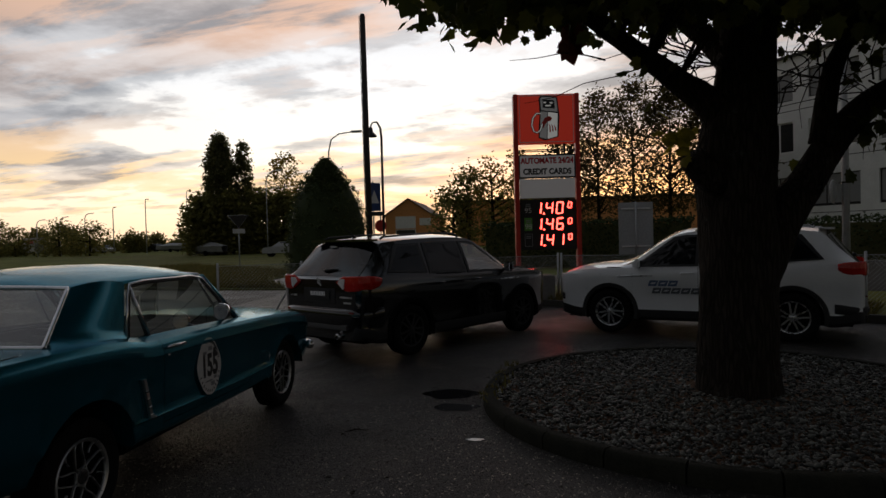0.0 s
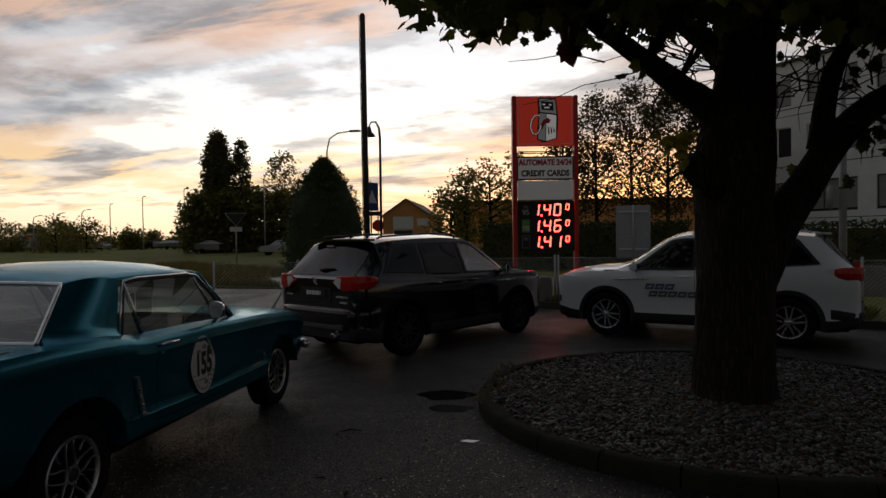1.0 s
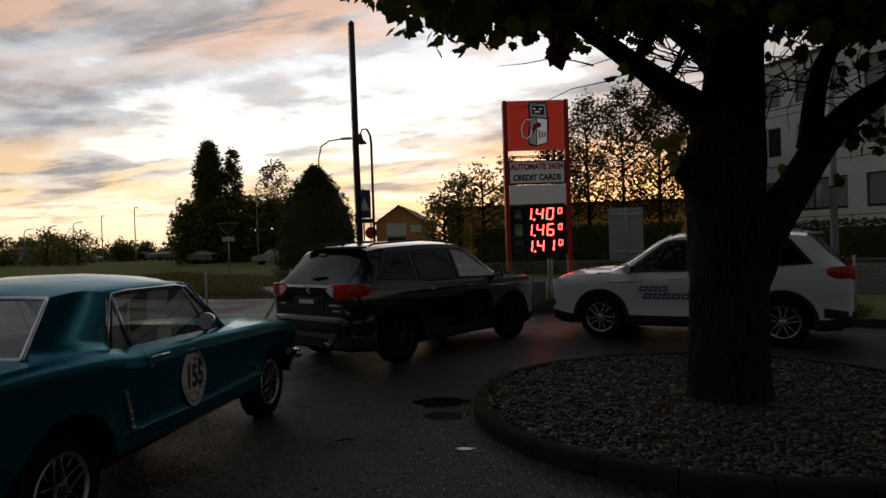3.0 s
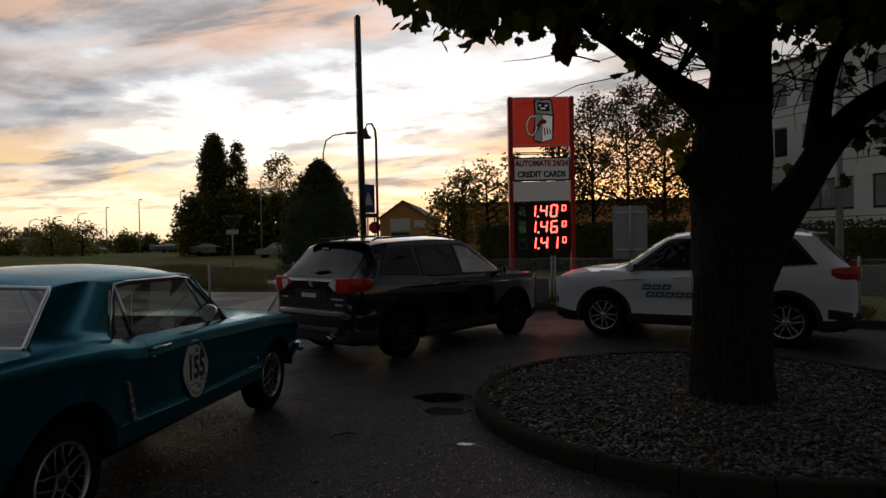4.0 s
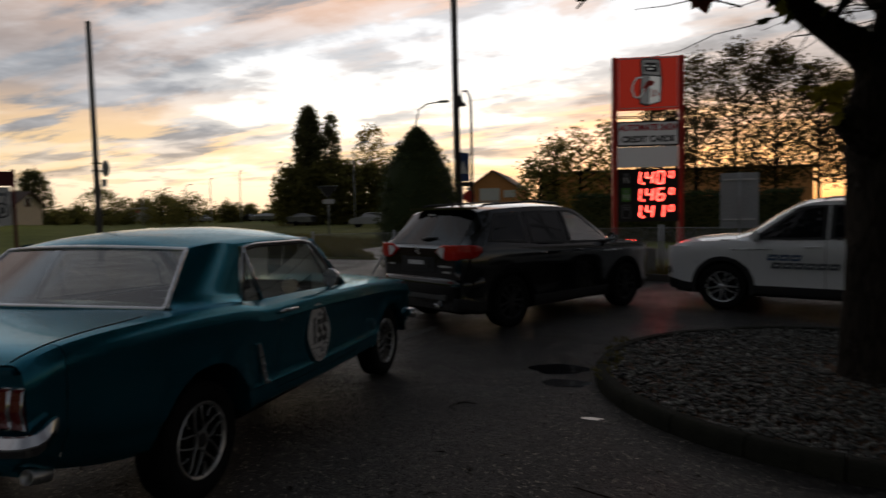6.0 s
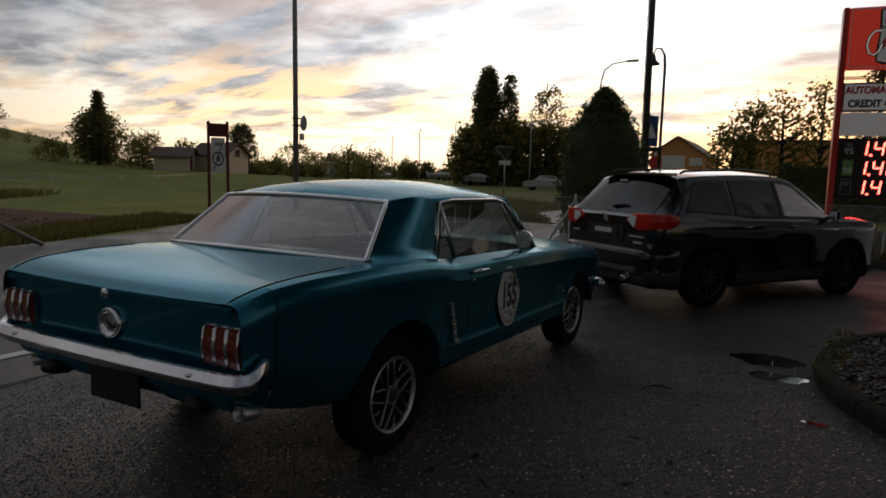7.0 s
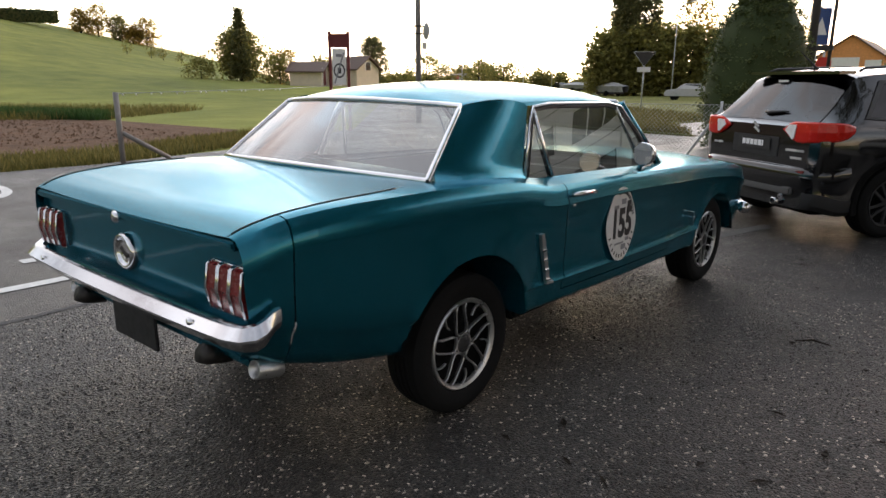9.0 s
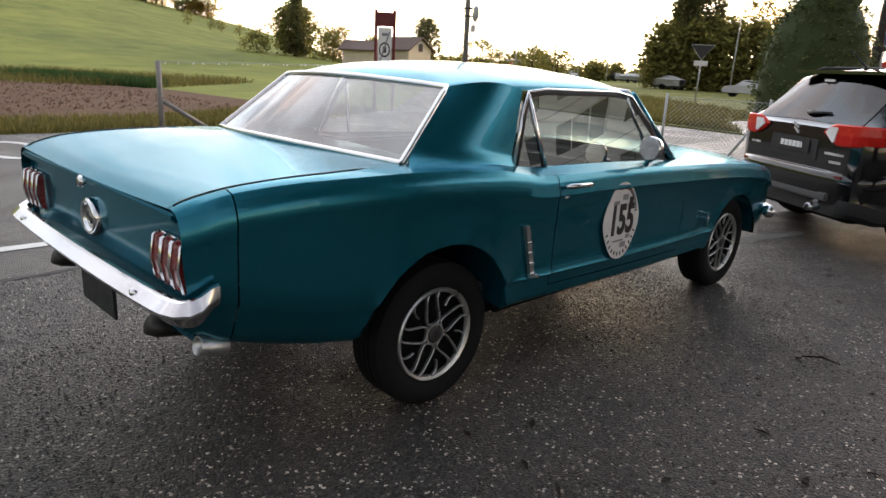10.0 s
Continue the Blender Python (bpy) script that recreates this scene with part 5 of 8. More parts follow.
    part("plate_recess", box_mesh("plate_recess", CLADDING, -0.33, 0.33, -2.093, -2.083, 0.735, 0.925, 0.004), tail)
    pl = part("number_plate", box_mesh("number_plate", BLACK, -0.235, 0.235, -2.106, -2.095, 0.790, 0.905, 0.003), car, "black plate with a plain pale bar")
    for x, w in ((-0.165, 0.052), (-0.108, 0.054), (-0.050, 0.052), (0.006, 0.054), (0.063, 0.054), (0.120, 0.024)):
        part("plate_bar", box_mesh("plate_bar", LETTER_GREY, x, x + w - 0.007, -2.1085, -2.106, 0.825, 0.880), pl)
    bm = bmesh.new()
    for (x0, z0, x1, z1) in ((-0.045, 0.045, 0.03, 0.045), (-0.03, 0.0, 0.045, 0.0)):
        bar_between(bm, (x0, z0), (x1, z1 - 0.045), 0.020, 0, 0.008)
    part("tail_emblem", mesh_of("tail_emblem", bm, BADGE), tail, at=pose(0, -2.088, 1.005, 0, 0, -90))
    for x0, x1, z in ((0.43, 0.66, 0.805), (0.50, 0.64, 0.735), (-0.64, -0.50, 0.80)):
        part("tail_badge_bar", box_mesh("tail_badge_bar", BADGE, x0, x1, -2.094, -2.084, z, z + 0.022, 0.002), tail)
    v, f = [], []
    tube(v, f, [(0.0, -1.985, 1.150), (0.06, -2.000, 1.150), (0.28, -1.975, 1.165)], [0.022, 0.018, 0.008], 8)
    part("rear_wiper", raw("rear_wiper", v, f, BLACK, True), car)
    part("window_label", box_mesh("window_label", STICKER, -0.16, -0.03, -1.760, -1.745, 1.440, 1.462), car)
    part("exhaust_tip", lathe("exhaust_tip", CHROME, [(0.030, -0.002), (0.036, 0.0), (0.036, 0.13), (0.031, 0.12)], 20, "y"), car, at=pose(0.40, -2.14, 0.315))
    part("antenna", tube_mesh("antenna", BLACK, [(0, -1.46, 1.565), (0, -1.49, 1.60), (0, -1.68, 1.74)], [0.03, 0.010, 0.004], 8), car)
    part("underbody", box_mesh("underbody", UNDER, -0.70, 0.70, -1.95, 1.95, 0.22, 0.50), car)
    for yc, zc, r in SUV_ARCHES:
        for s in (1, -1):
            v, f = [], []
            for k in range(21):
                a = math.pi * (k / 20 * 1.2 - 0.1)
                for x in (0.872, 0.45):
                    v.append((x * s, yc + (r + 0.002) * math.cos(a), zc + (r + 0.002) * math.sin(a)))
            for k in range(20):
                f.append((2 * k, 2 * k + 1, 2 * k + 3, 2 * k + 2))
            f.append(tuple(2 * k + 1 for k in range(21)))
            part("wheel_housing", raw("wheel_housing", v, f, UNDER), car)
    # cabin
    for x, y in ((-0.36, 0.05), (0.36, 0.05), (-0.36, -0.85), (0.36, -0.85)):
        bm = bmesh.new()
        box(bm, x - 0.25, x + 0.25, y - 0.12, y + 0.02, 0.6, 1.18, 0.05)
        box(bm, x - 0.13, x + 0.13, y - 0.10, y - 0.01, 1.19, 1.36, 0.04)
        box(bm, x - 0.25, x + 0.25, y, y + 0.5, 0.55, 0.72, 0.05)
        part("seat", crease(mesh_of("seat", bm, CABIN_DARK), 50), car)
    part("dashboard", box_mesh("dashboard", CABIN_DARK, -0.72, 0.72, 0.65, 1.15, 0.75, 1.0, 0.06), car)
    part("cabin_floor", box_mesh("cabin_floor", CABIN_DARK, -0.78, 0.78, -1.9, 1.1, 0.5, 0.56), car)
    tyre = tyre_mesh(0.334, 0.215, 0.222)
    wheel = suv_wheel(wheel_face, UNDER)
    for s in (1, -1):
        for y in (-1.25, 1.25):
            w = part("wheel", tyre, car, at=pose(0.775 * s, y, 0.334, 20 + 40 * s * y, 0, 0 if s > 0 else 180))
            for nm, me in zip(("spokes", "rim", "hub", "brake_backing"), wheel):
                part(nm, me, w, at=pose(0.092, 0, 0))
    if decal:
        # two lines of slanted plain bars where the door carries lettering
        for line, (z, n, w, mt) in enumerate(((0.775, 3, 0.125, DECAL_BLUE), (0.665, 6, 0.120, DECAL_GREY))):
            for k in range(n):
                y = 0.66 - k * (w + 0.018) - line * 0.05
                x = -(suv_x(y, z) + 0.008)
                def slant(inset):
                    e = 0.042 - inset
                    return [(x, y + dy + (-inset if dy == 0.0 else inset) - 0.03 * (dz + 1) / 2, z + dz * e) for dy, dz in ((0.0, -1), (-w, -1), (-w, 1), (0.0, 1))]
                bm = bmesh.new()
                a, b = ([bm.verts.new(p) for p in slant(i)] for i in (0.0, 0.030))
                for q in range(4):
                    bm.faces.new((a[q], a[(q + 1) % 4], b[(q + 1) % 4], b[q]))
                part("door_decal_bar", mesh_of("door_decal_bar", bm, mt), car, "pale blue and grey door lettering as plain bars" if k == 0 else "")
    return car


black_suv = build_suv("glossy black compact SUV with red tail lamps parked on asphalt", BLACK_PAINT, CLADDING, pose(1.489, 5.462, 0, 0, 0, -33.5), False)
# white car: heading to the left, its left side towards the forecourt
white_suv = build_suv("white compact SUV with silver alloy wheels and door lettering", WHITE_CAR, SILVER, pose(5.731, 6.20, 0, 0, 0, 68.0), True)

# ------------------------------------------------------------------ island with the big tree


def leafy(name, dark, light, through=0.35, rough=0.7):
    """Leaf material: each leaf its own tone, part of the light passes through."""
    m = bpy.data.materials.new(name)
    m.use_nodes = True
    t = m.node_tree
    t.nodes.clear()
    isl = t.nodes.new("ShaderNodeNewGeometry").outputs["Random Per Island"]
    col = ramp_node(t, isl, [(0.0, dark), (0.75, tuple((a + b) / 2 for a, b in zip(dark, light))), (1.0, light)])
    p = node(t, "ShaderNodeBsdfPrincipled", Roughness=rough)
    p.inputs["Specular IOR Level"].default_value = 0.25
    tr = t.nodes.new("ShaderNodeBsdfTranslucent")
    mix = t.nodes.new("ShaderNodeMixShader")
    mix.inputs[0].default_value = through
    out = t.nodes.new("ShaderNodeOutputMaterial")
    link(t, col, p.inputs["Base Color"])
    link(t, col, tr.inputs["Color"])
    link(t, p.outputs[0], mix.inputs[1])
    link(t, tr.outputs[0], mix.inputs[2])
    link(t, mix.outputs[0], out.inputs[0])
    return m


LEAF = leafy("broad_leaf", (0.030, 0.042, 0.009), (0.11, 0.115, 0.016), 0.45)
LEAF_DRY = leafy("dry_leaf", (0.10, 0.022, 0.012), (0.14, 0.035, 0.016), 0.3)
LEAF_YELLOW = leafy("yellow_leaf", (0.22, 0.19, 0.02), (0.34, 0.28, 0.03), 0.5)
FAR_GREEN = leafy("far_leaf_green", (0.14, 0.14, 0.042), (0.32, 0.28, 0.075), 0.55)
FAR_DARK = leafy("far_leaf_dark", (0.10, 0.11, 0.048), (0.24, 0.22, 0.085), 0.50)
# olive leaves, lightened so the colour itself carries some sunset glow
FAR_OLIVE = leafy("far_leaf_olive", (0.17, 0.125, 0.025), (0.42, 0.28, 0.05), 0.62)
FAR_BIRCH = leafy("birch_leaf", (0.070, 0.062, 0.024), (0.17, 0.12, 0.035), 0.50)
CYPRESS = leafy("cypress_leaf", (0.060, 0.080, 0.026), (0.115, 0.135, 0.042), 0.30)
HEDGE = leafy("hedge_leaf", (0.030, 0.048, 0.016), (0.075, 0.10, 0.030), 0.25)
TUFT = leafy("grass_blade", (0.085, 0.085, 0.020), (0.25, 0.20, 0.065), 0.35)
CROP = leafy("crop_leaf", (0.020, 0.055, 0.012), (0.050, 0.105, 0.022), 0.3)


def leaf_outline():
    """A five-lobed leaf, stalk at the origin, tip at y = 1."""
    half = [(0.0, 0.0), (0.20, 0.0), (0.40, -0.05), (0.40, 0.14), (0.62, 0.28), (0.46, 0.42), (0.52, 0.68), (0.30, 0.66), (0.18, 0.82), (0.0, 1.0)]
    return half


def place_leaves(spots, sizes, template, faces, rng, droop=0.5):
    """All leaves as one vertex and face list: each turned at random, hanging more or less."""
    out_v, out_f = [], []
    tv = np.array(template)
    for (x, y, z), s in zip(spots, sizes):
        a, b, c = rng.uniform(0, 2 * math.pi), rng.normal(droop, 0.5), rng.normal(0, 0.6)
        m = np.array(Euler((-b, c, a)).to_matrix())
        base = len(out_v)
        out_v += list((tv * s) @ m.T + (x, y, z))
        out_f += [tuple(base + i for i in f) for f in faces]
    return out_v, out_f


def lobed_template():
    h = leaf_outline()
    right = [(x, y, -0.18 * x - 0.12 * y * y) for x, y in h]
    left = [(-x, y, -0.18 * x - 0.12 * y * y) for x, y in h[1:-1]]
    verts = right + left
    n = len(h)
    mid = len(verts)
    verts.append((0.0, 0.45, 0.03))
    faces = [(mid, i, i + 1) for i in range(n - 1)]
    idx = [0] + [n + k for k in range(len(left))] + [n - 1]
    faces += [(mid, idx[i + 1], idx[i]) for i in range(len(idx) - 1)]
    return verts, faces


def rough_tube(points, radii, n, seed, bumpy=0.07, flare=None):
    """A bark-covered limb: rings pushed in and out by noise, with furrows."""
    v, f = [], []
    pts = [Vector(p) for p in points]
    fine_p, fine_r = [], []
    for i in range(len(pts) - 1):
        steps = max(2, int((pts[i + 1] - pts[i]).length / 0.09))
        for k in range(steps):
            u = k / steps
            p0, p1, p2, p3 = pts[max(i - 1, 0)], pts[i], pts[i + 1], pts[min(i + 2, len(pts) - 1)]
            q = 0.5 * ((2 * p1) + (p2 - p0) * u + (2 * p0 - 5 * p1 + 4 * p2 - p3) * u * u + (3 * p1 - p0 - 3 * p2 + p3) * u ** 3)
            fine_p.append(q)
            fine_r.append(radii[i] + (radii[i + 1] - radii[i]) * u)
    fine_p.append(pts[-1])
    fine_r.append(radii[-1])
    tube(v, f, fine_p, fine_r, n)
    out = []
    for i, q in enumerate(v):
        c = fine_p[min(i // n, len(fine_p) - 1)]
        r = fine_r[min(i // n, len(fine_p) - 1)]
        d = (q - c)
        k = 1 + bumpy * noise.noise(Vector((q.x * 5 + seed, q.y * 5, q.z * 2.0))) * 2 + bumpy * 0.9 * noise.noise(Vector((q.x * 26, q.y * 26 + seed, q.z * 5)))
        out.append(c + d * k)
    return out, f


def build_big_tree():
    tree = thing("plane_tree", "old broad-leaved tree with thick dark trunk in a gravel bed", "tree", pose(4.95, 1.62, 0.0))
    rng = np.random.default_rng(11)
    o = Vector((4.95, 1.62, 0))
    rel = lambda pts: [Vector(p) - o for p in pts]
    trunk, tf = rough_tube(rel([(4.96, 1.62, 0.02), (4.96, 1.62, 0.25), (4.97, 1.62, 0.8), (4.99, 1.63, 1.4), (4.98, 1.63, 1.9), (5.00, 1.63, 2.4), (5.07, 1.63, 2.9), (5.12, 1.68, 3.6), (5.14, 1.72, 4.6), (5.1, 1.8, 6.0)]),
                           [0.385, 0.345, 0.325, 0.325, 0.345, 0.315, 0.255, 0.23, 0.19, 0.08], 30, 1.3, 0.06)
    part("trunk", raw("trunk", trunk, tf, BARK, True), tree)
    limbs = [
        ([(5.0, 1.62, 2.1), (4.78, 1.58, 2.62), (4.48, 1.53, 2.88), (4.22, 1.48, 3.07), (3.95, 1.42, 3.27), (3.62, 1.36, 3.52), (3.2, 1.25, 3.85), (2.6, 1.1, 4.3)], [0.24, 0.14, 0.108, 0.092, 0.080, 0.068, 0.052, 0.03]),
        ([(5.08, 1.64, 1.15), (5.36, 1.68, 1.66), (5.60, 1.72, 1.98), (5.83, 1.76, 2.32), (6.06, 1.80, 2.56), (6.35, 1.84, 2.76), (6.9, 1.9, 3.1), (7.6, 2.0, 3.7)], [0.24, 0.185, 0.155, 0.135, 0.125, 0.11, 0.085, 0.04]),
        ([(5.74, 1.75, 2.30), (5.77, 1.76, 2.62), (5.84, 1.76, 2.95), (5.98, 1.78, 3.26), (6.2, 1.8, 3.8), (6.4, 1.7, 4.6)], [0.115, 0.090, 0.080, 0.065, 0.05, 0.02]),
        ([(4.82, 1.5, 1.95), (4.64, 1.45, 2.10), (4.56, 1.40, 2.2)], [0.17, 0.125, 0.10]),
        ([(5.1, 1.65, 2.9), (4.9, 2.2, 3.4), (4.6, 2.9, 4.0), (4.3, 3.6, 4.7)], [0.15, 0.11, 0.08, 0.03]),
        ([(5.12, 1.68, 3.2), (5.3, 1.0, 3.7), (5.5, 0.2, 4.3), (5.6, -0.6, 4.9)], [0.14, 0.10, 0.07, 0.03]),
        ([(5.12, 1.7, 3.5), (4.5, 1.2, 4.1), (3.9, 0.6, 4.7), (3.4, 0.0, 5.2)], [0.12, 0.09, 0.06, 0.03]),
        ([(5.14, 1.72, 4.0), (5.9, 2.3, 4.6), (6.6, 2.9, 5.2)], [0.11, 0.08, 0.03]),
    ]
    bones = []
    for k, (pts, rad) in enumerate(limbs):
        v, f = rough_tube(rel(pts), rad, 18, 3.1 * k, 0.06)
        part("limb", raw("limb", v, f, BARK, True), tree)
        bones += [Vector(p) for p in pts[2:]]
    # leaf clumps on thin twigs
    floor = [(1.7, 3.92), (2.1, 3.84), (2.6, 3.54), (3.0, 3.58), (3.3, 3.56), (3.6, 3.46), (3.9, 3.62), (4.2, 3.56), (4.8, 3.52), (5.4, 3.50), (6.0, 3.40), (6.6, 3.20), (7.6, 3.1)]
    tv, tf2 = [], []
    spots, sizes = [], []
    for k in range(700):
        x = rng.uniform(2.3, 7.9)
        y = 1.62 + rng.normal(0, 1.25)
        low = curve_at(floor, x) + 0.30 * (y - 1.5) + rng.uniform(0.0, 0.14)
        z = low + abs(rng.normal(0, 1.1)) if rng.random() < 0.62 else low + rng.uniform(0, 0.35)
        c = Vector((x, y, min(z, 7.0)))
        near = min(bones, key=lambda b: (b - c).length)
        if (near - c).length < 1.0:
            mid = near.lerp(c, 0.55) + Vector((rng.normal(0, 0.08), rng.normal(0, 0.08), rng.uniform(0.02, 0.2)))
            tube(tv, tf2, [near - o, mid - o, c - o], [0.020, 0.011, 0.004], 5, False)
        for q in range(int(rng.integers(10, 19))):
            d = Vector((rng.normal(0, 0.17), rng.normal(0, 0.17), rng.normal(-0.02, 0.11)))
            spots.append(c + d - o)
            sizes.append(rng.uniform(0.075, 0.155))
    # boughs hanging to the right of the trunk
    for k in range(70):
        c = Vector((rng.uniform(5.3, 7.3), rng.uniform(1.1, 2.5), rng.uniform(3.48, 4.3)))
        for q in range(int(rng.integers(9, 15))):
            spots.append(c + Vector((rng.normal(0, 0.18), rng.normal(0, 0.18), rng.normal(0, 0.11))) - o)
            sizes.append(rng.uniform(0.09, 0.16))
    # upper crown, wider than the low boughs: unseen, added to shade trunk and bed
    for k in range(420):
        a, d = rng.uniform(0, 2 * math.pi), 3.9 * math.sqrt(rng.random())
        top = 4.6 + 3.6 * math.sqrt(max(0.0, 1 - (d / 4.0) ** 2))
        c = Vector((5.05 + d * math.cos(a), 1.65 + d * math.sin(a), rng.uniform(4.3, top)))
        for q in range(int(rng.integers(9, 15))):
            spots.append(c + Vector((rng.normal(0, 0.22), rng.normal(0, 0.22), rng.normal(0, 0.14))) - o)
            sizes.append(rng.uniform(0.10, 0.18))
    # a few leaves low on the trunk
    for cx, cy, cz, n in ((6.25, 1.7, 2.42, 16), (6.05, 1.6, 2.45, 9), (5.62, 1.6, 2.05, 4), (6.4, 1.6, 2.75, 12), (6.0, 1.5, 3.0, 10), (4.25, 1.4, 2.98, 9)):
        for q in range(n):
            spots.append(Vector((cx + rng.normal(0, 0.10), cy + rng.normal(0, 0.12), cz + rng.normal(0, 0.08))) - o)
            sizes.append(rng.uniform(0.09, 0.15))
    tmpl, tfaces = lobed_template()
    v, f = place_leaves(spots, sizes, tmpl, tfaces, rng, 0.9)
    tagged(part("crown", raw("crown", v, f, LEAF), tree), kind="stuff")
    # bare twigs between the limbs
    for k in range(90):
        b = Vector(((4.55, 1.5, 2.95), (4.9, 1.5, 2.95), (4.3, 1.45, 3.1), (5.75, 1.7, 2.9), (6.1, 1.8, 2.7), (5.4, 1.7, 2.8))[k % 6])
        p = b + Vector((rng.normal(0, 0.14), rng.normal(0, 0.2), rng.normal(0.05, 0.1)))
        pts = [p - o]
        d = Vector((rng.normal(-0.1 if k % 6 < 3 else 0.05, 0.14), rng.normal(0, 0.1), rng.normal(0.05, 0.10)))
        for q in range(4):
            d += Vector((rng.normal(0, 0.05), rng.normal(0, 0.05), rng.normal(0, 0.05)))
            pts.append(pts[-1] + d * 0.7)
        tube(tv, tf2, pts, [0.009, 0.006, 0.005, 0.004, 0.002], 4, False)
    tagged(part("brushwood", raw("brushwood", tv, tf2, BARK), tree), kind="stuff")
    spots = [Vector((4.42 + rng.normal(0, 0.09), 1.4 + rng.normal(0, 0.1), 2.36 + rng.normal(0, 0.07))) - o for q in range(16)]
    v, f = place_leaves(spots, [rng.uniform(0.09, 0.14) for q in spots], tmpl, tfaces, rng, 0.6)
    part("yellow_spray", raw("yellow_spray", v, f, LEAF_YELLOW), tree, "yellowing leaves sprouting from the trunk")
    spots = [Vector((3.60 + rng.normal(0, 0.06), 1.3 + rng.normal(0, 0.06), 3.30 + rng.normal(0, 0.06))) - o for q in range(7)]
    v, f = place_leaves(spots, [rng.uniform(0.15, 0.24) for q in spots], tmpl, tfaces, rng, 1.3)
    part("dry_spray", raw("dry_spray", v, f, LEAF_DRY), tree, "withered reddish leaves hanging down")


build_big_tree()


def build_island():
    cx, cy, r = 4.9, 1.7, 2.22
    bed = thing("round_kerb", "round concrete kerb of the tree bed", "kerb", pose(cx, cy, 0), kind="structure")
    n = 26
    for k in range(n):
        a0, a1 = 2 * math.pi * k / n + 0.003, 2 * math.pi * (k + 1) / n - 0.003
        bm = bmesh.new()
        prof = [(r, -0.05), (r, 0.085), (r - 0.02, 0.115), (r - 0.05, 0.122), (r - 0.115, 0.118), (r - 0.12, -0.05)]
        rings = []
        for q in range(5):
            a = a0 + (a1 - a0) * q / 4
            rings.append([bm.verts.new((p * math.cos(a), p * math.sin(a), z)) for p, z in prof])
        for q in range(4):
            for j in range(5):
                bm.faces.new((rings[q][j], rings[q + 1][j], rings[q + 1][j + 1], rings[q][j + 1]))
        bm.faces.new(rings[0][::-1])
        bm.faces.new(rings[4])
        part("kerb_stone", crease(mesh_of("kerb_stone", bm, MOSSY), 50), bed, at=pose(0, 0, random.uniform(-0.006, 0.006)))
    soil = new("bed_soil", lathe("bed_soil", SOIL, [(2.11, 0.06), (1.5, 0.085), (0.8, 0.11), (0.02, 0.13)], 48, "z"))
    soil.matrix_basis = pose(cx, cy, 0)
    tagged(soil, "dark soil under the pebbles of the tree bed", "soil", kind="structure")
    # river pebbles
    rng = np.random.default_rng(5)
    bm = bmesh.new()
    bmesh.ops.create_icosphere(bm, subdivisions=1, radius=1.0)
    base_v = np.array([tuple(v.co) for v in bm.verts])
    base_f = [tuple(v.index for v in f.verts) for f in bm.faces]
    bm.free()
    stone = raw("pebble", base_v * (1, 0.72, 0.5), base_f, PEBBLE, True)
    pebbles = thing("pebble_bed", "grey river pebbles filling the round tree bed", "pebbles", pose(cx, cy, 0))
    verts, faces = [], []
    singles = 0
    for k in range(15500):
        a, d = rng.uniform(0, 2 * math.pi), math.sqrt(rng.uniform(0.022, 0.905)) * r
        x, y = d * math.cos(a), d * math.sin(a)
        size = rng.uniform(0.011, 0.021) if rng.random() < 0.86 else rng.uniform(0.021, 0.034)
        z = 0.125 - 0.030 * d / r + rng.uniform(-0.008, 0.016)
        turn = Euler((rng.normal(0, 0.35), rng.normal(0, 0.35), rng.uniform(0, 6.28)))
        if singles < 300 and -1.9 < x < 0.9 and y < -1.15 and size > 0.017:
            part("pebble", stone, pebbles, at=Matrix.LocRotScale((x, y, z + 0.004), turn, (size, size, size)))
            singles += 1
            continue
        m = np.array(turn.to_matrix())
        b = len(verts)
        shape = base_v * (size * rng.uniform(1.0, 1.35), size * rng.uniform(0.6, 0.9), size * rng.uniform(0.35, 0.55))
        verts += list(shape @ m.T + (x, y, z))
        faces += [(i + b, j + b, q + b) for i, j, q in base_f]
    m = leafy("pebble_mix", (0.004, 0.0042, 0.0035), (0.165, 0.168, 0.145), 0.0, 0.45)
    tagged(part("pebble_layer", raw("pebble_layer", verts, faces, m, True), pebbles), kind="stuff")


build_island()

# ------------------------------------------------------------------ price sign

LED = glow("led_red", (1.0, 0.062, 0.045), 9.0)
SIGN_FACE = surface("sign_white", (0.62, 0.60, 0.58), 0.5, vary=0.08, scale=4)
LIT_FACE = glow("lit_sign_white", (0.36, 0.345, 0.34), 0.16)
HEADER_RED = glow("lit_sign_red", (0.50, 0.035, 0.018), 0.26)
SIGN_GREEN = surface("sign_green", (0.10, 0.30, 0.035), 0.5, vary=0.1, scale=10)
SIGN_DARK = surface("display_black", (0.010, 0.010, 0.011), 0.35, vary=0.2, scale=10)
RED_TEXT = surface("red_lettering", (0.50, 0.02, 0.03), 0.5, vary=0.08)
PUMP_GREY = glow("lit_pump_grey", (0.17, 0.165, 0.16), 0.30)
PUMP_LIGHT = glow("lit_pump_pale", (0.40, 0.39, 0.37), 0.40)
SEGMENTS = {"0": "abcdef", "1": "bc", "4": "bcfg", "6": "acdefg"}


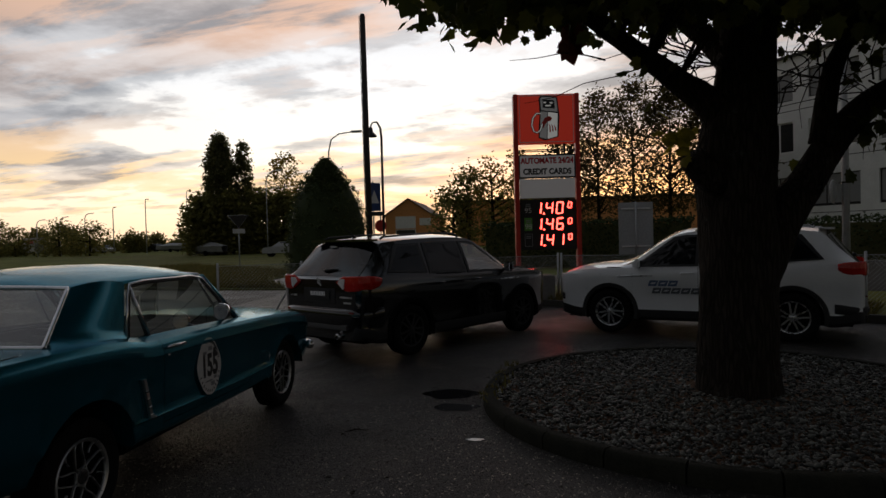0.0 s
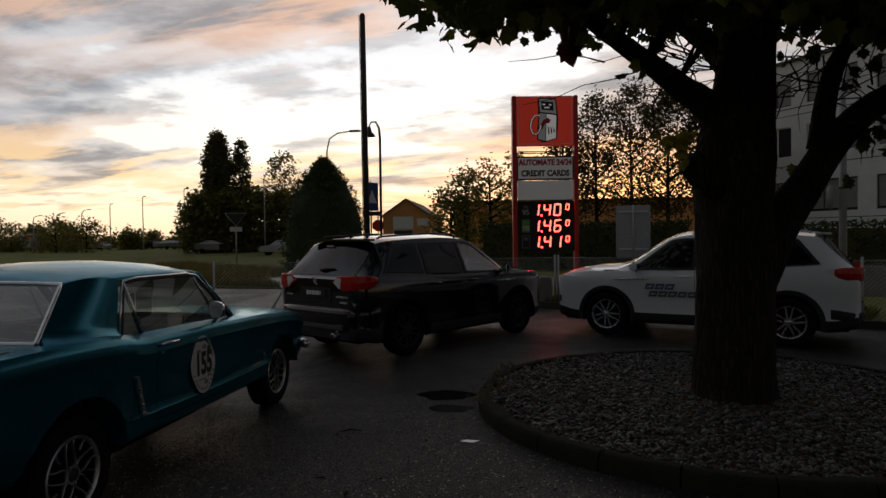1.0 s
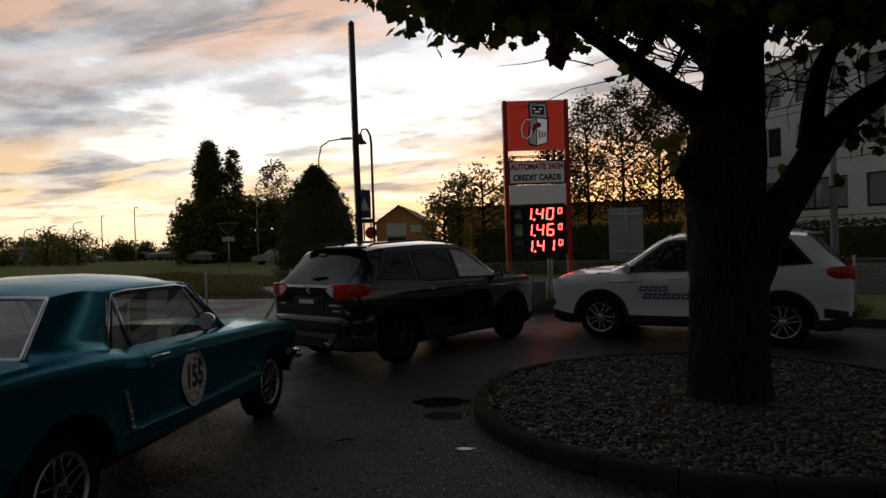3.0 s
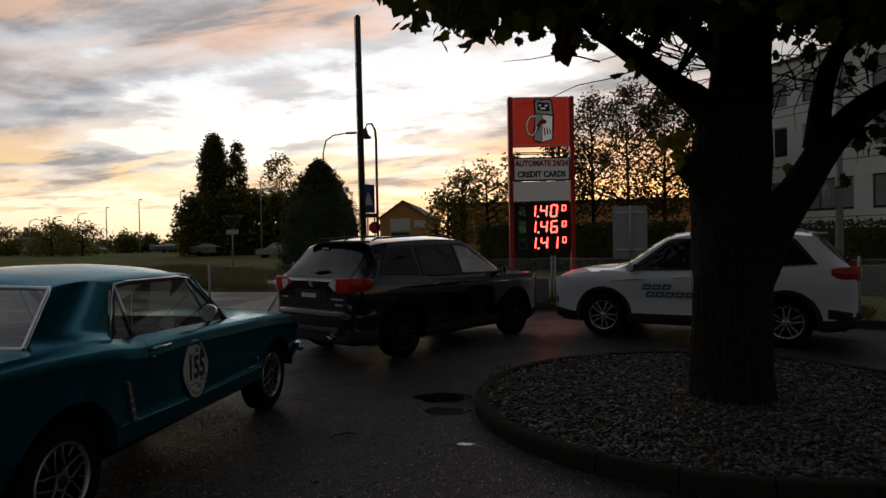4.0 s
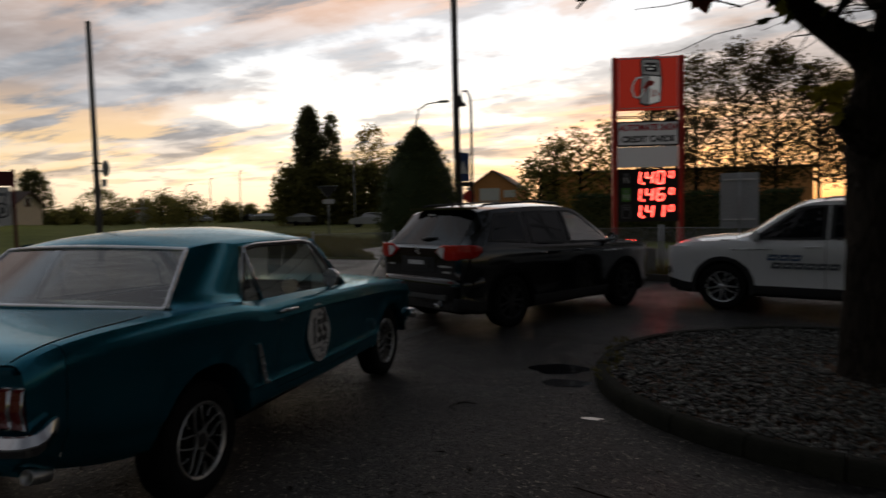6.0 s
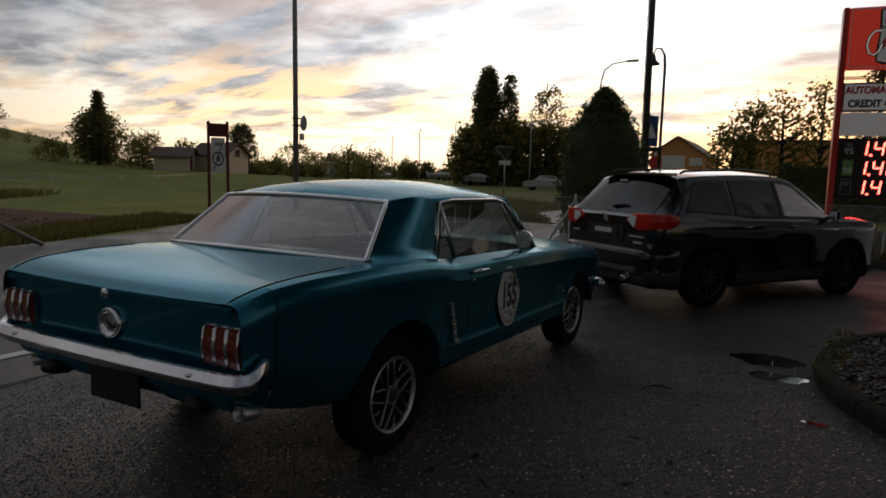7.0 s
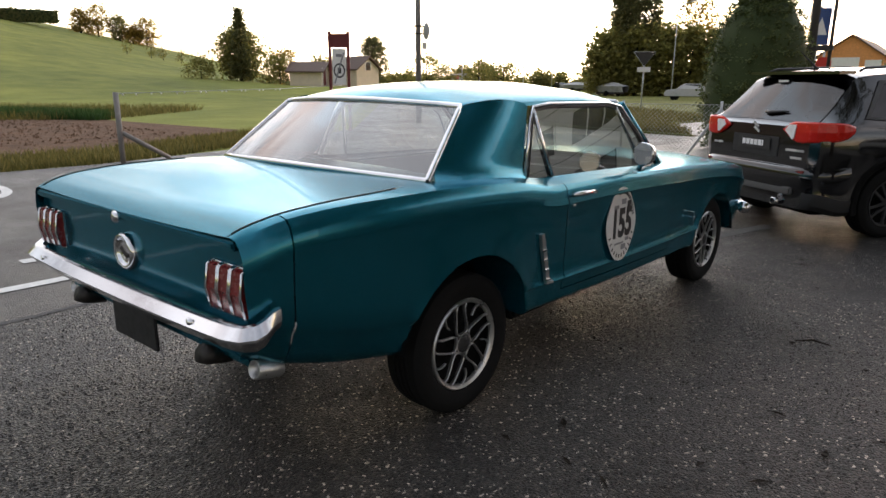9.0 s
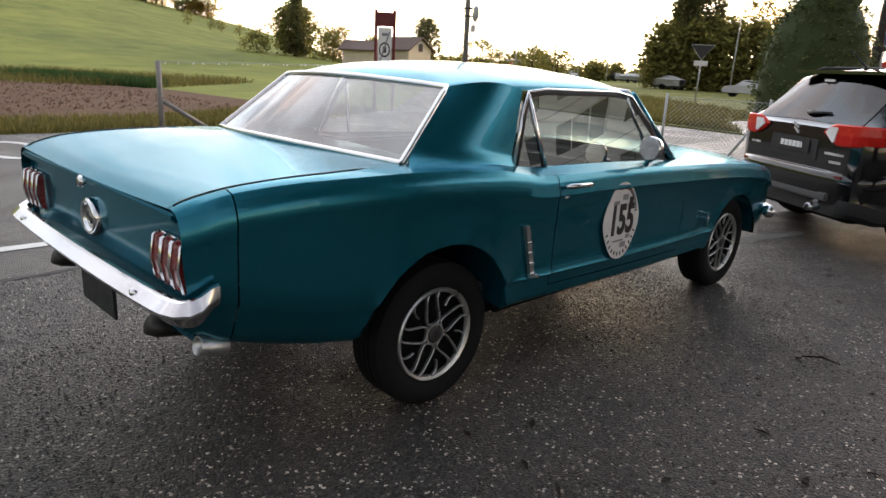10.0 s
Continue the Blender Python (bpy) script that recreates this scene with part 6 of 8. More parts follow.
def digit(ch, w, h, t, holder, at, slant=0.10):
    """One seven-segment digit: every lit segment is a small bar of its own."""
    lines = {"a": ((0, h), (w, h)), "b": ((w, h), (w, h / 2)), "c": ((w, h / 2), (w, 0)), "d": ((0, 0), (w, 0)), "e": ((0, h / 2), (0, 0)), "f": ((0, h), (0, h / 2)), "g": ((0, h / 2), (w, h / 2))}
    for s in SEGMENTS[ch]:
        (x0, z0), (x1, z1) = lines[s]
        gap = t * 0.25
        if x0 == x1:
            z0, z1 = max(z0, z1) - gap, min(z0, z1) + gap
            ring = [(x0 - t / 2, z1), (x0 + t / 2, z1), (x0 + t / 2, z0), (x0 - t / 2, z0)]
        else:
            x0, x1 = x0 + gap, x1 - gap
            ring = [(x0, z0 - t / 2), (x1, z0 - t / 2), (x1, z0 + t / 2), (x0, z0 + t / 2)]
        bm = bmesh.new()
        lo = [bm.verts.new((x + z * slant, 0.0, z)) for x, z in ring]
        hi = [bm.verts.new((x + z * slant, -0.012, z)) for x, z in ring]
        bm.faces.new(hi)
        for k in range(4):
            bm.faces.new((lo[k], lo[(k + 1) % 4], hi[(k + 1) % 4], hi[k]))
        bmesh.ops.recalc_face_normals(bm, faces=bm.faces)
        part("led_segment", mesh_of("led_segment", bm, LED), holder, at=at)


def build_sign():
    sign = thing("price_sign", "tall red petrol price sign with lit red digits", "sign", pose(3.36, 12.70, 0.0, 0, 0, 9))
    for x0, x1 in ((-0.845, -0.735), (0.735, 0.845)):
        part("post", box_mesh("post", RED_PAINT, x0, x1, -0.13, 0.13, 0.0, 5.13, 0.012), sign)
    head = part("header_panel", box_mesh("header_panel", HEADER_RED, -0.725, 0.725, -0.11, 0.11, 3.86, 5.12, 0.01), sign, "red header with a petrol pump picture")
    bm = bmesh.new()
    for b in ((-0.70, 0.70, 5.075, 5.095), (-0.70, 0.70, 3.885, 3.905), (-0.70, -0.682, 3.885, 5.095), (0.682, 0.70, 3.885, 5.095)):
        box(bm, b[0], b[1], -0.116, -0.111, b[2], b[3])
    part("border", mesh_of("border", bm, SIGN_FACE), head)
    def flat_shape(name, material, y, pts):
        bm = bmesh.new()
        front = [bm.verts.new((x, y, z)) for x, z in pts]
        rear = [bm.verts.new((x, y + 0.004, z)) for x, z in pts]
        bm.faces.new(front)
        for k in range(len(pts)):
            bm.faces.new((front[k], rear[k], rear[(k + 1) % len(pts)], front[(k + 1) % len(pts)]))
        bmesh.ops.recalc_face_normals(bm, faces=bm.faces)
        part(name, mesh_of(name, bm, material), head)
    flat_shape("pump_outline", SIGN_DARK, -0.116, [(-0.21, 4.00), (-0.05, 3.93), (0.30, 4.02), (0.34, 4.55), (0.29, 5.01), (0.24, 5.06), (-0.13, 5.08), (-0.19, 5.03), (-0.17, 4.60), (-0.20, 4.30)])
    flat_shape("pump_body", PUMP_GREY, -0.121, [(-0.18, 4.02), (0.00, 3.97), (0.02, 4.66), (-0.14, 4.68)])
    flat_shape("pump_side", PUMP_LIGHT, -0.121, [(0.02, 3.97), (0.27, 4.04), (0.29, 4.62), (0.04, 4.66)])
    flat_shape("pump_head", PUMP_GREY, -0.121, [(-0.13, 4.71), (0.29, 4.66), (0.26, 5.00), (0.21, 5.03), (-0.11, 5.05), (-0.15, 5.01)])
    flat_shape("pump_screen", SIGN_DARK, -0.126, [(-0.09, 4.77), (0.22, 4.74), (0.21, 4.96), (-0.09, 4.98)])
    for x, z, w in ((-0.03, 4.90, 0.035), (0.13, 4.89, 0.035), (0.05, 4.82, 0.07)):
        flat_shape("screen_mark", PUMP_LIGHT, -0.131, [(x - w, z - 0.018), (x + w, z - 0.018), (x + w, z + 0.018), (x - w, z + 0.018)])
    hose = [(-0.14, 4.62), (-0.26, 4.62), (-0.35, 4.50), (-0.38, 4.32), (-0.33, 4.17), (-0.24, 4.13), (-0.16, 4.20), (-0.11, 4.36)]
    part("pump_hose", tube_mesh("pump_hose", SIGN_DARK, [(x, -0.119, z) for x, z in hose], 0.030, 8), head)
    part("hose_highlight", tube_mesh("hose_highlight", PUMP_LIGHT, [(x, -0.136, z) for x, z in hose], 0.016, 8), head)
    flat_shape("pump_nozzle", RED_PAINT, -0.127, [(-0.13, 4.36), (-0.05, 4.50), (0.06, 4.56), (0.15, 4.50), (0.10, 4.42), (0.02, 4.42), (-0.04, 4.34), (-0.08, 4.24)])
    for k in range(3):
        flat_shape("pump_stripe", RED_PAINT, -0.127, [(0.05 + 0.07 * k, 4.37 - 0.02 * k), (0.10 + 0.07 * k, 4.30 - 0.02 * k), (0.11 + 0.07 * k, 4.14 + 0.02 * k), (0.075 + 0.07 * k, 4.14 + 0.02 * k), (0.07 + 0.07 * k, 4.28 - 0.02 * k)])
    card = part("text_panel", box_mesh("text_panel", LIT_FACE, -0.71, 0.71, -0.07, 0.07, 3.00, 3.56, 0.01), sign, "white panel lettered AUTOMATE 24/24 CREDIT CARDS")
    part("lettering", text_mesh("lettering", "AUTOMATE 24/24", 0.205, RED_TEXT, 0.002, squeeze=0.84, bold=0.010), card, "red words AUTOMATE 24/24", at=pose(0, -0.072, 3.42, 90, 0, 0))
    part("lettering", text_mesh("lettering", "CREDIT CARDS", 0.205, INK, 0.002, squeeze=0.88, bold=0.010), card, "black words CREDIT CARDS", at=pose(0, -0.072, 3.14, 90, 0, 0))
    z0, z1 = 3.00, 3.56
    bm = bmesh.new()
    for b in ((-0.725, 0.725, z0 - 0.02, z0 + 0.012), (-0.725, 0.725, z1 - 0.012, z1 + 0.02), (-0.725, -0.70, z0 + 0.012, z1 - 0.012), (0.70, 0.725, z0 + 0.012, z1 - 0.012)):
        box(bm, b[0], b[1], -0.082, 0.082, b[2], b[3])
    part("panel_frame", mesh_of("panel_frame", bm, DARK_METAL), card)
    part("blank_panel", box_mesh("blank_panel", LIT_FACE, -0.71, 0.71, -0.07, 0.07, 2.47, 2.96, 0.01), sign, "blank white panel")
    disp = part("price_display", box_mesh("price_display", SIGN_DARK, -0.725, 0.725, -0.09, 0.09, 1.13, 2.42, 0.01), sign, "black price display with red digits")
    for row, (price, z) in enumerate((("140", 2.06), ("146", 1.65), ("141", 1.24))):
        for k, ch in enumerate(price):
            if ch == "1" and k == 0:
                digit("1", 0.0, 0.285, 0.031, disp, pose(-0.20, -0.092, z))
            else:
                digit(ch, 0.155, 0.285, 0.031, disp, pose(-0.06 + (k - 1) * 0.265, -0.092, z))
        digit("0", 0.085, 0.140, 0.023, disp, pose(0.505, -0.092, z + 0.14))
        part("led_point", box_mesh("led_point", LED, -0.135, -0.095, -0.104, -0.09, z - 0.02, z + 0.02), disp)
        bm = bmesh.new()
        z0 = z - 0.02
        box(bm, -0.62, -0.42, -0.096, -0.09, z0, z0 + 0.33)
        lab = part("grade_label", mesh_of("grade_label", bm, (SIGN_DARK, SIGN_GREEN, SIGN_DARK)[row]), disp)
        part("grade_bar", box_mesh("grade_bar", PALE_INK, -0.58, -0.46, -0.099, -0.096, z0 + 0.25, z0 + 0.275), lab)
        part("grade_bar", box_mesh("grade_bar", PALE_INK, -0.58, -0.46, -0.099, -0.096, z0 + 0.205, z0 + 0.23), lab)
        if row < 2:
            part("grade_number", text_mesh("grade_number", ("95", "98")[row], 0.19, (SIGN_FACE, SIGN_FACE)[row], 0.001), lab, at=pose(-0.52, -0.098, z0 + 0.10, 90, 0, 0))
        else:
            bm = bmesh.new()
            for b in ((-0.62, -0.42, z0, z0 + 0.012), (-0.62, -0.42, z0 + 0.318, z0 + 0.33), (-0.62, -0.608, z0, z0 + 0.33), (-0.432, -0.42, z0, z0 + 0.33)):
                box(bm, b[0], b[1], -0.099, -0.096, b[2], b[3])
            part("grade_frame", mesh_of("grade_frame", bm, PALE_INK), lab)
    for z in (3.70, 3.66):
        part("cross_bar", box_mesh("cross_bar", DARK_METAL, -0.74, 0.74, -0.03, 0.03, z, z + 0.02), sign)
    part("hanger", box_mesh("hanger", DARK_METAL, 0.44, 0.48, -0.02, 0.02, 3.55, 3.87), sign)


build_sign()

# ------------------------------------------------------------------ hedges, trees and houses round about

STUCCO = surface("grey_stucco", (0.68, 0.68, 0.66), 0.85, vary=0.12, scale=1.2, bump=0.004, bump_scale=40)
BRICKY = surface("orange_brick", (0.66, 0.29, 0.10), 0.85, vary=0.25, scale=4)
ROOF_TILE = surface("brown_roof_tile", (0.10, 0.065, 0.05), 0.8, vary=0.3, scale=3)
CREAM_WALL = surface("cream_render", (0.58, 0.50, 0.38), 0.85, vary=0.12, scale=2)
BLIND = surface("grey_blind", (0.22, 0.22, 0.22), 0.6, vary=0.1, scale=10)
DARK_PANE = surface("dark_window_pane", (0.03, 0.032, 0.035), 0.12, vary=0.2, coat=0.5)
BLUE_SIGN = surface("blue_sign", (0.03, 0.07, 0.22), 0.45, vary=0.1)
MAROON = surface("maroon_wood", (0.13, 0.022, 0.020), 0.7, vary=0.3, scale=10)
WEATHERED = surface("weathered_grey_post", (0.21, 0.20, 0.185), 0.8, vary=0.3, scale=10, bump=0.003, bump_scale=60)
POLE_WOOD = surface("dark_pole", (0.040, 0.034, 0.030), 0.8, vary=0.3, scale=9)
DIAMOND = [(0.0, 0.0, 0.0), (0.42, 0.45, 0.06), (0.0, 1.0, 0.0), (-0.42, 0.45, 0.06)]


def clumps_in(rng, shape, n, size):
    """Clump centres scattered through a crown given as (radius, height) rows, mostly near its skin."""
    out = []
    z0, z1 = shape[0][1], shape[-1][1]
    for k in range(n):
        z = rng.uniform(z0, z1)
        r = curve_at([(h, w) for w, h in shape], z)
        d = r * math.sqrt(rng.uniform(0.12, 1.0)) * rng.uniform(0.85, 1.12)
        a = rng.uniform(0, 2 * math.pi)
        out.append((d * math.cos(a), d * math.sin(a), z))
    return out


def crown_mesh(name, material, rng, shape, clumps, per, leaf, spread, flat=1.0):
    spots, sizes = [], []
    for c in clumps_in(rng, shape, clumps, leaf):
        for k in range(per):
            spots.append((c[0] + rng.normal(0, spread), c[1] + rng.normal(0, spread), c[2] + rng.normal(0, spread * flat)))
            sizes.append(leaf * rng.uniform(0.6, 1.3))
    v, f = place_leaves(spots, sizes, DIAMOND, [(0, 1, 2, 3)], rng, 0.4)
    return raw(name, v, f, material)


def tree(name, label, x, y, z, shape, material, clumps, per, leaf, spread, trunk, seed, limbs=7, category="tree", group=""):
    """Tapered trunk with limbs, and a crown of leaf clumps."""
    rng = np.random.default_rng(seed)
    ob = thing(name, label, category, pose(x, y, z), group)
    top = shape[-1][1]
    v, f = [], []
    lean = rng.normal(0, 0.02 * top, 2)
    tube(v, f, [(0, 0, -0.3), (lean[0] * 0.3, lean[1] * 0.3, top * 0.3), (lean[0], lean[1], top * 0.92)], [trunk, trunk * 0.75, trunk * 0.15], 8)
    for k in range(limbs):
        h = top * rng.uniform(0.25, 0.8)
        a = rng.uniform(0, 2 * math.pi)
        r = curve_at([(q, w) for w, q in shape], h + top * 0.12) * 0.85
        v2, f2 = [], []
        tube(v2, f2, [(0, 0, h), (r * 0.5 * math.cos(a), r * 0.5 * math.sin(a), h + top * 0.07), (r * math.cos(a), r * math.sin(a), h + top * 0.14)], [trunk * 0.45, trunk * 0.28, trunk * 0.08], 6)
        part("limb", raw("limb", v2, f2, BARK, True), ob)
    part("trunk", raw("trunk", v, f, BARK, True), ob)
    tagged(part("crown", crown_mesh("crown", material, rng, shape, clumps, per, leaf, spread), ob), kind="stuff")
    return ob


# the clipped cypress by the fence
tree("cypress", "dense cone-shaped dark green cypress by the fence", -2.30, 11.85, 0, [(0.92, 0.05), (1.06, 0.7), (1.08, 1.3), (1.03, 1.9), (0.88, 2.5), (0.64, 3.0), (0.36, 3.34), (0.06, 3.58)], CYPRESS, 3800, 12, 0.054, 0.040, 0.10, 21, 3)
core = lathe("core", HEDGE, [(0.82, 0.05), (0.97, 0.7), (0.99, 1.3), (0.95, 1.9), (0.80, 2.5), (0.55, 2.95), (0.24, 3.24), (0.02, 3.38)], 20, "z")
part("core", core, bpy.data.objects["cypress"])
# far poplar and the grove at its foot
tree("poplar", "tall narrow poplar, dark against the sunset", -33.6, 66.4, 0, [(1.2, 1.5), (1.6, 4.0), (1.75, 7.5), (1.6, 10.0), (1.05, 12.2), (0.15, 13.7)], FAR_DARK, 560, 34, 0.30, 0.24, 0.35, 22)
tree("poplar", "tall narrow poplar, dark against the sunset", -31.3, 67.6, 0, [(0.8, 1.5), (0.95, 5.0), (1.0, 9.5), (0.75, 11.6), (0.2, 13.0)], FAR_DARK, 220, 26, 0.28, 0.20, 0.25, 23)
tree("aspen", "thin-crowned yellow-green tree lit from behind", -29.0, 74.2, 0, [(0.8, 5.5), (2.2, 7.2), (2.6, 9.0), (2.0, 10.8), (0.5, 12.2)], FAR_OLIVE, 120, 14, 0.32, 0.30, 0.16, 24, 12)
for k, (x, y, h, w) in enumerate(((-34.2, 63.5, 6.4, 2.3), (-31.8, 65.6, 6.8, 2.8), (-29.4, 66.6, 7.0, 2.6), (-27.0, 68.6, 6.9, 2.6), (-24.6, 70.2, 6.6, 2.6), (-22.4, 71.5, 5.6, 2.4))):
    tree("broadleaf_tree", "dark leafy tree in a grove beside the car park", x, y, 0, [(w * 0.8, 0.4), (w, h * 0.35), (w * 0.9, h * 0.65), (w * 0.35, h)], FAR_GREEN, 190, 26, 0.42, 0.38, 0.22, 30 + k, group="grove by the car park")
# trees behind the sign
for k, (x, y, h, w, mt, n) in enumerate(((-4.2, 49.0, 5.4, 2.1, FAR_GREEN, 90), (-3.0, 50.0, 7.0, 2.4, FAR_GREEN, 90), (-1.0, 50.5, 7.8, 2.4, FAR_OLIVE, 70), (1.4, 50.5, 8.2, 2.4, FAR_GREEN, 80))):
    tree("broadleaf_tree", "loose-crowned tree behind the price sign", x, y, 0, [(w * 0.7, 1.2), (w, h * 0.45), (w * 0.9, h * 0.75), (w * 0.3, h)], mt, n + 5, 22, 0.26, 0.36, 0.2, 50 + k, 10, group="trees behind the sign")
for k, (x, y, h, w) in enumerate(((4.6, 33.2, 7.4, 1.7), (6.3, 33.3, 9.4, 1.5), (8.3, 33.6, 9.7, 2.2), (10.0, 32.6, 9.2, 2.0), (11.9, 32.2, 8.4, 2.0), (13.4, 32.6, 7.8, 1.7))):
    tree("birch", "tall slender birch with thin drooping leaves", x, y, 0, [(w * 0.6, 2.6), (w * 0.9, h * 0.45), (w, h * 0.66), (w * 0.7, h * 0.85), (w * 0.15, h)], FAR_BIRCH, 140 + 90 * (k in (2, 3)), 28, 0.16, 0.25, 0.13, 60 + k, 12, group="row of birches")


def hedge(name, label, x0, y0, x1, y1, width, height, leaf, count, seed, z=0.0):
    rng = np.random.default_rng(seed)
    d = Vector((x1 - x0, y1 - y0))
    ob = thing(name, label, "hedge", pose(x0, y0, z, 0, 0, math.degrees(math.atan2(d.y, d.x))))
    n = d.length
    part("hedge_core", box_mesh("hedge_core", FAR_DARK, 0.1, n - 0.1, -width / 2 + 0.12, width / 2 - 0.12, 0, height - 0.12, 0.08), ob)
    spots = []
    for k in range(count):
        u = rng.random()
        x = rng.uniform(0, n)
        bump = 0.08 * noise.noise(Vector((x * 0.8, seed, 0)))
        if u < 0.5:
            spots.append((x, -width / 2 + rng.normal(0.03, 0.05), rng.uniform(0.05, height + bump)))
        elif u < 0.65:
            spots.append((x, width / 2 + rng.normal(0, 0.05), rng.uniform(0.05, height + bump)))
        else:
            spots.append((x, rng.uniform(-width / 2, width / 2), height + bump + rng.normal(0, 0.06)))
    v, f = place_leaves(spots, [leaf * rng.uniform(0.6, 1.4) for s in spots], DIAMOND, [(0, 1, 2, 3)], rng, 0.5)
    tagged(part("leaves", raw("leaves", v, f, HEDGE), ob), kind="stuff")


hedge("hedge", "clipped dark green hedge behind the road", 0.5, 26.5, 9.5, 24.6, 1.2, 2.0, 0.11, 7000, 3)
hedge("hedge", "dark green hedge in front of the office building", 9.2, 17.6, 20.0, 12.0, 1.2, 1.75, 0.09, 9000, 4)
tagged(new("low_wall", box_mesh("low_wall", PALE_CONCRETE, -5, 9, -0.12, 0.12, 0, 0.72, 0.015)), "low grey concrete wall beside the road", "wall", kind="structure").matrix_basis = pose(12.2, 11.6, 0, 0, 0, -27)


def window_unit(holder, name, w, h, material, frame_mat, at, blind=None, mullions=1):
    win = part(name, box_mesh("pane", material, -w / 2, w / 2, -0.01, 0.01, 0, h), holder, at=at)
    bm = bmesh.new()
    t = 0.06
    for b in ((-w / 2, w / 2, 0, t), (-w / 2, w / 2, h - t, h), (-w / 2, -w / 2 + t, t, h - t), (w / 2 - t, w / 2, t, h - t)):
        box(bm, b[0], b[1], -0.05, -0.012, b[2], b[3])
    for k in range(mullions):
        x = -w / 2 + w * (k + 1) / (mullions + 1)
        box(bm, x - t / 2, x + t / 2, -0.05, -0.012, t, h - t)
    part("frame", mesh_of("frame", bm, frame_mat), win)
    if blind:
        bl = part("blind", box_mesh("blind", BLIND, -w / 2 + t, w / 2 - t, -0.035, -0.014, h * (1 - blind), h - t), win)
    part("sill", box_mesh("sill", DARK_METAL, -w / 2 - 0.04, w / 2 + 0.04, -0.12, -0.012, -0.06, -0.005), win)


def build_office():
    ob = thing("office_building", "pale three-storey office building with bands of windows", "building", pose(14.7, 35.0, 0, 0, 0, -58.5))
    L, D, H = 26.0, 14.0, 10.4
    # wall in pieces round the openings
    levels = ((2.55, 4.15), (5.45, 7.05), (8.15, 9.6))
    bm = bmesh.new()
    z = 0.0
    for z0, z1 in levels:
        box(bm, 0, L, 0, 0.3, z, z0)
        z = z1
    box(bm, 0, L, 0, 0.3, z, H)
    bays = [1.6 + 3.6 * k for k in range(7)]
    for z0, z1 in levels:
        edges = [0.0] + [e for b in bays for e in (b - 1.35, b + 1.35)] + [L]
        for a, b in zip(edges[::2], edges[1::2]):
            box(bm, a, b, 0, 0.3, z0, z1)
    part("facade", mesh_of("facade", bm, STUCCO), ob)
    bm = bmesh.new()
    box(bm, 0.0, 0.3, 0.3, D, 0, H)
    box(bm, L - 0.3, L, 0.3, D, 0, H)
    box(bm, 0.3, L - 0.3, D - 0.3, D, 0, H)
    part("wall", mesh_of("wall", bm, STUCCO), ob)
    part("roof", box_mesh("roof", DARK_METAL, -0.15, L + 0.15, -0.15, D + 0.1, H, H + 0.14), ob)
    for z in (2.2, 4.95, 7.6):
        part("joint_line", box_mesh("joint_line", DARK_METAL, 0, L, -0.006, 0.0, z, z + 0.035), ob)
    for lv, (z0, z1) in enumerate(levels):
        for k, b in enumerate(bays):
            window_unit(ob, "window", 2.7, z1 - z0, DARK_PANE, WHITE_PAINT if lv == 1 else DARK_METAL, pose(b, 0.14, z0), (0.92, 0.0, 0.95)[lv] or None, 2)


build_office()


def house(name, label, x, y, z, turn, w, l, eave, ridge, wall, roof, openings=(), category="house"):
    ob = thing(name, label, category, pose(x, y, z, 0, 0, turn))
    h = w / 2
    foot = -z - 0.3     # walls go down to the falling ground
    v = [(-h, 0, foot), (h, 0, foot), (h, 0, eave), (0, 0, ridge), (-h, 0, eave), (-h, l, foot), (h, l, foot), (h, l, eave), (0, l, ridge), (-h, l, eave)]
    f = [(0, 1, 2, 3, 4), (6, 5, 9, 8, 7), (1, 6, 7, 2), (5, 0, 4, 9)]
    part("wall", raw("wall", v, f, wall), ob)
    o, t = 0.35, 0.14
    s = (ridge - eave) / h
    for sd in (1, -1):
        bm = bmesh.new()
        pts = [(0, ridge + 0.02), (sd * (h + o), eave - o * s + 0.02), (sd * (h + o), eave - o * s + 0.02 + t), (0, ridge + t + 0.02)]
        a = [bm.verts.new((px, -o, pz)) for px, pz in pts]
        b = [bm.verts.new((px, l + o, pz)) for px, pz in pts]
        bm.faces.new(a)
        bm.faces.new(b[::-1])
        for k in range(4):
            bm.faces.new((a[k], b[k], b[(k + 1) % 4], a[(k + 1) % 4]))
        bmesh.ops.recalc_face_normals(bm, faces=bm.faces)
        part("roof", mesh_of("roof", bm, roof), ob)
    for k, (ox, oz, ow, oh, mt) in enumerate(openings):
        pn = part("window" if oz > 0.3 else "door", box_mesh("pane", mt, ox - ow / 2, ox + ow / 2, -0.05, -0.01, oz, oz + oh), ob)
        bm = bmesh.new()
        for b in ((ox - ow / 2 - 0.08, ox + ow / 2 + 0.08, oz + oh, oz + oh + 0.08), (ox - ow / 2 - 0.08, ox - ow / 2, oz, oz + oh), (ox + ow / 2, ox + ow / 2 + 0.08, oz, oz + oh)):
            box(bm, b[0], b[1], -0.07, -0.01, b[2], b[3])
        part("frame", mesh_of("frame", bm, WHITE_PAINT), pn)
    return ob


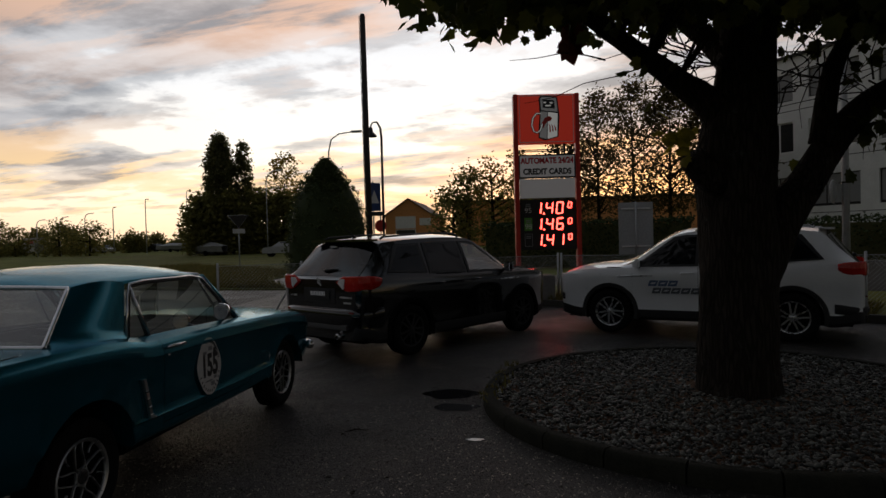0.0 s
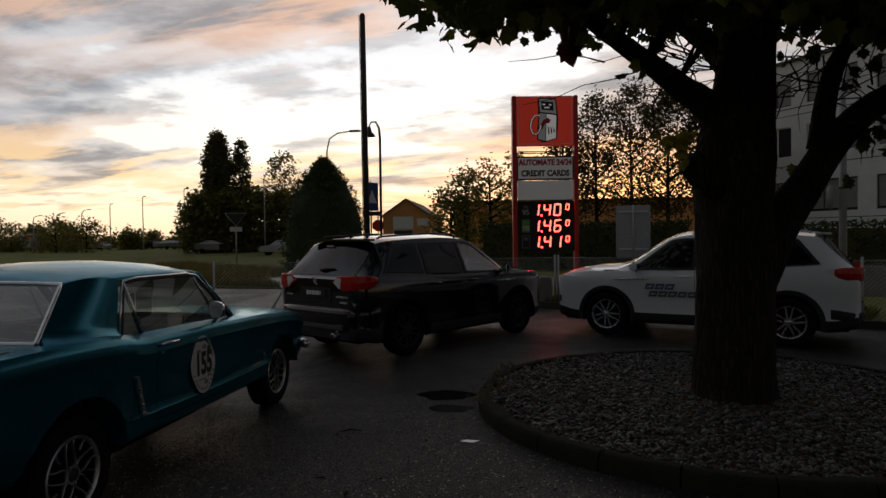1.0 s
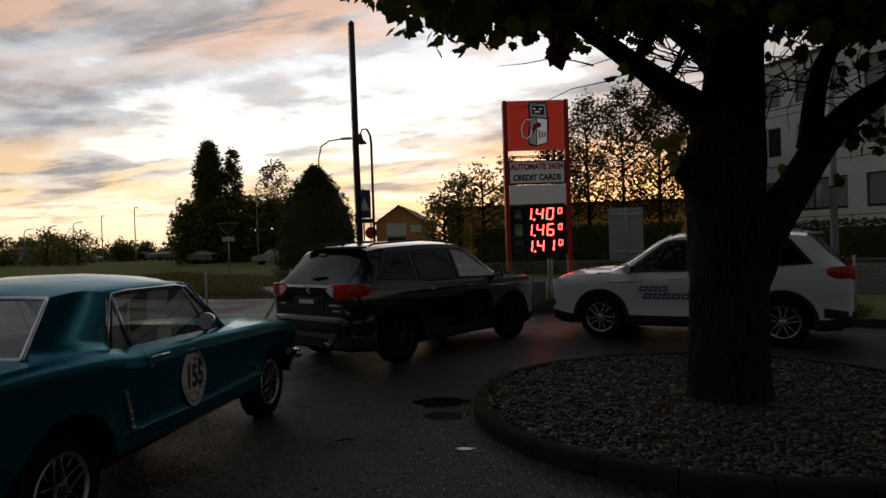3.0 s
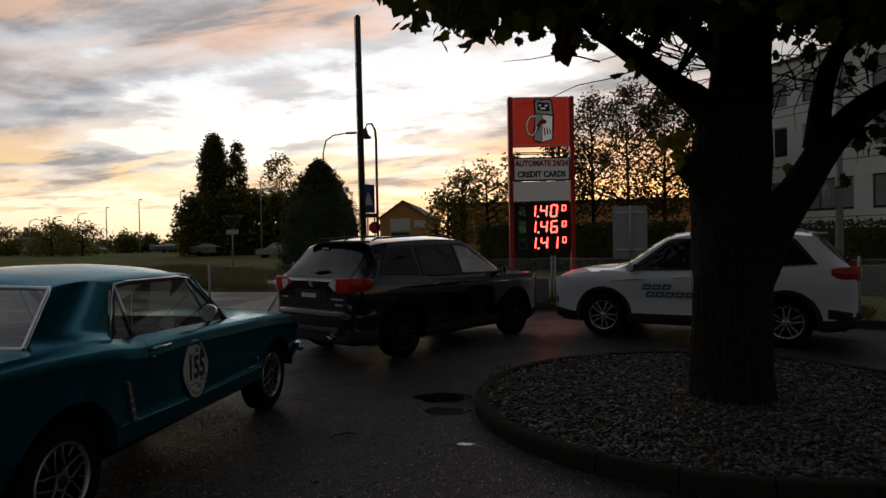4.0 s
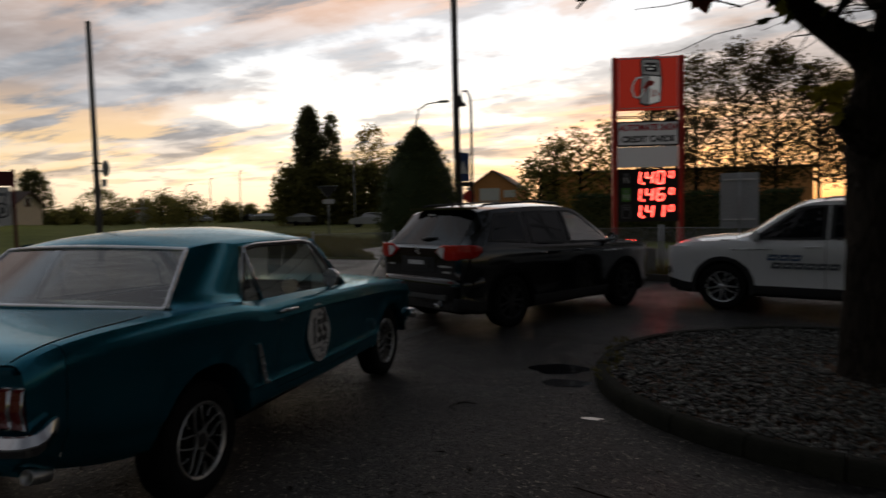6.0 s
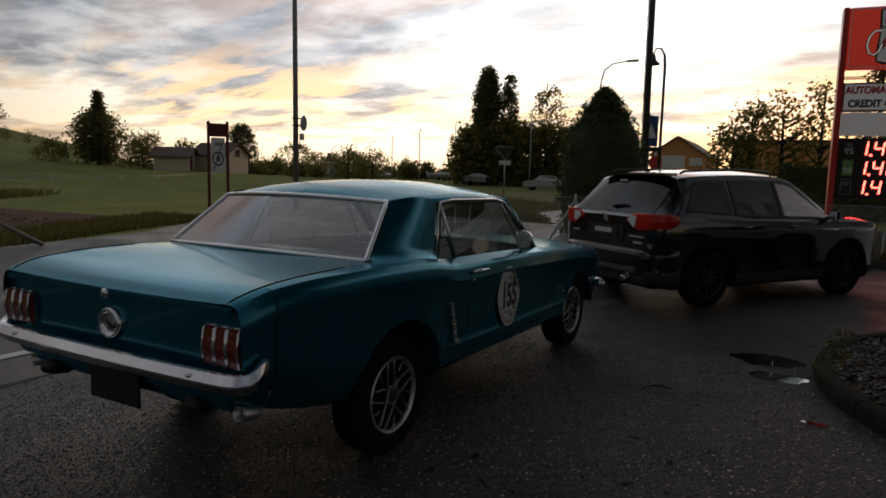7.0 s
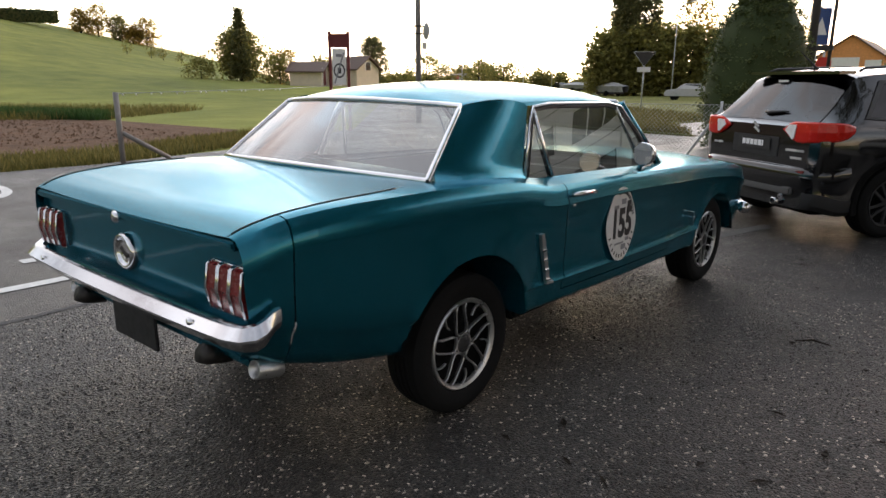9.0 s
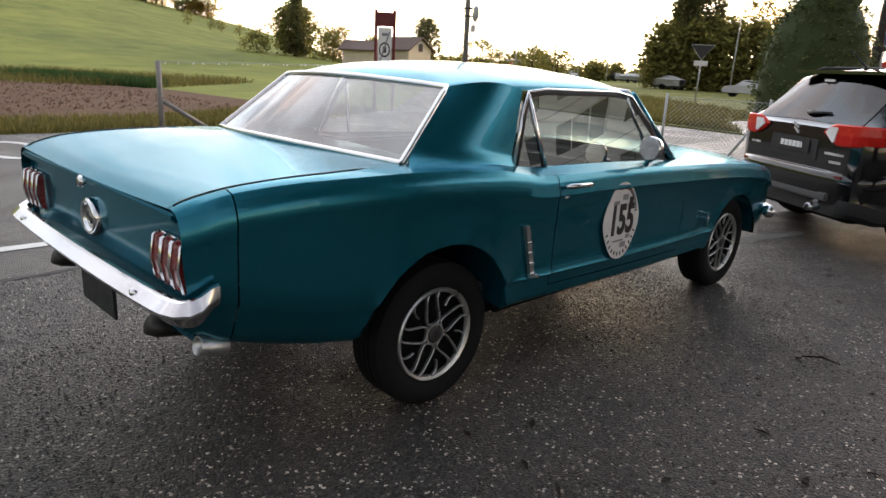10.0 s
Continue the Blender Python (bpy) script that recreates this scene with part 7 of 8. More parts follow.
house("workshop", "orange brick workshop with a pitched brown roof", -15.2, 83.5, 0, 4, 6.4, 22, 4.4, 6.6, BRICKY, ROOF_TILE, ((-0.4, 2.6, 2.6, 1.6, WHITE_PAINT), (-0.4, 0.2, 2.6, 2.2, DARK_PANE), (2.3, 3.0, 1.4, 0.9, WHITE_PAINT)))
hall = thing("long_hall", "long low hall with a dark flat roof behind trees", "building", pose(-9.0, 86.5, 0, 0, 0, 3))
part("wall", box_mesh("wall", BRICKY, 0, 34, 0, 12, 0, 6.0), hall)
part("roof", box_mesh("roof", ROOF_TILE, -0.3, 34.3, -0.3, 12.3, 6.0, 6.35, 0.03), hall)
house("cottage", "small cream cottage with a brown pitched roof beyond the meadow", -52.6, 39.6, 1.0, 128, 3.8, 3.2, 1.35, 2.15, CREAM_WALL, ROOF_TILE, ((-0.9, 0.0, 1.2, 1.6, MAROON),))
house("cottage", "cream cottage with a brown roof and white gable", -50.1, 43.0, 1.2, 100, 3.6, 4.2, 1.45, 2.55, CREAM_WALL, ROOF_TILE, ((0.0, 1.3, 0.8, 0.8, DARK_PANE),))
gz = lambda x, y: hill_height(x, y) - 0.1
tree("spruce", "blue-green spruce standing by the cottages", -61.6, 35.5, gz(-61.6, 35.5), [(0.9, 0.4), (1.0, 2.0), (0.85, 3.8), (0.5, 5.2), (0.28, 6.2), (0.05, 7.2)], FAR_DARK, 200, 24, 0.26, 0.18, 0.15, 81)
tree("broadleaf_tree", "round dark tree behind the spruce", -63.5, 36.5, gz(-63.5, 36.5), [(1.6, 0.5), (2.3, 2.0), (2.5, 3.6), (1.7, 4.8), (0.6, 5.3)], FAR_GREEN, 280, 26, 0.28, 0.30, 0.2, 82)
for k, (x, y, h, w, mt) in enumerate(((-59.2, 37.2, 3.2, 1.9, FAR_GREEN), (-57.2, 37.9, 3.6, 1.7, FAR_OLIVE), (-64.8, 32.6, 2.0, 1.7, FAR_GREEN), (-56.0, 36.4, 2.6, 1.6, FAR_GREEN))):
    tree("shrub", "leafy garden shrub by the cottages", x, y, gz(x, y), [(w * 0.8, 0.1), (w, h * 0.5), (w * 0.4, h)], mt, 80, 20, 0.20, 0.28, 0.07, 84 + k, 4, "shrub", "garden shrubs")
tree("broadleaf_tree", "dark round tree behind the cottage", -60.5, 53.0, gz(-60.5, 53), [(1.0, 1.5), (1.8, 3.2), (1.5, 5.0), (0.4, 6.2)], FAR_DARK, 200, 24, 0.26, 0.26, 0.2, 90)
for k, (x, y, h, w) in enumerate(((-137.0, 50.6, 5.6, 2.6), (-135.8, 54.0, 4.4, 2.0), (-133.6, 58.4, 5.4, 2.8), (-139.0, 48.2, 4.0, 2.0), (-134.2, 56.0, 3.0, 2.0))):
    tree("broadleaf_tree", "sunset-toned tree on the hillside meadow", x, y, gz(x, y), [(w * 0.7, 0.4), (w, h * 0.5), (w * 0.8, h * 0.8), (w * 0.3, h)], FAR_OLIVE if k != 1 else FAR_GREEN, 110, 20, 0.34, 0.4, 0.2, 95 + k, group="trees on the hill")
for k, (x, y) in enumerate(((-98.8, 39.5), (-97.4, 42.4), (-97.0, 44.0), (-95.8, 46.2), (-92.9, 51.3), (-150, 24), (-152, 33), (-150, 40))):
    tree("sapling", "young sapling on the meadow slope", x, y, gz(x, y), [(0.4, 0.5), (0.7, 1.2), (0.2, 2.1)], FAR_GREEN, 22, 12, 0.2, 0.2, 0.05, 110 + k, 3, "tree", "saplings on the slope")
hedge("hedge", "dark hedge row across the hillside", -134.5, 26.0, -130.2, 41.5, 2.0, 2.0, 0.35, 2200, 9, gz(-132, 35))
for k in range(17):
    u = k / 16
    az = radians(47 - 26 * u if k < 13 else 46 + (k - 13) * 1.6)
    r = 132 + 14 * math.sin(k * 2.1)
    x, y = -r * math.sin(az), r * math.cos(az)
    h = 2.3 + 0.9 * math.sin(k * 1.7) + (1.4 if k in (4, 5, 11) else 0)
    tree("broadleaf_tree", "low tree in the far line across the plain", x, y, 0, [(h * 0.55, 0.2), (h * 0.75, h * 0.45), (h * 0.55, h * 0.8), (h * 0.15, h)], FAR_GREEN, 90, 18, 0.50, 0.55, 0.2, 130 + k, 4, group="far line of trees")
for k, (az, r, h) in enumerate(((43.6, 118, 5.8), (42.0, 124, 4.2), (39.2, 108, 4.6), (37.2, 104, 4.4), (52.0, 106, 5.0), (49.5, 108, 4.2))):
    x, y = 3.3 - r * math.sin(radians(az)), -4.5 + r * math.cos(radians(az))
    tree("broadleaf_tree", "round-headed tree on the plain by the road", x, y, 0, [(h * 0.5, 0.2), (h * 0.66, h * 0.5), (h * 0.45, h * 0.85), (h * 0.1, h)], FAR_GREEN, 90, 18, 0.34, 0.4, 0.18, 170 + k, 6, group="trees on the plain")

# ------------------------------------------------------------------ poles, signs and fences


def street_lamp(x, y, h, reach, turn, label="slim grey street lamp with a curved arm", r=0.06):
    ob = thing("street_lamp", label, "street lamp", pose(x, y, 0, 0, 0, turn), "street lamps")
    part("pole", tube_mesh("pole", GREY_METAL, [(0, 0, 0), (0, 0, h * 0.5), (0, 0, h * 0.86), (reach * 0.12, 0, h * 0.95), (reach * 0.45, 0, h * 0.99), (reach, 0, h)], [r, r * 0.85, r * 0.7, r * 0.65, r * 0.6, r * 0.55], 8), ob)
    part("lamp_head", box_mesh("lamp_head", GREY_METAL, reach - 0.05, reach + 0.55, -0.12, 0.12, h - 0.05, h + 0.06, 0.03), ob)


street_lamp(-8.3, 30.0, 7.3, 1.35, 0)
street_lamp(-23.0, 55.0, 8.2, -1.6, 180)
for k, (px, py, hh) in enumerate(((-68.3, 79.0, 5.2), (-66.1, 80.8, 5.6), (-63.6, 82.8, 6.1), (-60.6, 85.0, 7.0), (-56.9, 87.5, 8.2), (-51.9, 90.6, 9.5), (-47.0, 84.0, 8.0))):
    street_lamp(px, py, hh, 1.6 if k < 3 else 0.2, -20, r=0.09)

pole = thing("utility_pole", "tall dark pole with a thin cable", "pole", pose(-2.6, 17.0, 0))
part("shaft", tube_mesh("shaft", POLE_WOOD, [(0.04, 0, 0), (0, 0, 4.5), (-0.02, 0, 9.0)], [0.115, 0.10, 0.092], 12), pole)
part("cable", tube_mesh("cable", BLACK, [(-0.13, -0.02, 9.0), (-0.11, -0.02, 4), (-0.10, -0.02, 0)], 0.012, 6), pole)
part("cap", tube_mesh("cap", DARK_METAL, [(-0.02, 0, 8.98), (-0.02, 0, 9.06)], [0.10, 0.06], 12), pole)
part("crossbar", box_mesh("crossbar", DARK_METAL, -0.1, 0.55, -0.05, 0.05, 2.28, 2.42, 0.01), pole)
lampo = thing("lantern_post", "old-style dark lamp post with a bell lantern", "street lamp", pose(-2.58, 19.0, 0))
part("post", tube_mesh("post", POLE_WOOD, [(0, 0, 0), (0, 0, 5.2), (-0.03, 0, 5.55), (-0.15, 0, 5.78), (-0.32, 0, 5.78), (-0.40, 0, 5.62)], [0.05, 0.045, 0.04, 0.035, 0.03, 0.025], 10), lampo)
part("bell", lathe("bell", DARK_METAL, [(0.02, 5.64), (0.07, 5.58), (0.10, 5.42), (0.22, 5.30), (0.23, 5.26)], 20, "z"), lampo, at=pose(-0.40, 0, 0))
bs = thing("crossing_sign", "blue pedestrian crossing sign on a pole", "sign", pose(-2.87, 18.8, 0, 0, 0, 52))
part("plate", box_mesh("plate", BLUE_SIGN, -0.30, 0.30, -0.02, 0.02, 2.52, 3.55, 0.015), bs)
bm = bmesh.new()
bm.faces.new([bm.verts.new((x, -0.024, z)) for x, z in ((-0.22, 2.80), (0.22, 2.80), (0.0, 3.28))])
part("triangle", mesh_of("triangle", bm, WHITE_PAINT), bs)
part("post", tube_mesh("post", GREY_METAL, [(0, 0.05, 0), (0, 0.05, 3.6)], 0.03, 8), bs)
st = thing("stop_sign", "red octagonal stop sign seen from the road", "sign", pose(-3.0, 20.2, 0, 0, 0, 10))
bm = bmesh.new()
bm.faces.new([bm.verts.new((0.24 * math.cos(math.pi * (2 * k + 1) / 8), 0.0, 2.0 + 0.24 * math.sin(math.pi * (2 * k + 1) / 8))) for k in range(8)])
ext = bmesh.ops.extrude_face_region(bm, geom=bm.faces[:])
bmesh.ops.translate(bm, verts=[g for g in ext["geom"] if isinstance(g, bmesh.types.BMVert)], vec=(0, 0.02, 0))
bmesh.ops.recalc_face_normals(bm, faces=bm.faces)
part("plate", mesh_of("plate", bm, RED_PAINT), st)
part("post", tube_mesh("post", GREY_METAL, [(0, 0.06, 0), (0, 0.06, 2.4)], 0.03, 8), st)
ys = thing("give_way_sign", "give-way sign seen from behind above a small plate", "sign", pose(-14.05, 30.8, 0, 0, 0, 28))
bm = bmesh.new()
ring = [(-0.58, 3.02), (0.0, 2.28), (0.58, 3.02)]
lo = [bm.verts.new((x, 0.0, z)) for x, z in ring]
hi = [bm.verts.new((x, 0.03, z)) for x, z in ring]
bm.faces.new(lo)
bm.faces.new(hi[::-1])
for k in range(3):
    bm.faces.new((lo[k], hi[k], hi[(k + 1) % 3], lo[(k + 1) % 3]))
part("plate", mesh_of("plate", bm, DARK_METAL), ys)
part("rim", tube_mesh("rim", GREY_METAL, [(x, -0.01, z) for x, z in ring + ring[:1]], 0.016, 6), ys)
part("lower_plate", box_mesh("lower_plate", SIGN_FACE, -0.34, 0.34, -0.02, 0.01, 1.98, 2.24, 0.01), ys)
part("post", tube_mesh("post", GREY_METAL, [(0, 0.06, 0), (0, 0.06, 2.9)], 0.04, 8), ys)
bp = thing("direction_panel", "grey back of a large road sign on a post", "sign", pose(6.65, 21.0, 0, 0, 0, -3))
part("panel", box_mesh("panel", GREY_METAL, -0.63, 0.63, 0.0, 0.04, 0.66, 2.62, 0.02), bp)
for z in (0.95, 2.36):
    part("rail", box_mesh("rail", WHITE_PAINT, -0.52, 0.52, -0.05, -0.002, z, z + 0.05), bp)
part("post", tube_mesh("post", GREY_METAL, [(0, -0.10, 0), (0, -0.10, 2.64)], 0.035, 8), bp)
gp = thing("lamp_column", "grey steel lamp column with a round sign on it", "pole", pose(8.53, 8.0, 0))
part("column", tube_mesh("column", GREY_METAL, [(0, 0, 0), (0, 0, 3.0), (-0.03, 0, 6.5)], [0.070, 0.058, 0.045], 14), gp)
part("round_sign", lathe("round_sign", GREY_METAL, [(0.001, 0.0), (0.20, 0.0), (0.215, 0.012), (0.20, 0.024), (0.001, 0.024)], 32, "y"), gp, at=pose(-0.20, -0.02, 2.16, 0, 0, 55))
part("clamp", box_mesh("clamp", DARK_METAL, -0.09, 0.07, -0.07, 0.07, 2.30, 2.33, 0.005), gp)
pb = thing("utility_pole", "tall grey pole with a round road sign", "pole", pose(-14.1, 13.6, 0))
part("shaft", tube_mesh("shaft", WEATHERED, [(0, 0, 0), (-0.02, 0, 4), (-0.05, 0, 7.9)], [0.10, 0.09, 0.08], 12), pb)
part("round_sign", lathe("round_sign", GREY_METAL, [(0.001, 0.0), (0.26, 0.0), (0.275, 0.012), (0.26, 0.024), (0.001, 0.024)], 32, "y"), pb, at=pose(0.24, 0.12, 3.10, 0, 0, -22))
part("small_plate", box_mesh("small_plate", SIGN_FACE, 0.12, 0.34, 0.05, 0.07, 2.50, 2.74, 0.005), pb)
for z in (3.0, 3.25):
    part("clamp", box_mesh("clamp", DARK_METAL, -0.11, 0.14, -0.11, 0.11, z, z + 0.04, 0.005), pb)
zs = thing("zone_sign", "maroon wooden frame holding a white zone-end sign", "sign", pose(-12.95, 9.15, 0, 0, 0, 44))
for x in (-0.33, 0.33):
    part("post", box_mesh("post", MAROON, x - 0.05, x + 0.05, -0.05, 0.05, 0, 2.80, 0.01), zs)
part("crossboard", box_mesh("crossboard", MAROON, -0.28, 0.28, -0.03, 0.03, 2.36, 2.74, 0.005), zs)
board = part("board", box_mesh("board", WHITE_PAINT, -0.24, 0.24, -0.05, -0.025, 1.32, 2.33, 0.005), zs, "white board with a struck-out ring")
part("ring", lathe("ring", INK, [(0.16, -0.004), (0.205, -0.004)], 36, "y"), board, at=pose(0, -0.05, 1.72))
bm = bmesh.new()
a = [bm.verts.new(p) for p in ((-0.20, -0.056, 1.36), (-0.15, -0.056, 1.36), (0.20, -0.056, 2.22), (0.15, -0.056, 2.22))]
bm.faces.new(a)
part("stroke", mesh_of("stroke", bm, PALE_INK), board)
part("board_bar", box_mesh("board_bar", PALE_INK, -0.11, 0.11, -0.055, -0.051, 2.10, 2.18), board)
zs.scale.x = 0.80
part("board_bar", box_mesh("board_bar", INK, -0.06, 0.06, -0.0545, -0.051, 1.64, 1.80), board)
# field fence over the road: post, brace and a wire with drops
ff = thing("field_fence", "weathered fence post with a slanting brace and wire", "fence", pose(-9.55, 1.42, 0))
part("post", tube_mesh("post", WEATHERED, [(0, 0, -0.1), (0, 0, 1.22)], 0.047, 10), ff)
part("brace", tube_mesh("brace", WEATHERED, [(0.02, 0.04, 0.52), (0.02, 0.85, 0.02)], 0.040, 10), ff)
for z in (1.20,):
    part("wire", tube_mesh("wire", GREY_METAL, [(0, 0, z), (-1.6, 4.6, z + 0.05), (-4.4, 8.6, z + 0.1)], 0.006, 5), ff)
for k in range(16):
    u = (k + 0.5 + 0.3 * math.sin(k * 3.3)) / 16
    bm = bmesh.new()
    bmesh.ops.create_icosphere(bm, subdivisions=1, radius=0.018, matrix=Matrix.Translation((-1.6 * u, 4.6 * u, 1.18 + 0.05 * u)))
    part("insulator", mesh_of("insulator", bm, WHITE_PAINT), ff)
ff2 = copy_thing(ff, pose(-9.75, -10.5, 0))


def mesh_fence(points, height, label):
    ob = thing("wire_mesh_fence", label, "fence")
    v, f = [], []
    for (x0, y0), (x1, y1) in zip(points, points[1:]):
        d = math.hypot(x1 - x0, y1 - y0)
        ux, uy = (x1 - x0) / d, (y1 - y0) / d
        step = 0.075
        n = int((d + height) / step)
        for k in range(n):
            for s in (1, -1):
                a = k * step - (height if s > 0 else 0)
                p = (a, 0.0) if s > 0 else (a, height)
                # clip the slanting wire to the bay
                t0, t1 = max(0.0, -p[0] / 1.0), min(height, d - p[0])
                if s < 0:
                    t0, t1 = max(0.0, -p[0]), min(height, d - p[0])
                if t1 - t0 < 0.02:
                    continue
                q0 = (p[0] + t0, (t0 if s > 0 else height - t0))
                q1 = (p[0] + t1, (t1 if s > 0 else height - t1))
                tube(v, f, [(x0 + ux * q0[0], y0 + uy * q0[0], 0.05 + q0[1]), (x0 + ux * q1[0], y0 + uy * q1[0], 0.05 + q1[1])], 0.0028, 3, False)
    tagged(part("mesh", raw("mesh", v, f, GREY_METAL), ob), kind="stuff")
    for x, y in points:
        part("post", tube_mesh("post", GREY_METAL, [(x, y, 0), (x, y, height + 0.10)], 0.024, 8), ob)
    for (x0, y0), (x1, y1) in zip(points, points[1:]):
        part("top_wire", tube_mesh("top_wire", GREY_METAL, [(x0, y0, height + 0.04), (x1, y1, height + 0.04)], 0.005, 5), ob)
    return ob


fence = mesh_fence([(-3.30, 7.90), (-1.75, 8.50), (0.6, 9.35), (3.55, 10.15)], 1.02, "low wire mesh fence on grey posts")
part("brace", tube_mesh("brace", GREY_METAL, [(-1.75, 8.50, 1.0), (-2.25, 8.15, 0.02)], 0.022, 8), fence)
part("brace", tube_mesh("brace", GREY_METAL, [(-1.75, 8.50, 1.0), (-1.35, 8.75, 0.02)], 0.022, 8), fence)
mesh_fence([(3.62, 10.12), (6.1, 8.80), (8.6, 7.45), (11.2, 6.1)], 1.02, "low wire mesh fence along the grass verge")
tagged(new("concrete_block", box_mesh("concrete_block", PALE_CONCRETE, -0.24, 0.24, -0.22, 0.22, 0, 0.58, 0.02)), "plain grey concrete block at the kerb", "block").matrix_basis = pose(3.20, 10.02, 0.06, 0, 0, 10)

# ------------------------------------------------------------------ far vehicles

FAR_PAINTS = [surface("far_white", (0.42, 0.42, 0.42), 0.4, vary=0.1), surface("far_silver", (0.18, 0.185, 0.19), 0.35, 0.3, vary=0.1), surface("far_blue", (0.05, 0.08, 0.15), 0.4, vary=0.1), surface("far_dark", (0.03, 0.03, 0.032), 0.4, vary=0.1)]


def far_car(x, y, turn, paint, label):
    ob = thing("parked_car", label, "car", pose(x, y, 0, 0, 0, turn), "cars in the car park")
    prof = [(-2.0, 0.35), (-2.05, 0.75), (-1.75, 0.88), (-1.25, 0.92), (-0.75, 1.36), (0.55, 1.38), (1.15, 0.95), (1.95, 0.85), (2.1, 0.6), (2.05, 0.35)]
    bm = bmesh.new()
    a = [bm.verts.new((-0.82 if z < 1 else -0.62, y2, z)) for y2, z in prof]
    b = [bm.verts.new((0.82 if z < 1 else 0.62, y2, z)) for y2, z in prof]
    bm.faces.new(a)
    bm.faces.new(b[::-1])
    for k in range(len(prof)):
        bm.faces.new((a[k], b[k], b[(k + 1) % len(prof)], a[(k + 1) % len(prof)]))
    bmesh.ops.recalc_face_normals(bm, faces=bm.faces)
    part("body", mesh_of("body", bm, paint), ob)
    for s in (1, -1):
        v = [(s * x2, y2, z) for x2, y2, z in ((0.80, -1.05, 0.95), (0.80, 0.95, 0.95), (0.65, 0.45, 1.32), (0.65, -0.65, 1.32))]
        part("side_window", raw("side_window", v, [(0, 1, 2, 3)], DARK_PANE), ob)
        for yy in (-1.25, 1.3):
            part("wheel", lathe("wheel", RUBBER, [(0.001, 0.09), (0.30, 0.09), (0.31, 0.0), (0.30, -0.09)], 16, "x"), ob, at=pose(0.76 * s, yy, 0.31))
    part("rear_screen", raw("rear_screen", [(-0.7, -1.22, 0.97), (0.7, -1.22, 0.97), (0.58, -0.80, 1.33), (-0.58, -0.80, 1.33)], [(0, 1, 2, 3)], DARK_PANE), ob)
    part("front_screen", raw("front_screen", [(-0.7, 1.14, 0.98), (0.7, 1.14, 0.98), (0.58, 0.60, 1.36), (-0.58, 0.60, 1.36)], [(0, 3, 2, 1)], DARK_PANE), ob)


TARP = surface("grey_boat_cover", (0.30, 0.30, 0.29), 0.7, vary=0.2, scale=2)


def boat(x, y, turn, length, label):
    ob = thing("covered_boat", label, "boat", pose(x, y, 0, 0, 0, turn), "boats under covers")
    v, f = [], []
    n = 9
    for k in range(n):
        u = k / (n - 1)
        w = 1.0 * (1 - (2 * abs(u - 0.42)) ** 3 * 0.9) if u < 1 else 0.05
        yy = (u - 0.5) * length
        v += [(-w, yy, 1.05), (-w * 0.7, yy, 0.45), (w * 0.7, yy, 0.45), (w, yy, 1.05), (0, yy, 1.05 + 0.42 * math.sin(math.pi * min(1, u * 1.1)))]
    for k in range(n - 1):
        for j in range(5):
            f.append((k * 5 + j, k * 5 + (j + 1) % 5, (k + 1) * 5 + (j + 1) % 5, (k + 1) * 5 + j))
    part("hull", raw("hull", v, f, TARP), ob)
    part("trailer", box_mesh("trailer", DARK_METAL, -0.7, 0.7, -length * 0.3, length * 0.3, 0.25, 0.45), ob)
    for s in (1, -1):
        part("wheel", lathe("wheel", RUBBER, [(0.001, 0.08), (0.28, 0.08), (0.29, 0.0), (0.28, -0.08)], 14, "x"), ob, at=pose(0.85 * s, -0.3, 0.29))


for k, (x, y, tn, p) in enumerate(((-70.5, 96.0, 75, 0), (-64.0, 101.0, 70, 3), (-58.5, 99.0, 80, 2), (-53.0, 101.0, 75, 3), (-49.0, 98.0, 85, 3), (-44.8, 93.0, 80, 1), (-20.2, 52.6, 108, 0), (-16.6, 54.0, 105, 1))):
    far_car(x, y, tn, FAR_PAINTS[p], ("white", "silver", "blue", "dark")[p] + " car parked far off beside the grass")
for x, y, tn, l in ((-56.0, 93.0, 80, 6.5), (-51.0, 92.0, 70, 6.0), (-32.8, 62.0, 70, 4.6)):
    boat(x, y, tn, l, "boat under a pale cover on a trailer")
van = thing("camper_van", "white camper van with a red panel far down the road", "van", pose(-81.5, 94.0, 0, 0, 0, 60))
part("body", box_mesh("body", FAR_PAINTS[0], -1.1, 1.1, -3.0, 3.0, 0.4, 2.9, 0.2), van)
part("red_panel", box_mesh("red_panel", RED_PAINT, -1.13, -1.11, -2.2, 0.4, 1.9, 2.6), van)
part("windscreen", box_mesh("windscreen", DARK_PANE, -0.9, 0.9, 3.0, 3.02, 1.5, 2.3), van)
for s in (1, -1):
    for yy in (-1.9, 1.9):
        part("wheel", lathe("wheel", RUBBER, [(0.001, 0.1), (0.36, 0.1), (0.36, -0.1)], 14, "x"), van, at=pose(1.0 * s, yy, 0.36))
# ------------------------------------------------------------------ grass, crops, litter


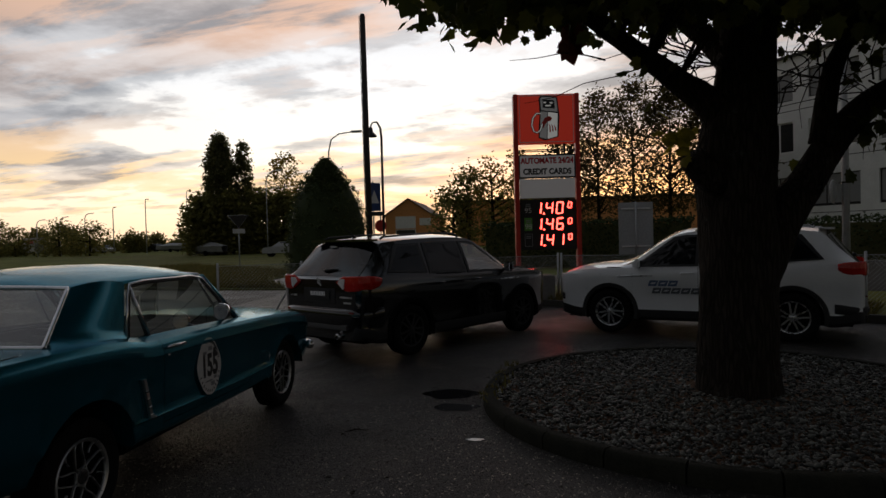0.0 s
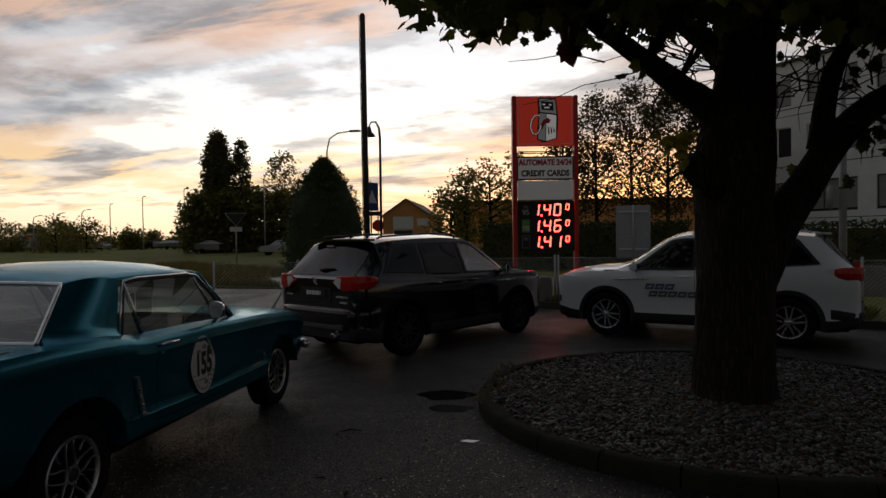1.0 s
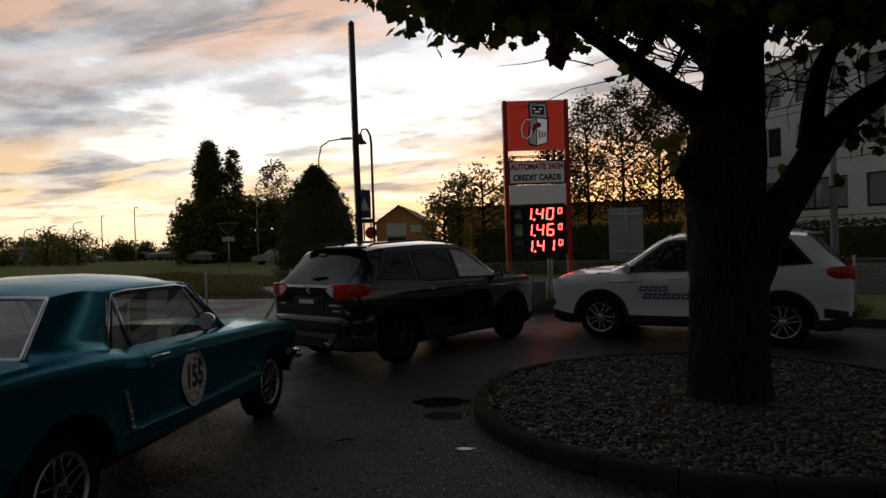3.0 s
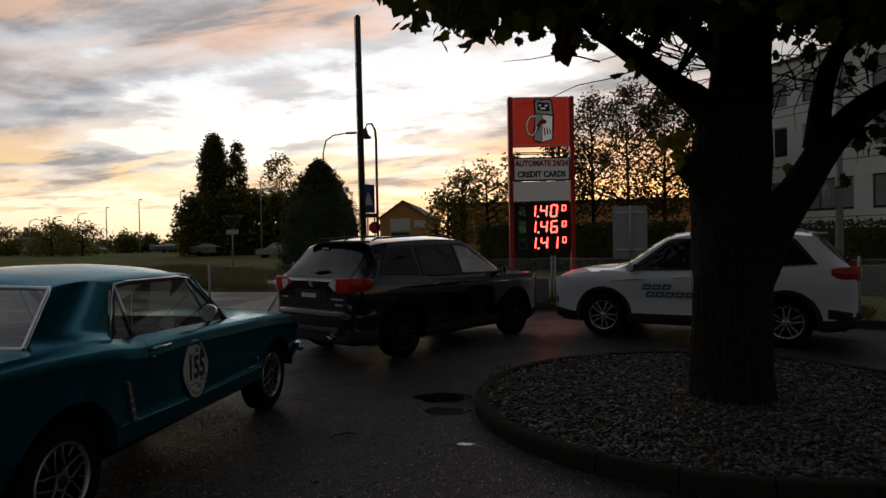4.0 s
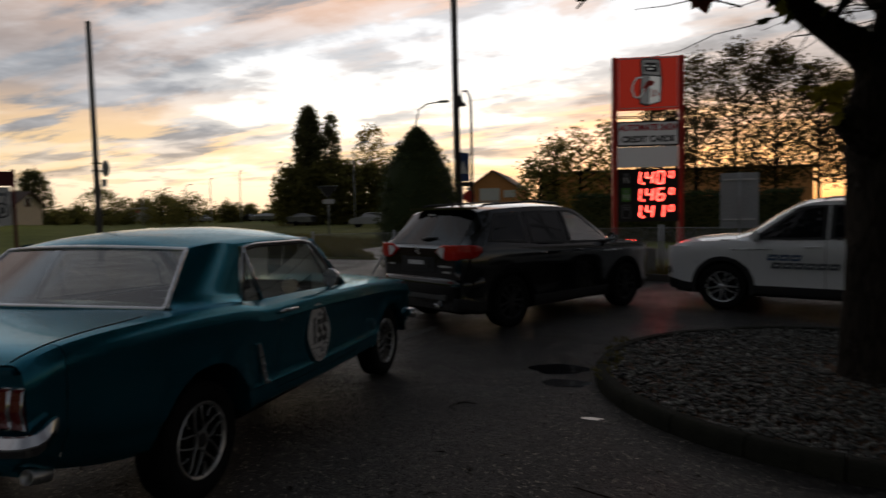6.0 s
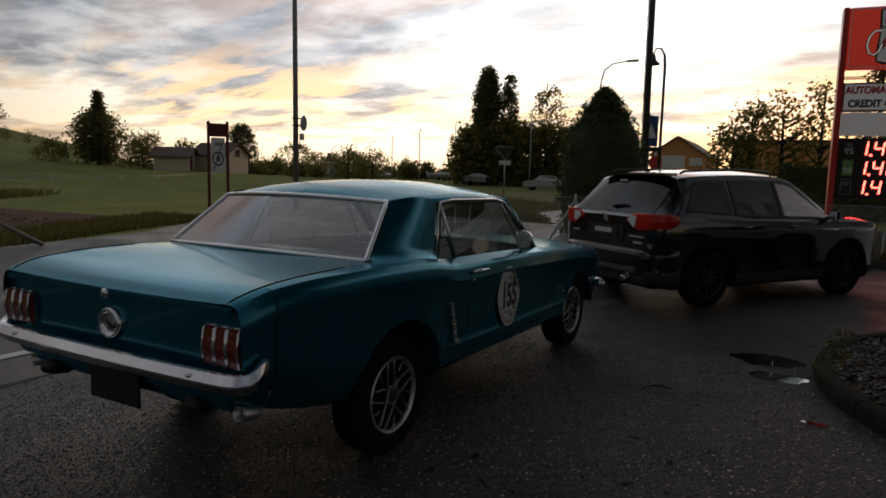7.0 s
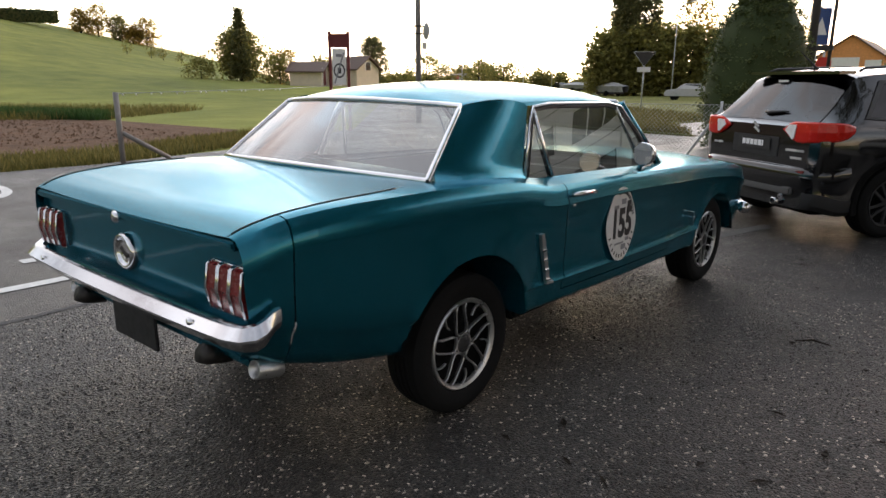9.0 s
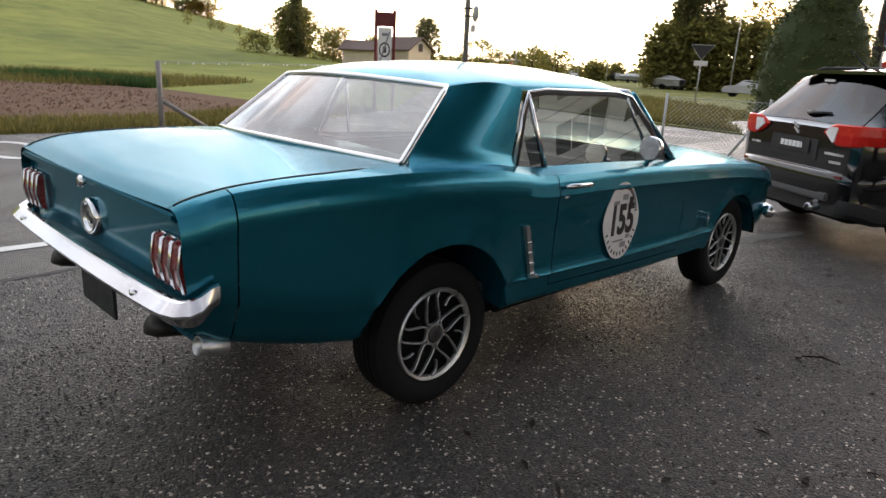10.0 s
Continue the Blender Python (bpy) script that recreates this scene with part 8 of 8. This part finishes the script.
def tufts(name, label, area, count, height, seed, material, z=0.0, category="grass"):
    """Blades of rough grass over a strip given by its corner points."""
    rng = np.random.default_rng(seed)
    a, b, c, d = (np.array(p) for p in area)
    v, f = [], []
    for k in range(count):
        u, w = rng.random(), rng.random()
        p = a * (1 - u) * (1 - w) + b * u * (1 - w) + c * u * w + d * (1 - u) * w
        hgt = height * rng.uniform(0.4, 1.25)
        an = rng.uniform(0, math.pi)
        lx, ly = rng.normal(0, 0.35 * hgt), rng.normal(0, 0.35 * hgt)
        wd = 0.012 + hgt * 0.03
        n = len(v)
        v += [(p[0] - wd * math.cos(an), p[1] - wd * math.sin(an), z), (p[0] + wd * math.cos(an), p[1] + wd * math.sin(an), z), (p[0] + lx, p[1] + ly, z + hgt)]
        f.append((n, n + 1, n + 2))
    tagged(new(name, raw(name, v, f, material)), label, category, kind="stuff")


tufts("verge_grass", "tall dry grass along the far side of the road", ((-11.9, -12), (-9.7, -12), (-9.9, 1.5), (-12.0, 1.9)), 14000, 0.19, 41, TUFT, -0.05)
tufts("verge_grass", "tall dry grass along the curve of the road", ((-12.0, 1.9), (-9.9, 1.5), (-12.9, 9.0), (-15.2, 8.6)), 7000, 0.19, 42, TUFT, -0.05)
tufts("verge_grass", "tall grass beyond the ploughed soil", ((-30, -6), (-24, 6.8), (-30, 14), (-40, 6)), 9000, 0.35, 43, TUFT, -0.05)
tufts("island_grass", "rough uncut grass between the roads", ((-24, 24), (-9.0, 16.0), (-4.8, 15.0), (-7.6, 19.2)), 12000, 0.22, 44, TUFT, 0.02)
tufts("island_grass", "rough uncut grass by the side road", ((-24, 24), (-7.6, 19.0), (-7.2, 24.0), (-20, 36)), 10000, 0.24, 45, TUFT, 0.02)
tufts("kerb_grass", "weedy grass behind the forecourt kerb", ((3.3, 9.75), (8.4, 6.9), (9.2, 8.2), (4.0, 11.5)), 9000, 0.20, 46, TUFT, 0.05)
tufts("bed_weeds", "small weeds along the kerb of the tree bed", ((2.66, 1.2), (2.85, 1.1), (3.0, 2.9), (2.8, 3.0)), 110, 0.05, 47, TUFT, 0.10)
tufts("crop_row", "row of low green crop plants beyond the soil", ((-30.5, 2.8), (-23.3, 6.2), (-25.0, 7.6), (-32.0, 4.6)), 7000, 0.40, 48, CROP, -0.05, "crop")
tufts("crop_row", "row of low green crop plants along the field", ((-35, -12), (-30.5, 2.8), (-32.0, 4.6), (-37, -11)), 4000, 0.40, 49, CROP, -0.05, "crop")
rng = np.random.default_rng(77)
clods_v, clods_f = [], []
for k in range(2600):
    u, w = rng.random(), rng.random()
    p = (1 - u) * (1 - w) * np.array((-12.2, -12)) + u * (1 - w) * np.array((-14.4, 5.8)) + u * w * np.array((-25, 5.0)) + (1 - u) * w * np.array((-32, -10))
    s = rng.uniform(0.02, 0.055)
    n = len(clods_v)
    clods_v += [(p[0] + s, p[1], -0.02), (p[0] - s * 0.6, p[1] + s * 0.8, -0.02), (p[0] - s * 0.5, p[1] - s * 0.9, -0.02), (p[0] + rng.normal(0, 0.02), p[1], -0.02 + s * rng.uniform(0.6, 1.2))]
    clods_f += [(n, n + 1, n + 3), (n + 1, n + 2, n + 3), (n + 2, n, n + 3)]
tagged(new("soil_clods", raw("soil_clods", clods_v, clods_f, SOIL)), "clods of brown earth on the ploughed field", "soil", kind="stuff")
# twigs and leaf litter on the asphalt
lit_v, lit_f = [], []
for k in range(90):
    x, y = rng.uniform(0.8, 4.2), rng.uniform(-3.2, 2.6)
    if math.hypot(x - 4.9, y - 1.7) < 2.3:
        continue
    a, l = rng.uniform(0, math.pi), rng.uniform(0.012, 0.05)
    n = len(lit_v)
    w = rng.uniform(0.004, 0.015)
    lit_v += [(x - l * math.cos(a), y - l * math.sin(a), 0.004), (x + w * math.sin(a), y - w * math.cos(a), 0.010), (x + l * math.cos(a), y + l * math.sin(a), 0.005), (x - w * math.sin(a), y + w * math.cos(a), 0.009)]
    lit_f.append((n, n + 1, n + 2, n + 3))
tagged(new("leaf_litter", raw("leaf_litter", lit_v, lit_f, BARK)), "scraps of leaf and twig on the asphalt", "litter", kind="stuff")
for x, y, a, l in ((2.95, -0.9, 160, 0.55), (1.75, 0.55, 20, 0.18), (3.3, -1.1, 30, 0.35)):
    tagged(new("fallen_twig", tube_mesh("fallen_twig", BARK, [(-l / 2, 0, 0.010), (0, 0.03, 0.016), (l / 2, -0.01, 0.010)], [0.004, 0.007, 0.003], 6)), "thin fallen twig lying on the asphalt", "twig").matrix_basis = pose(x, y, 0, 0, 0, a)
WATER = surface("puddle_water", (0.010, 0.010, 0.011), 0.04, vary=0.1, rough_vary=0.02)
for cx, cy, rx, ry, sd in ((2.35, 1.85, 0.26, 0.18, 1.0), (2.72, 0.42, 0.08, 0.03, 2.0), (2.45, 1.35, 0.22, 0.12, 3.0)):
    ring = []
    for k in range(30):
        a = 2 * math.pi * k / 30
        q = 1 + 0.35 * noise.noise(Vector((math.cos(a) * 1.4 + sd * 7, math.sin(a) * 1.4, sd)))
        ring.append((cx + rx * q * math.cos(a), cy + ry * q * math.sin(a)))
    tagged(new("puddle", sheet("puddle", WATER, ring, 0.004)), "shallow dark puddle on the asphalt", "puddle", kind="structure")
# loose grit on the tarmac
rng = np.random.default_rng(78)
GRIT = leafy("pale_grit", (0.010, 0.0095, 0.009), (0.09, 0.083, 0.072), 0.0, 0.35)
for n in GRIT.node_tree.nodes:
    if n.type == "VALTORGB":
        n.color_ramp.elements[1].position = 0.82
        n.color_ramp.elements[1].color = (0.055, 0.050, 0.044, 1)
        n.color_ramp.elements[2].color = (0.50, 0.46, 0.40, 1)
grit_v, grit_f = [], []
for k in range(80000):
    x, y = rng.uniform(-1.95, 4.6), -3.6 + 6.8 * rng.random() ** 1.4
    if math.hypot(x - 4.9, y - 1.7) < 2.24:
        continue
    s = rng.uniform(0.0028, 0.0060) if rng.random() < 0.94 else rng.uniform(0.006, 0.009)
    a = rng.uniform(0, 6.28)
    n = len(grit_v)
    for q in range(4):
        b = a + q * 1.5708 + rng.uniform(-0.3, 0.3)
        grit_v.append((x + s * math.cos(b), y + s * math.sin(b), 0.0))
    grit_v.append((x + rng.uniform(-0.3, 0.3) * s, y + rng.uniform(-0.3, 0.3) * s, s * rng.uniform(0.6, 1.1)))
    grit_f += [(n, n + 1, n + 4), (n + 1, n + 2, n + 4), (n + 2, n + 3, n + 4), (n + 3, n, n + 4)]
tagged(new("asphalt_grit", raw("asphalt_grit", grit_v, grit_f, GRIT)), "pale stone grit standing out of the worn asphalt", "grit", kind="stuff")
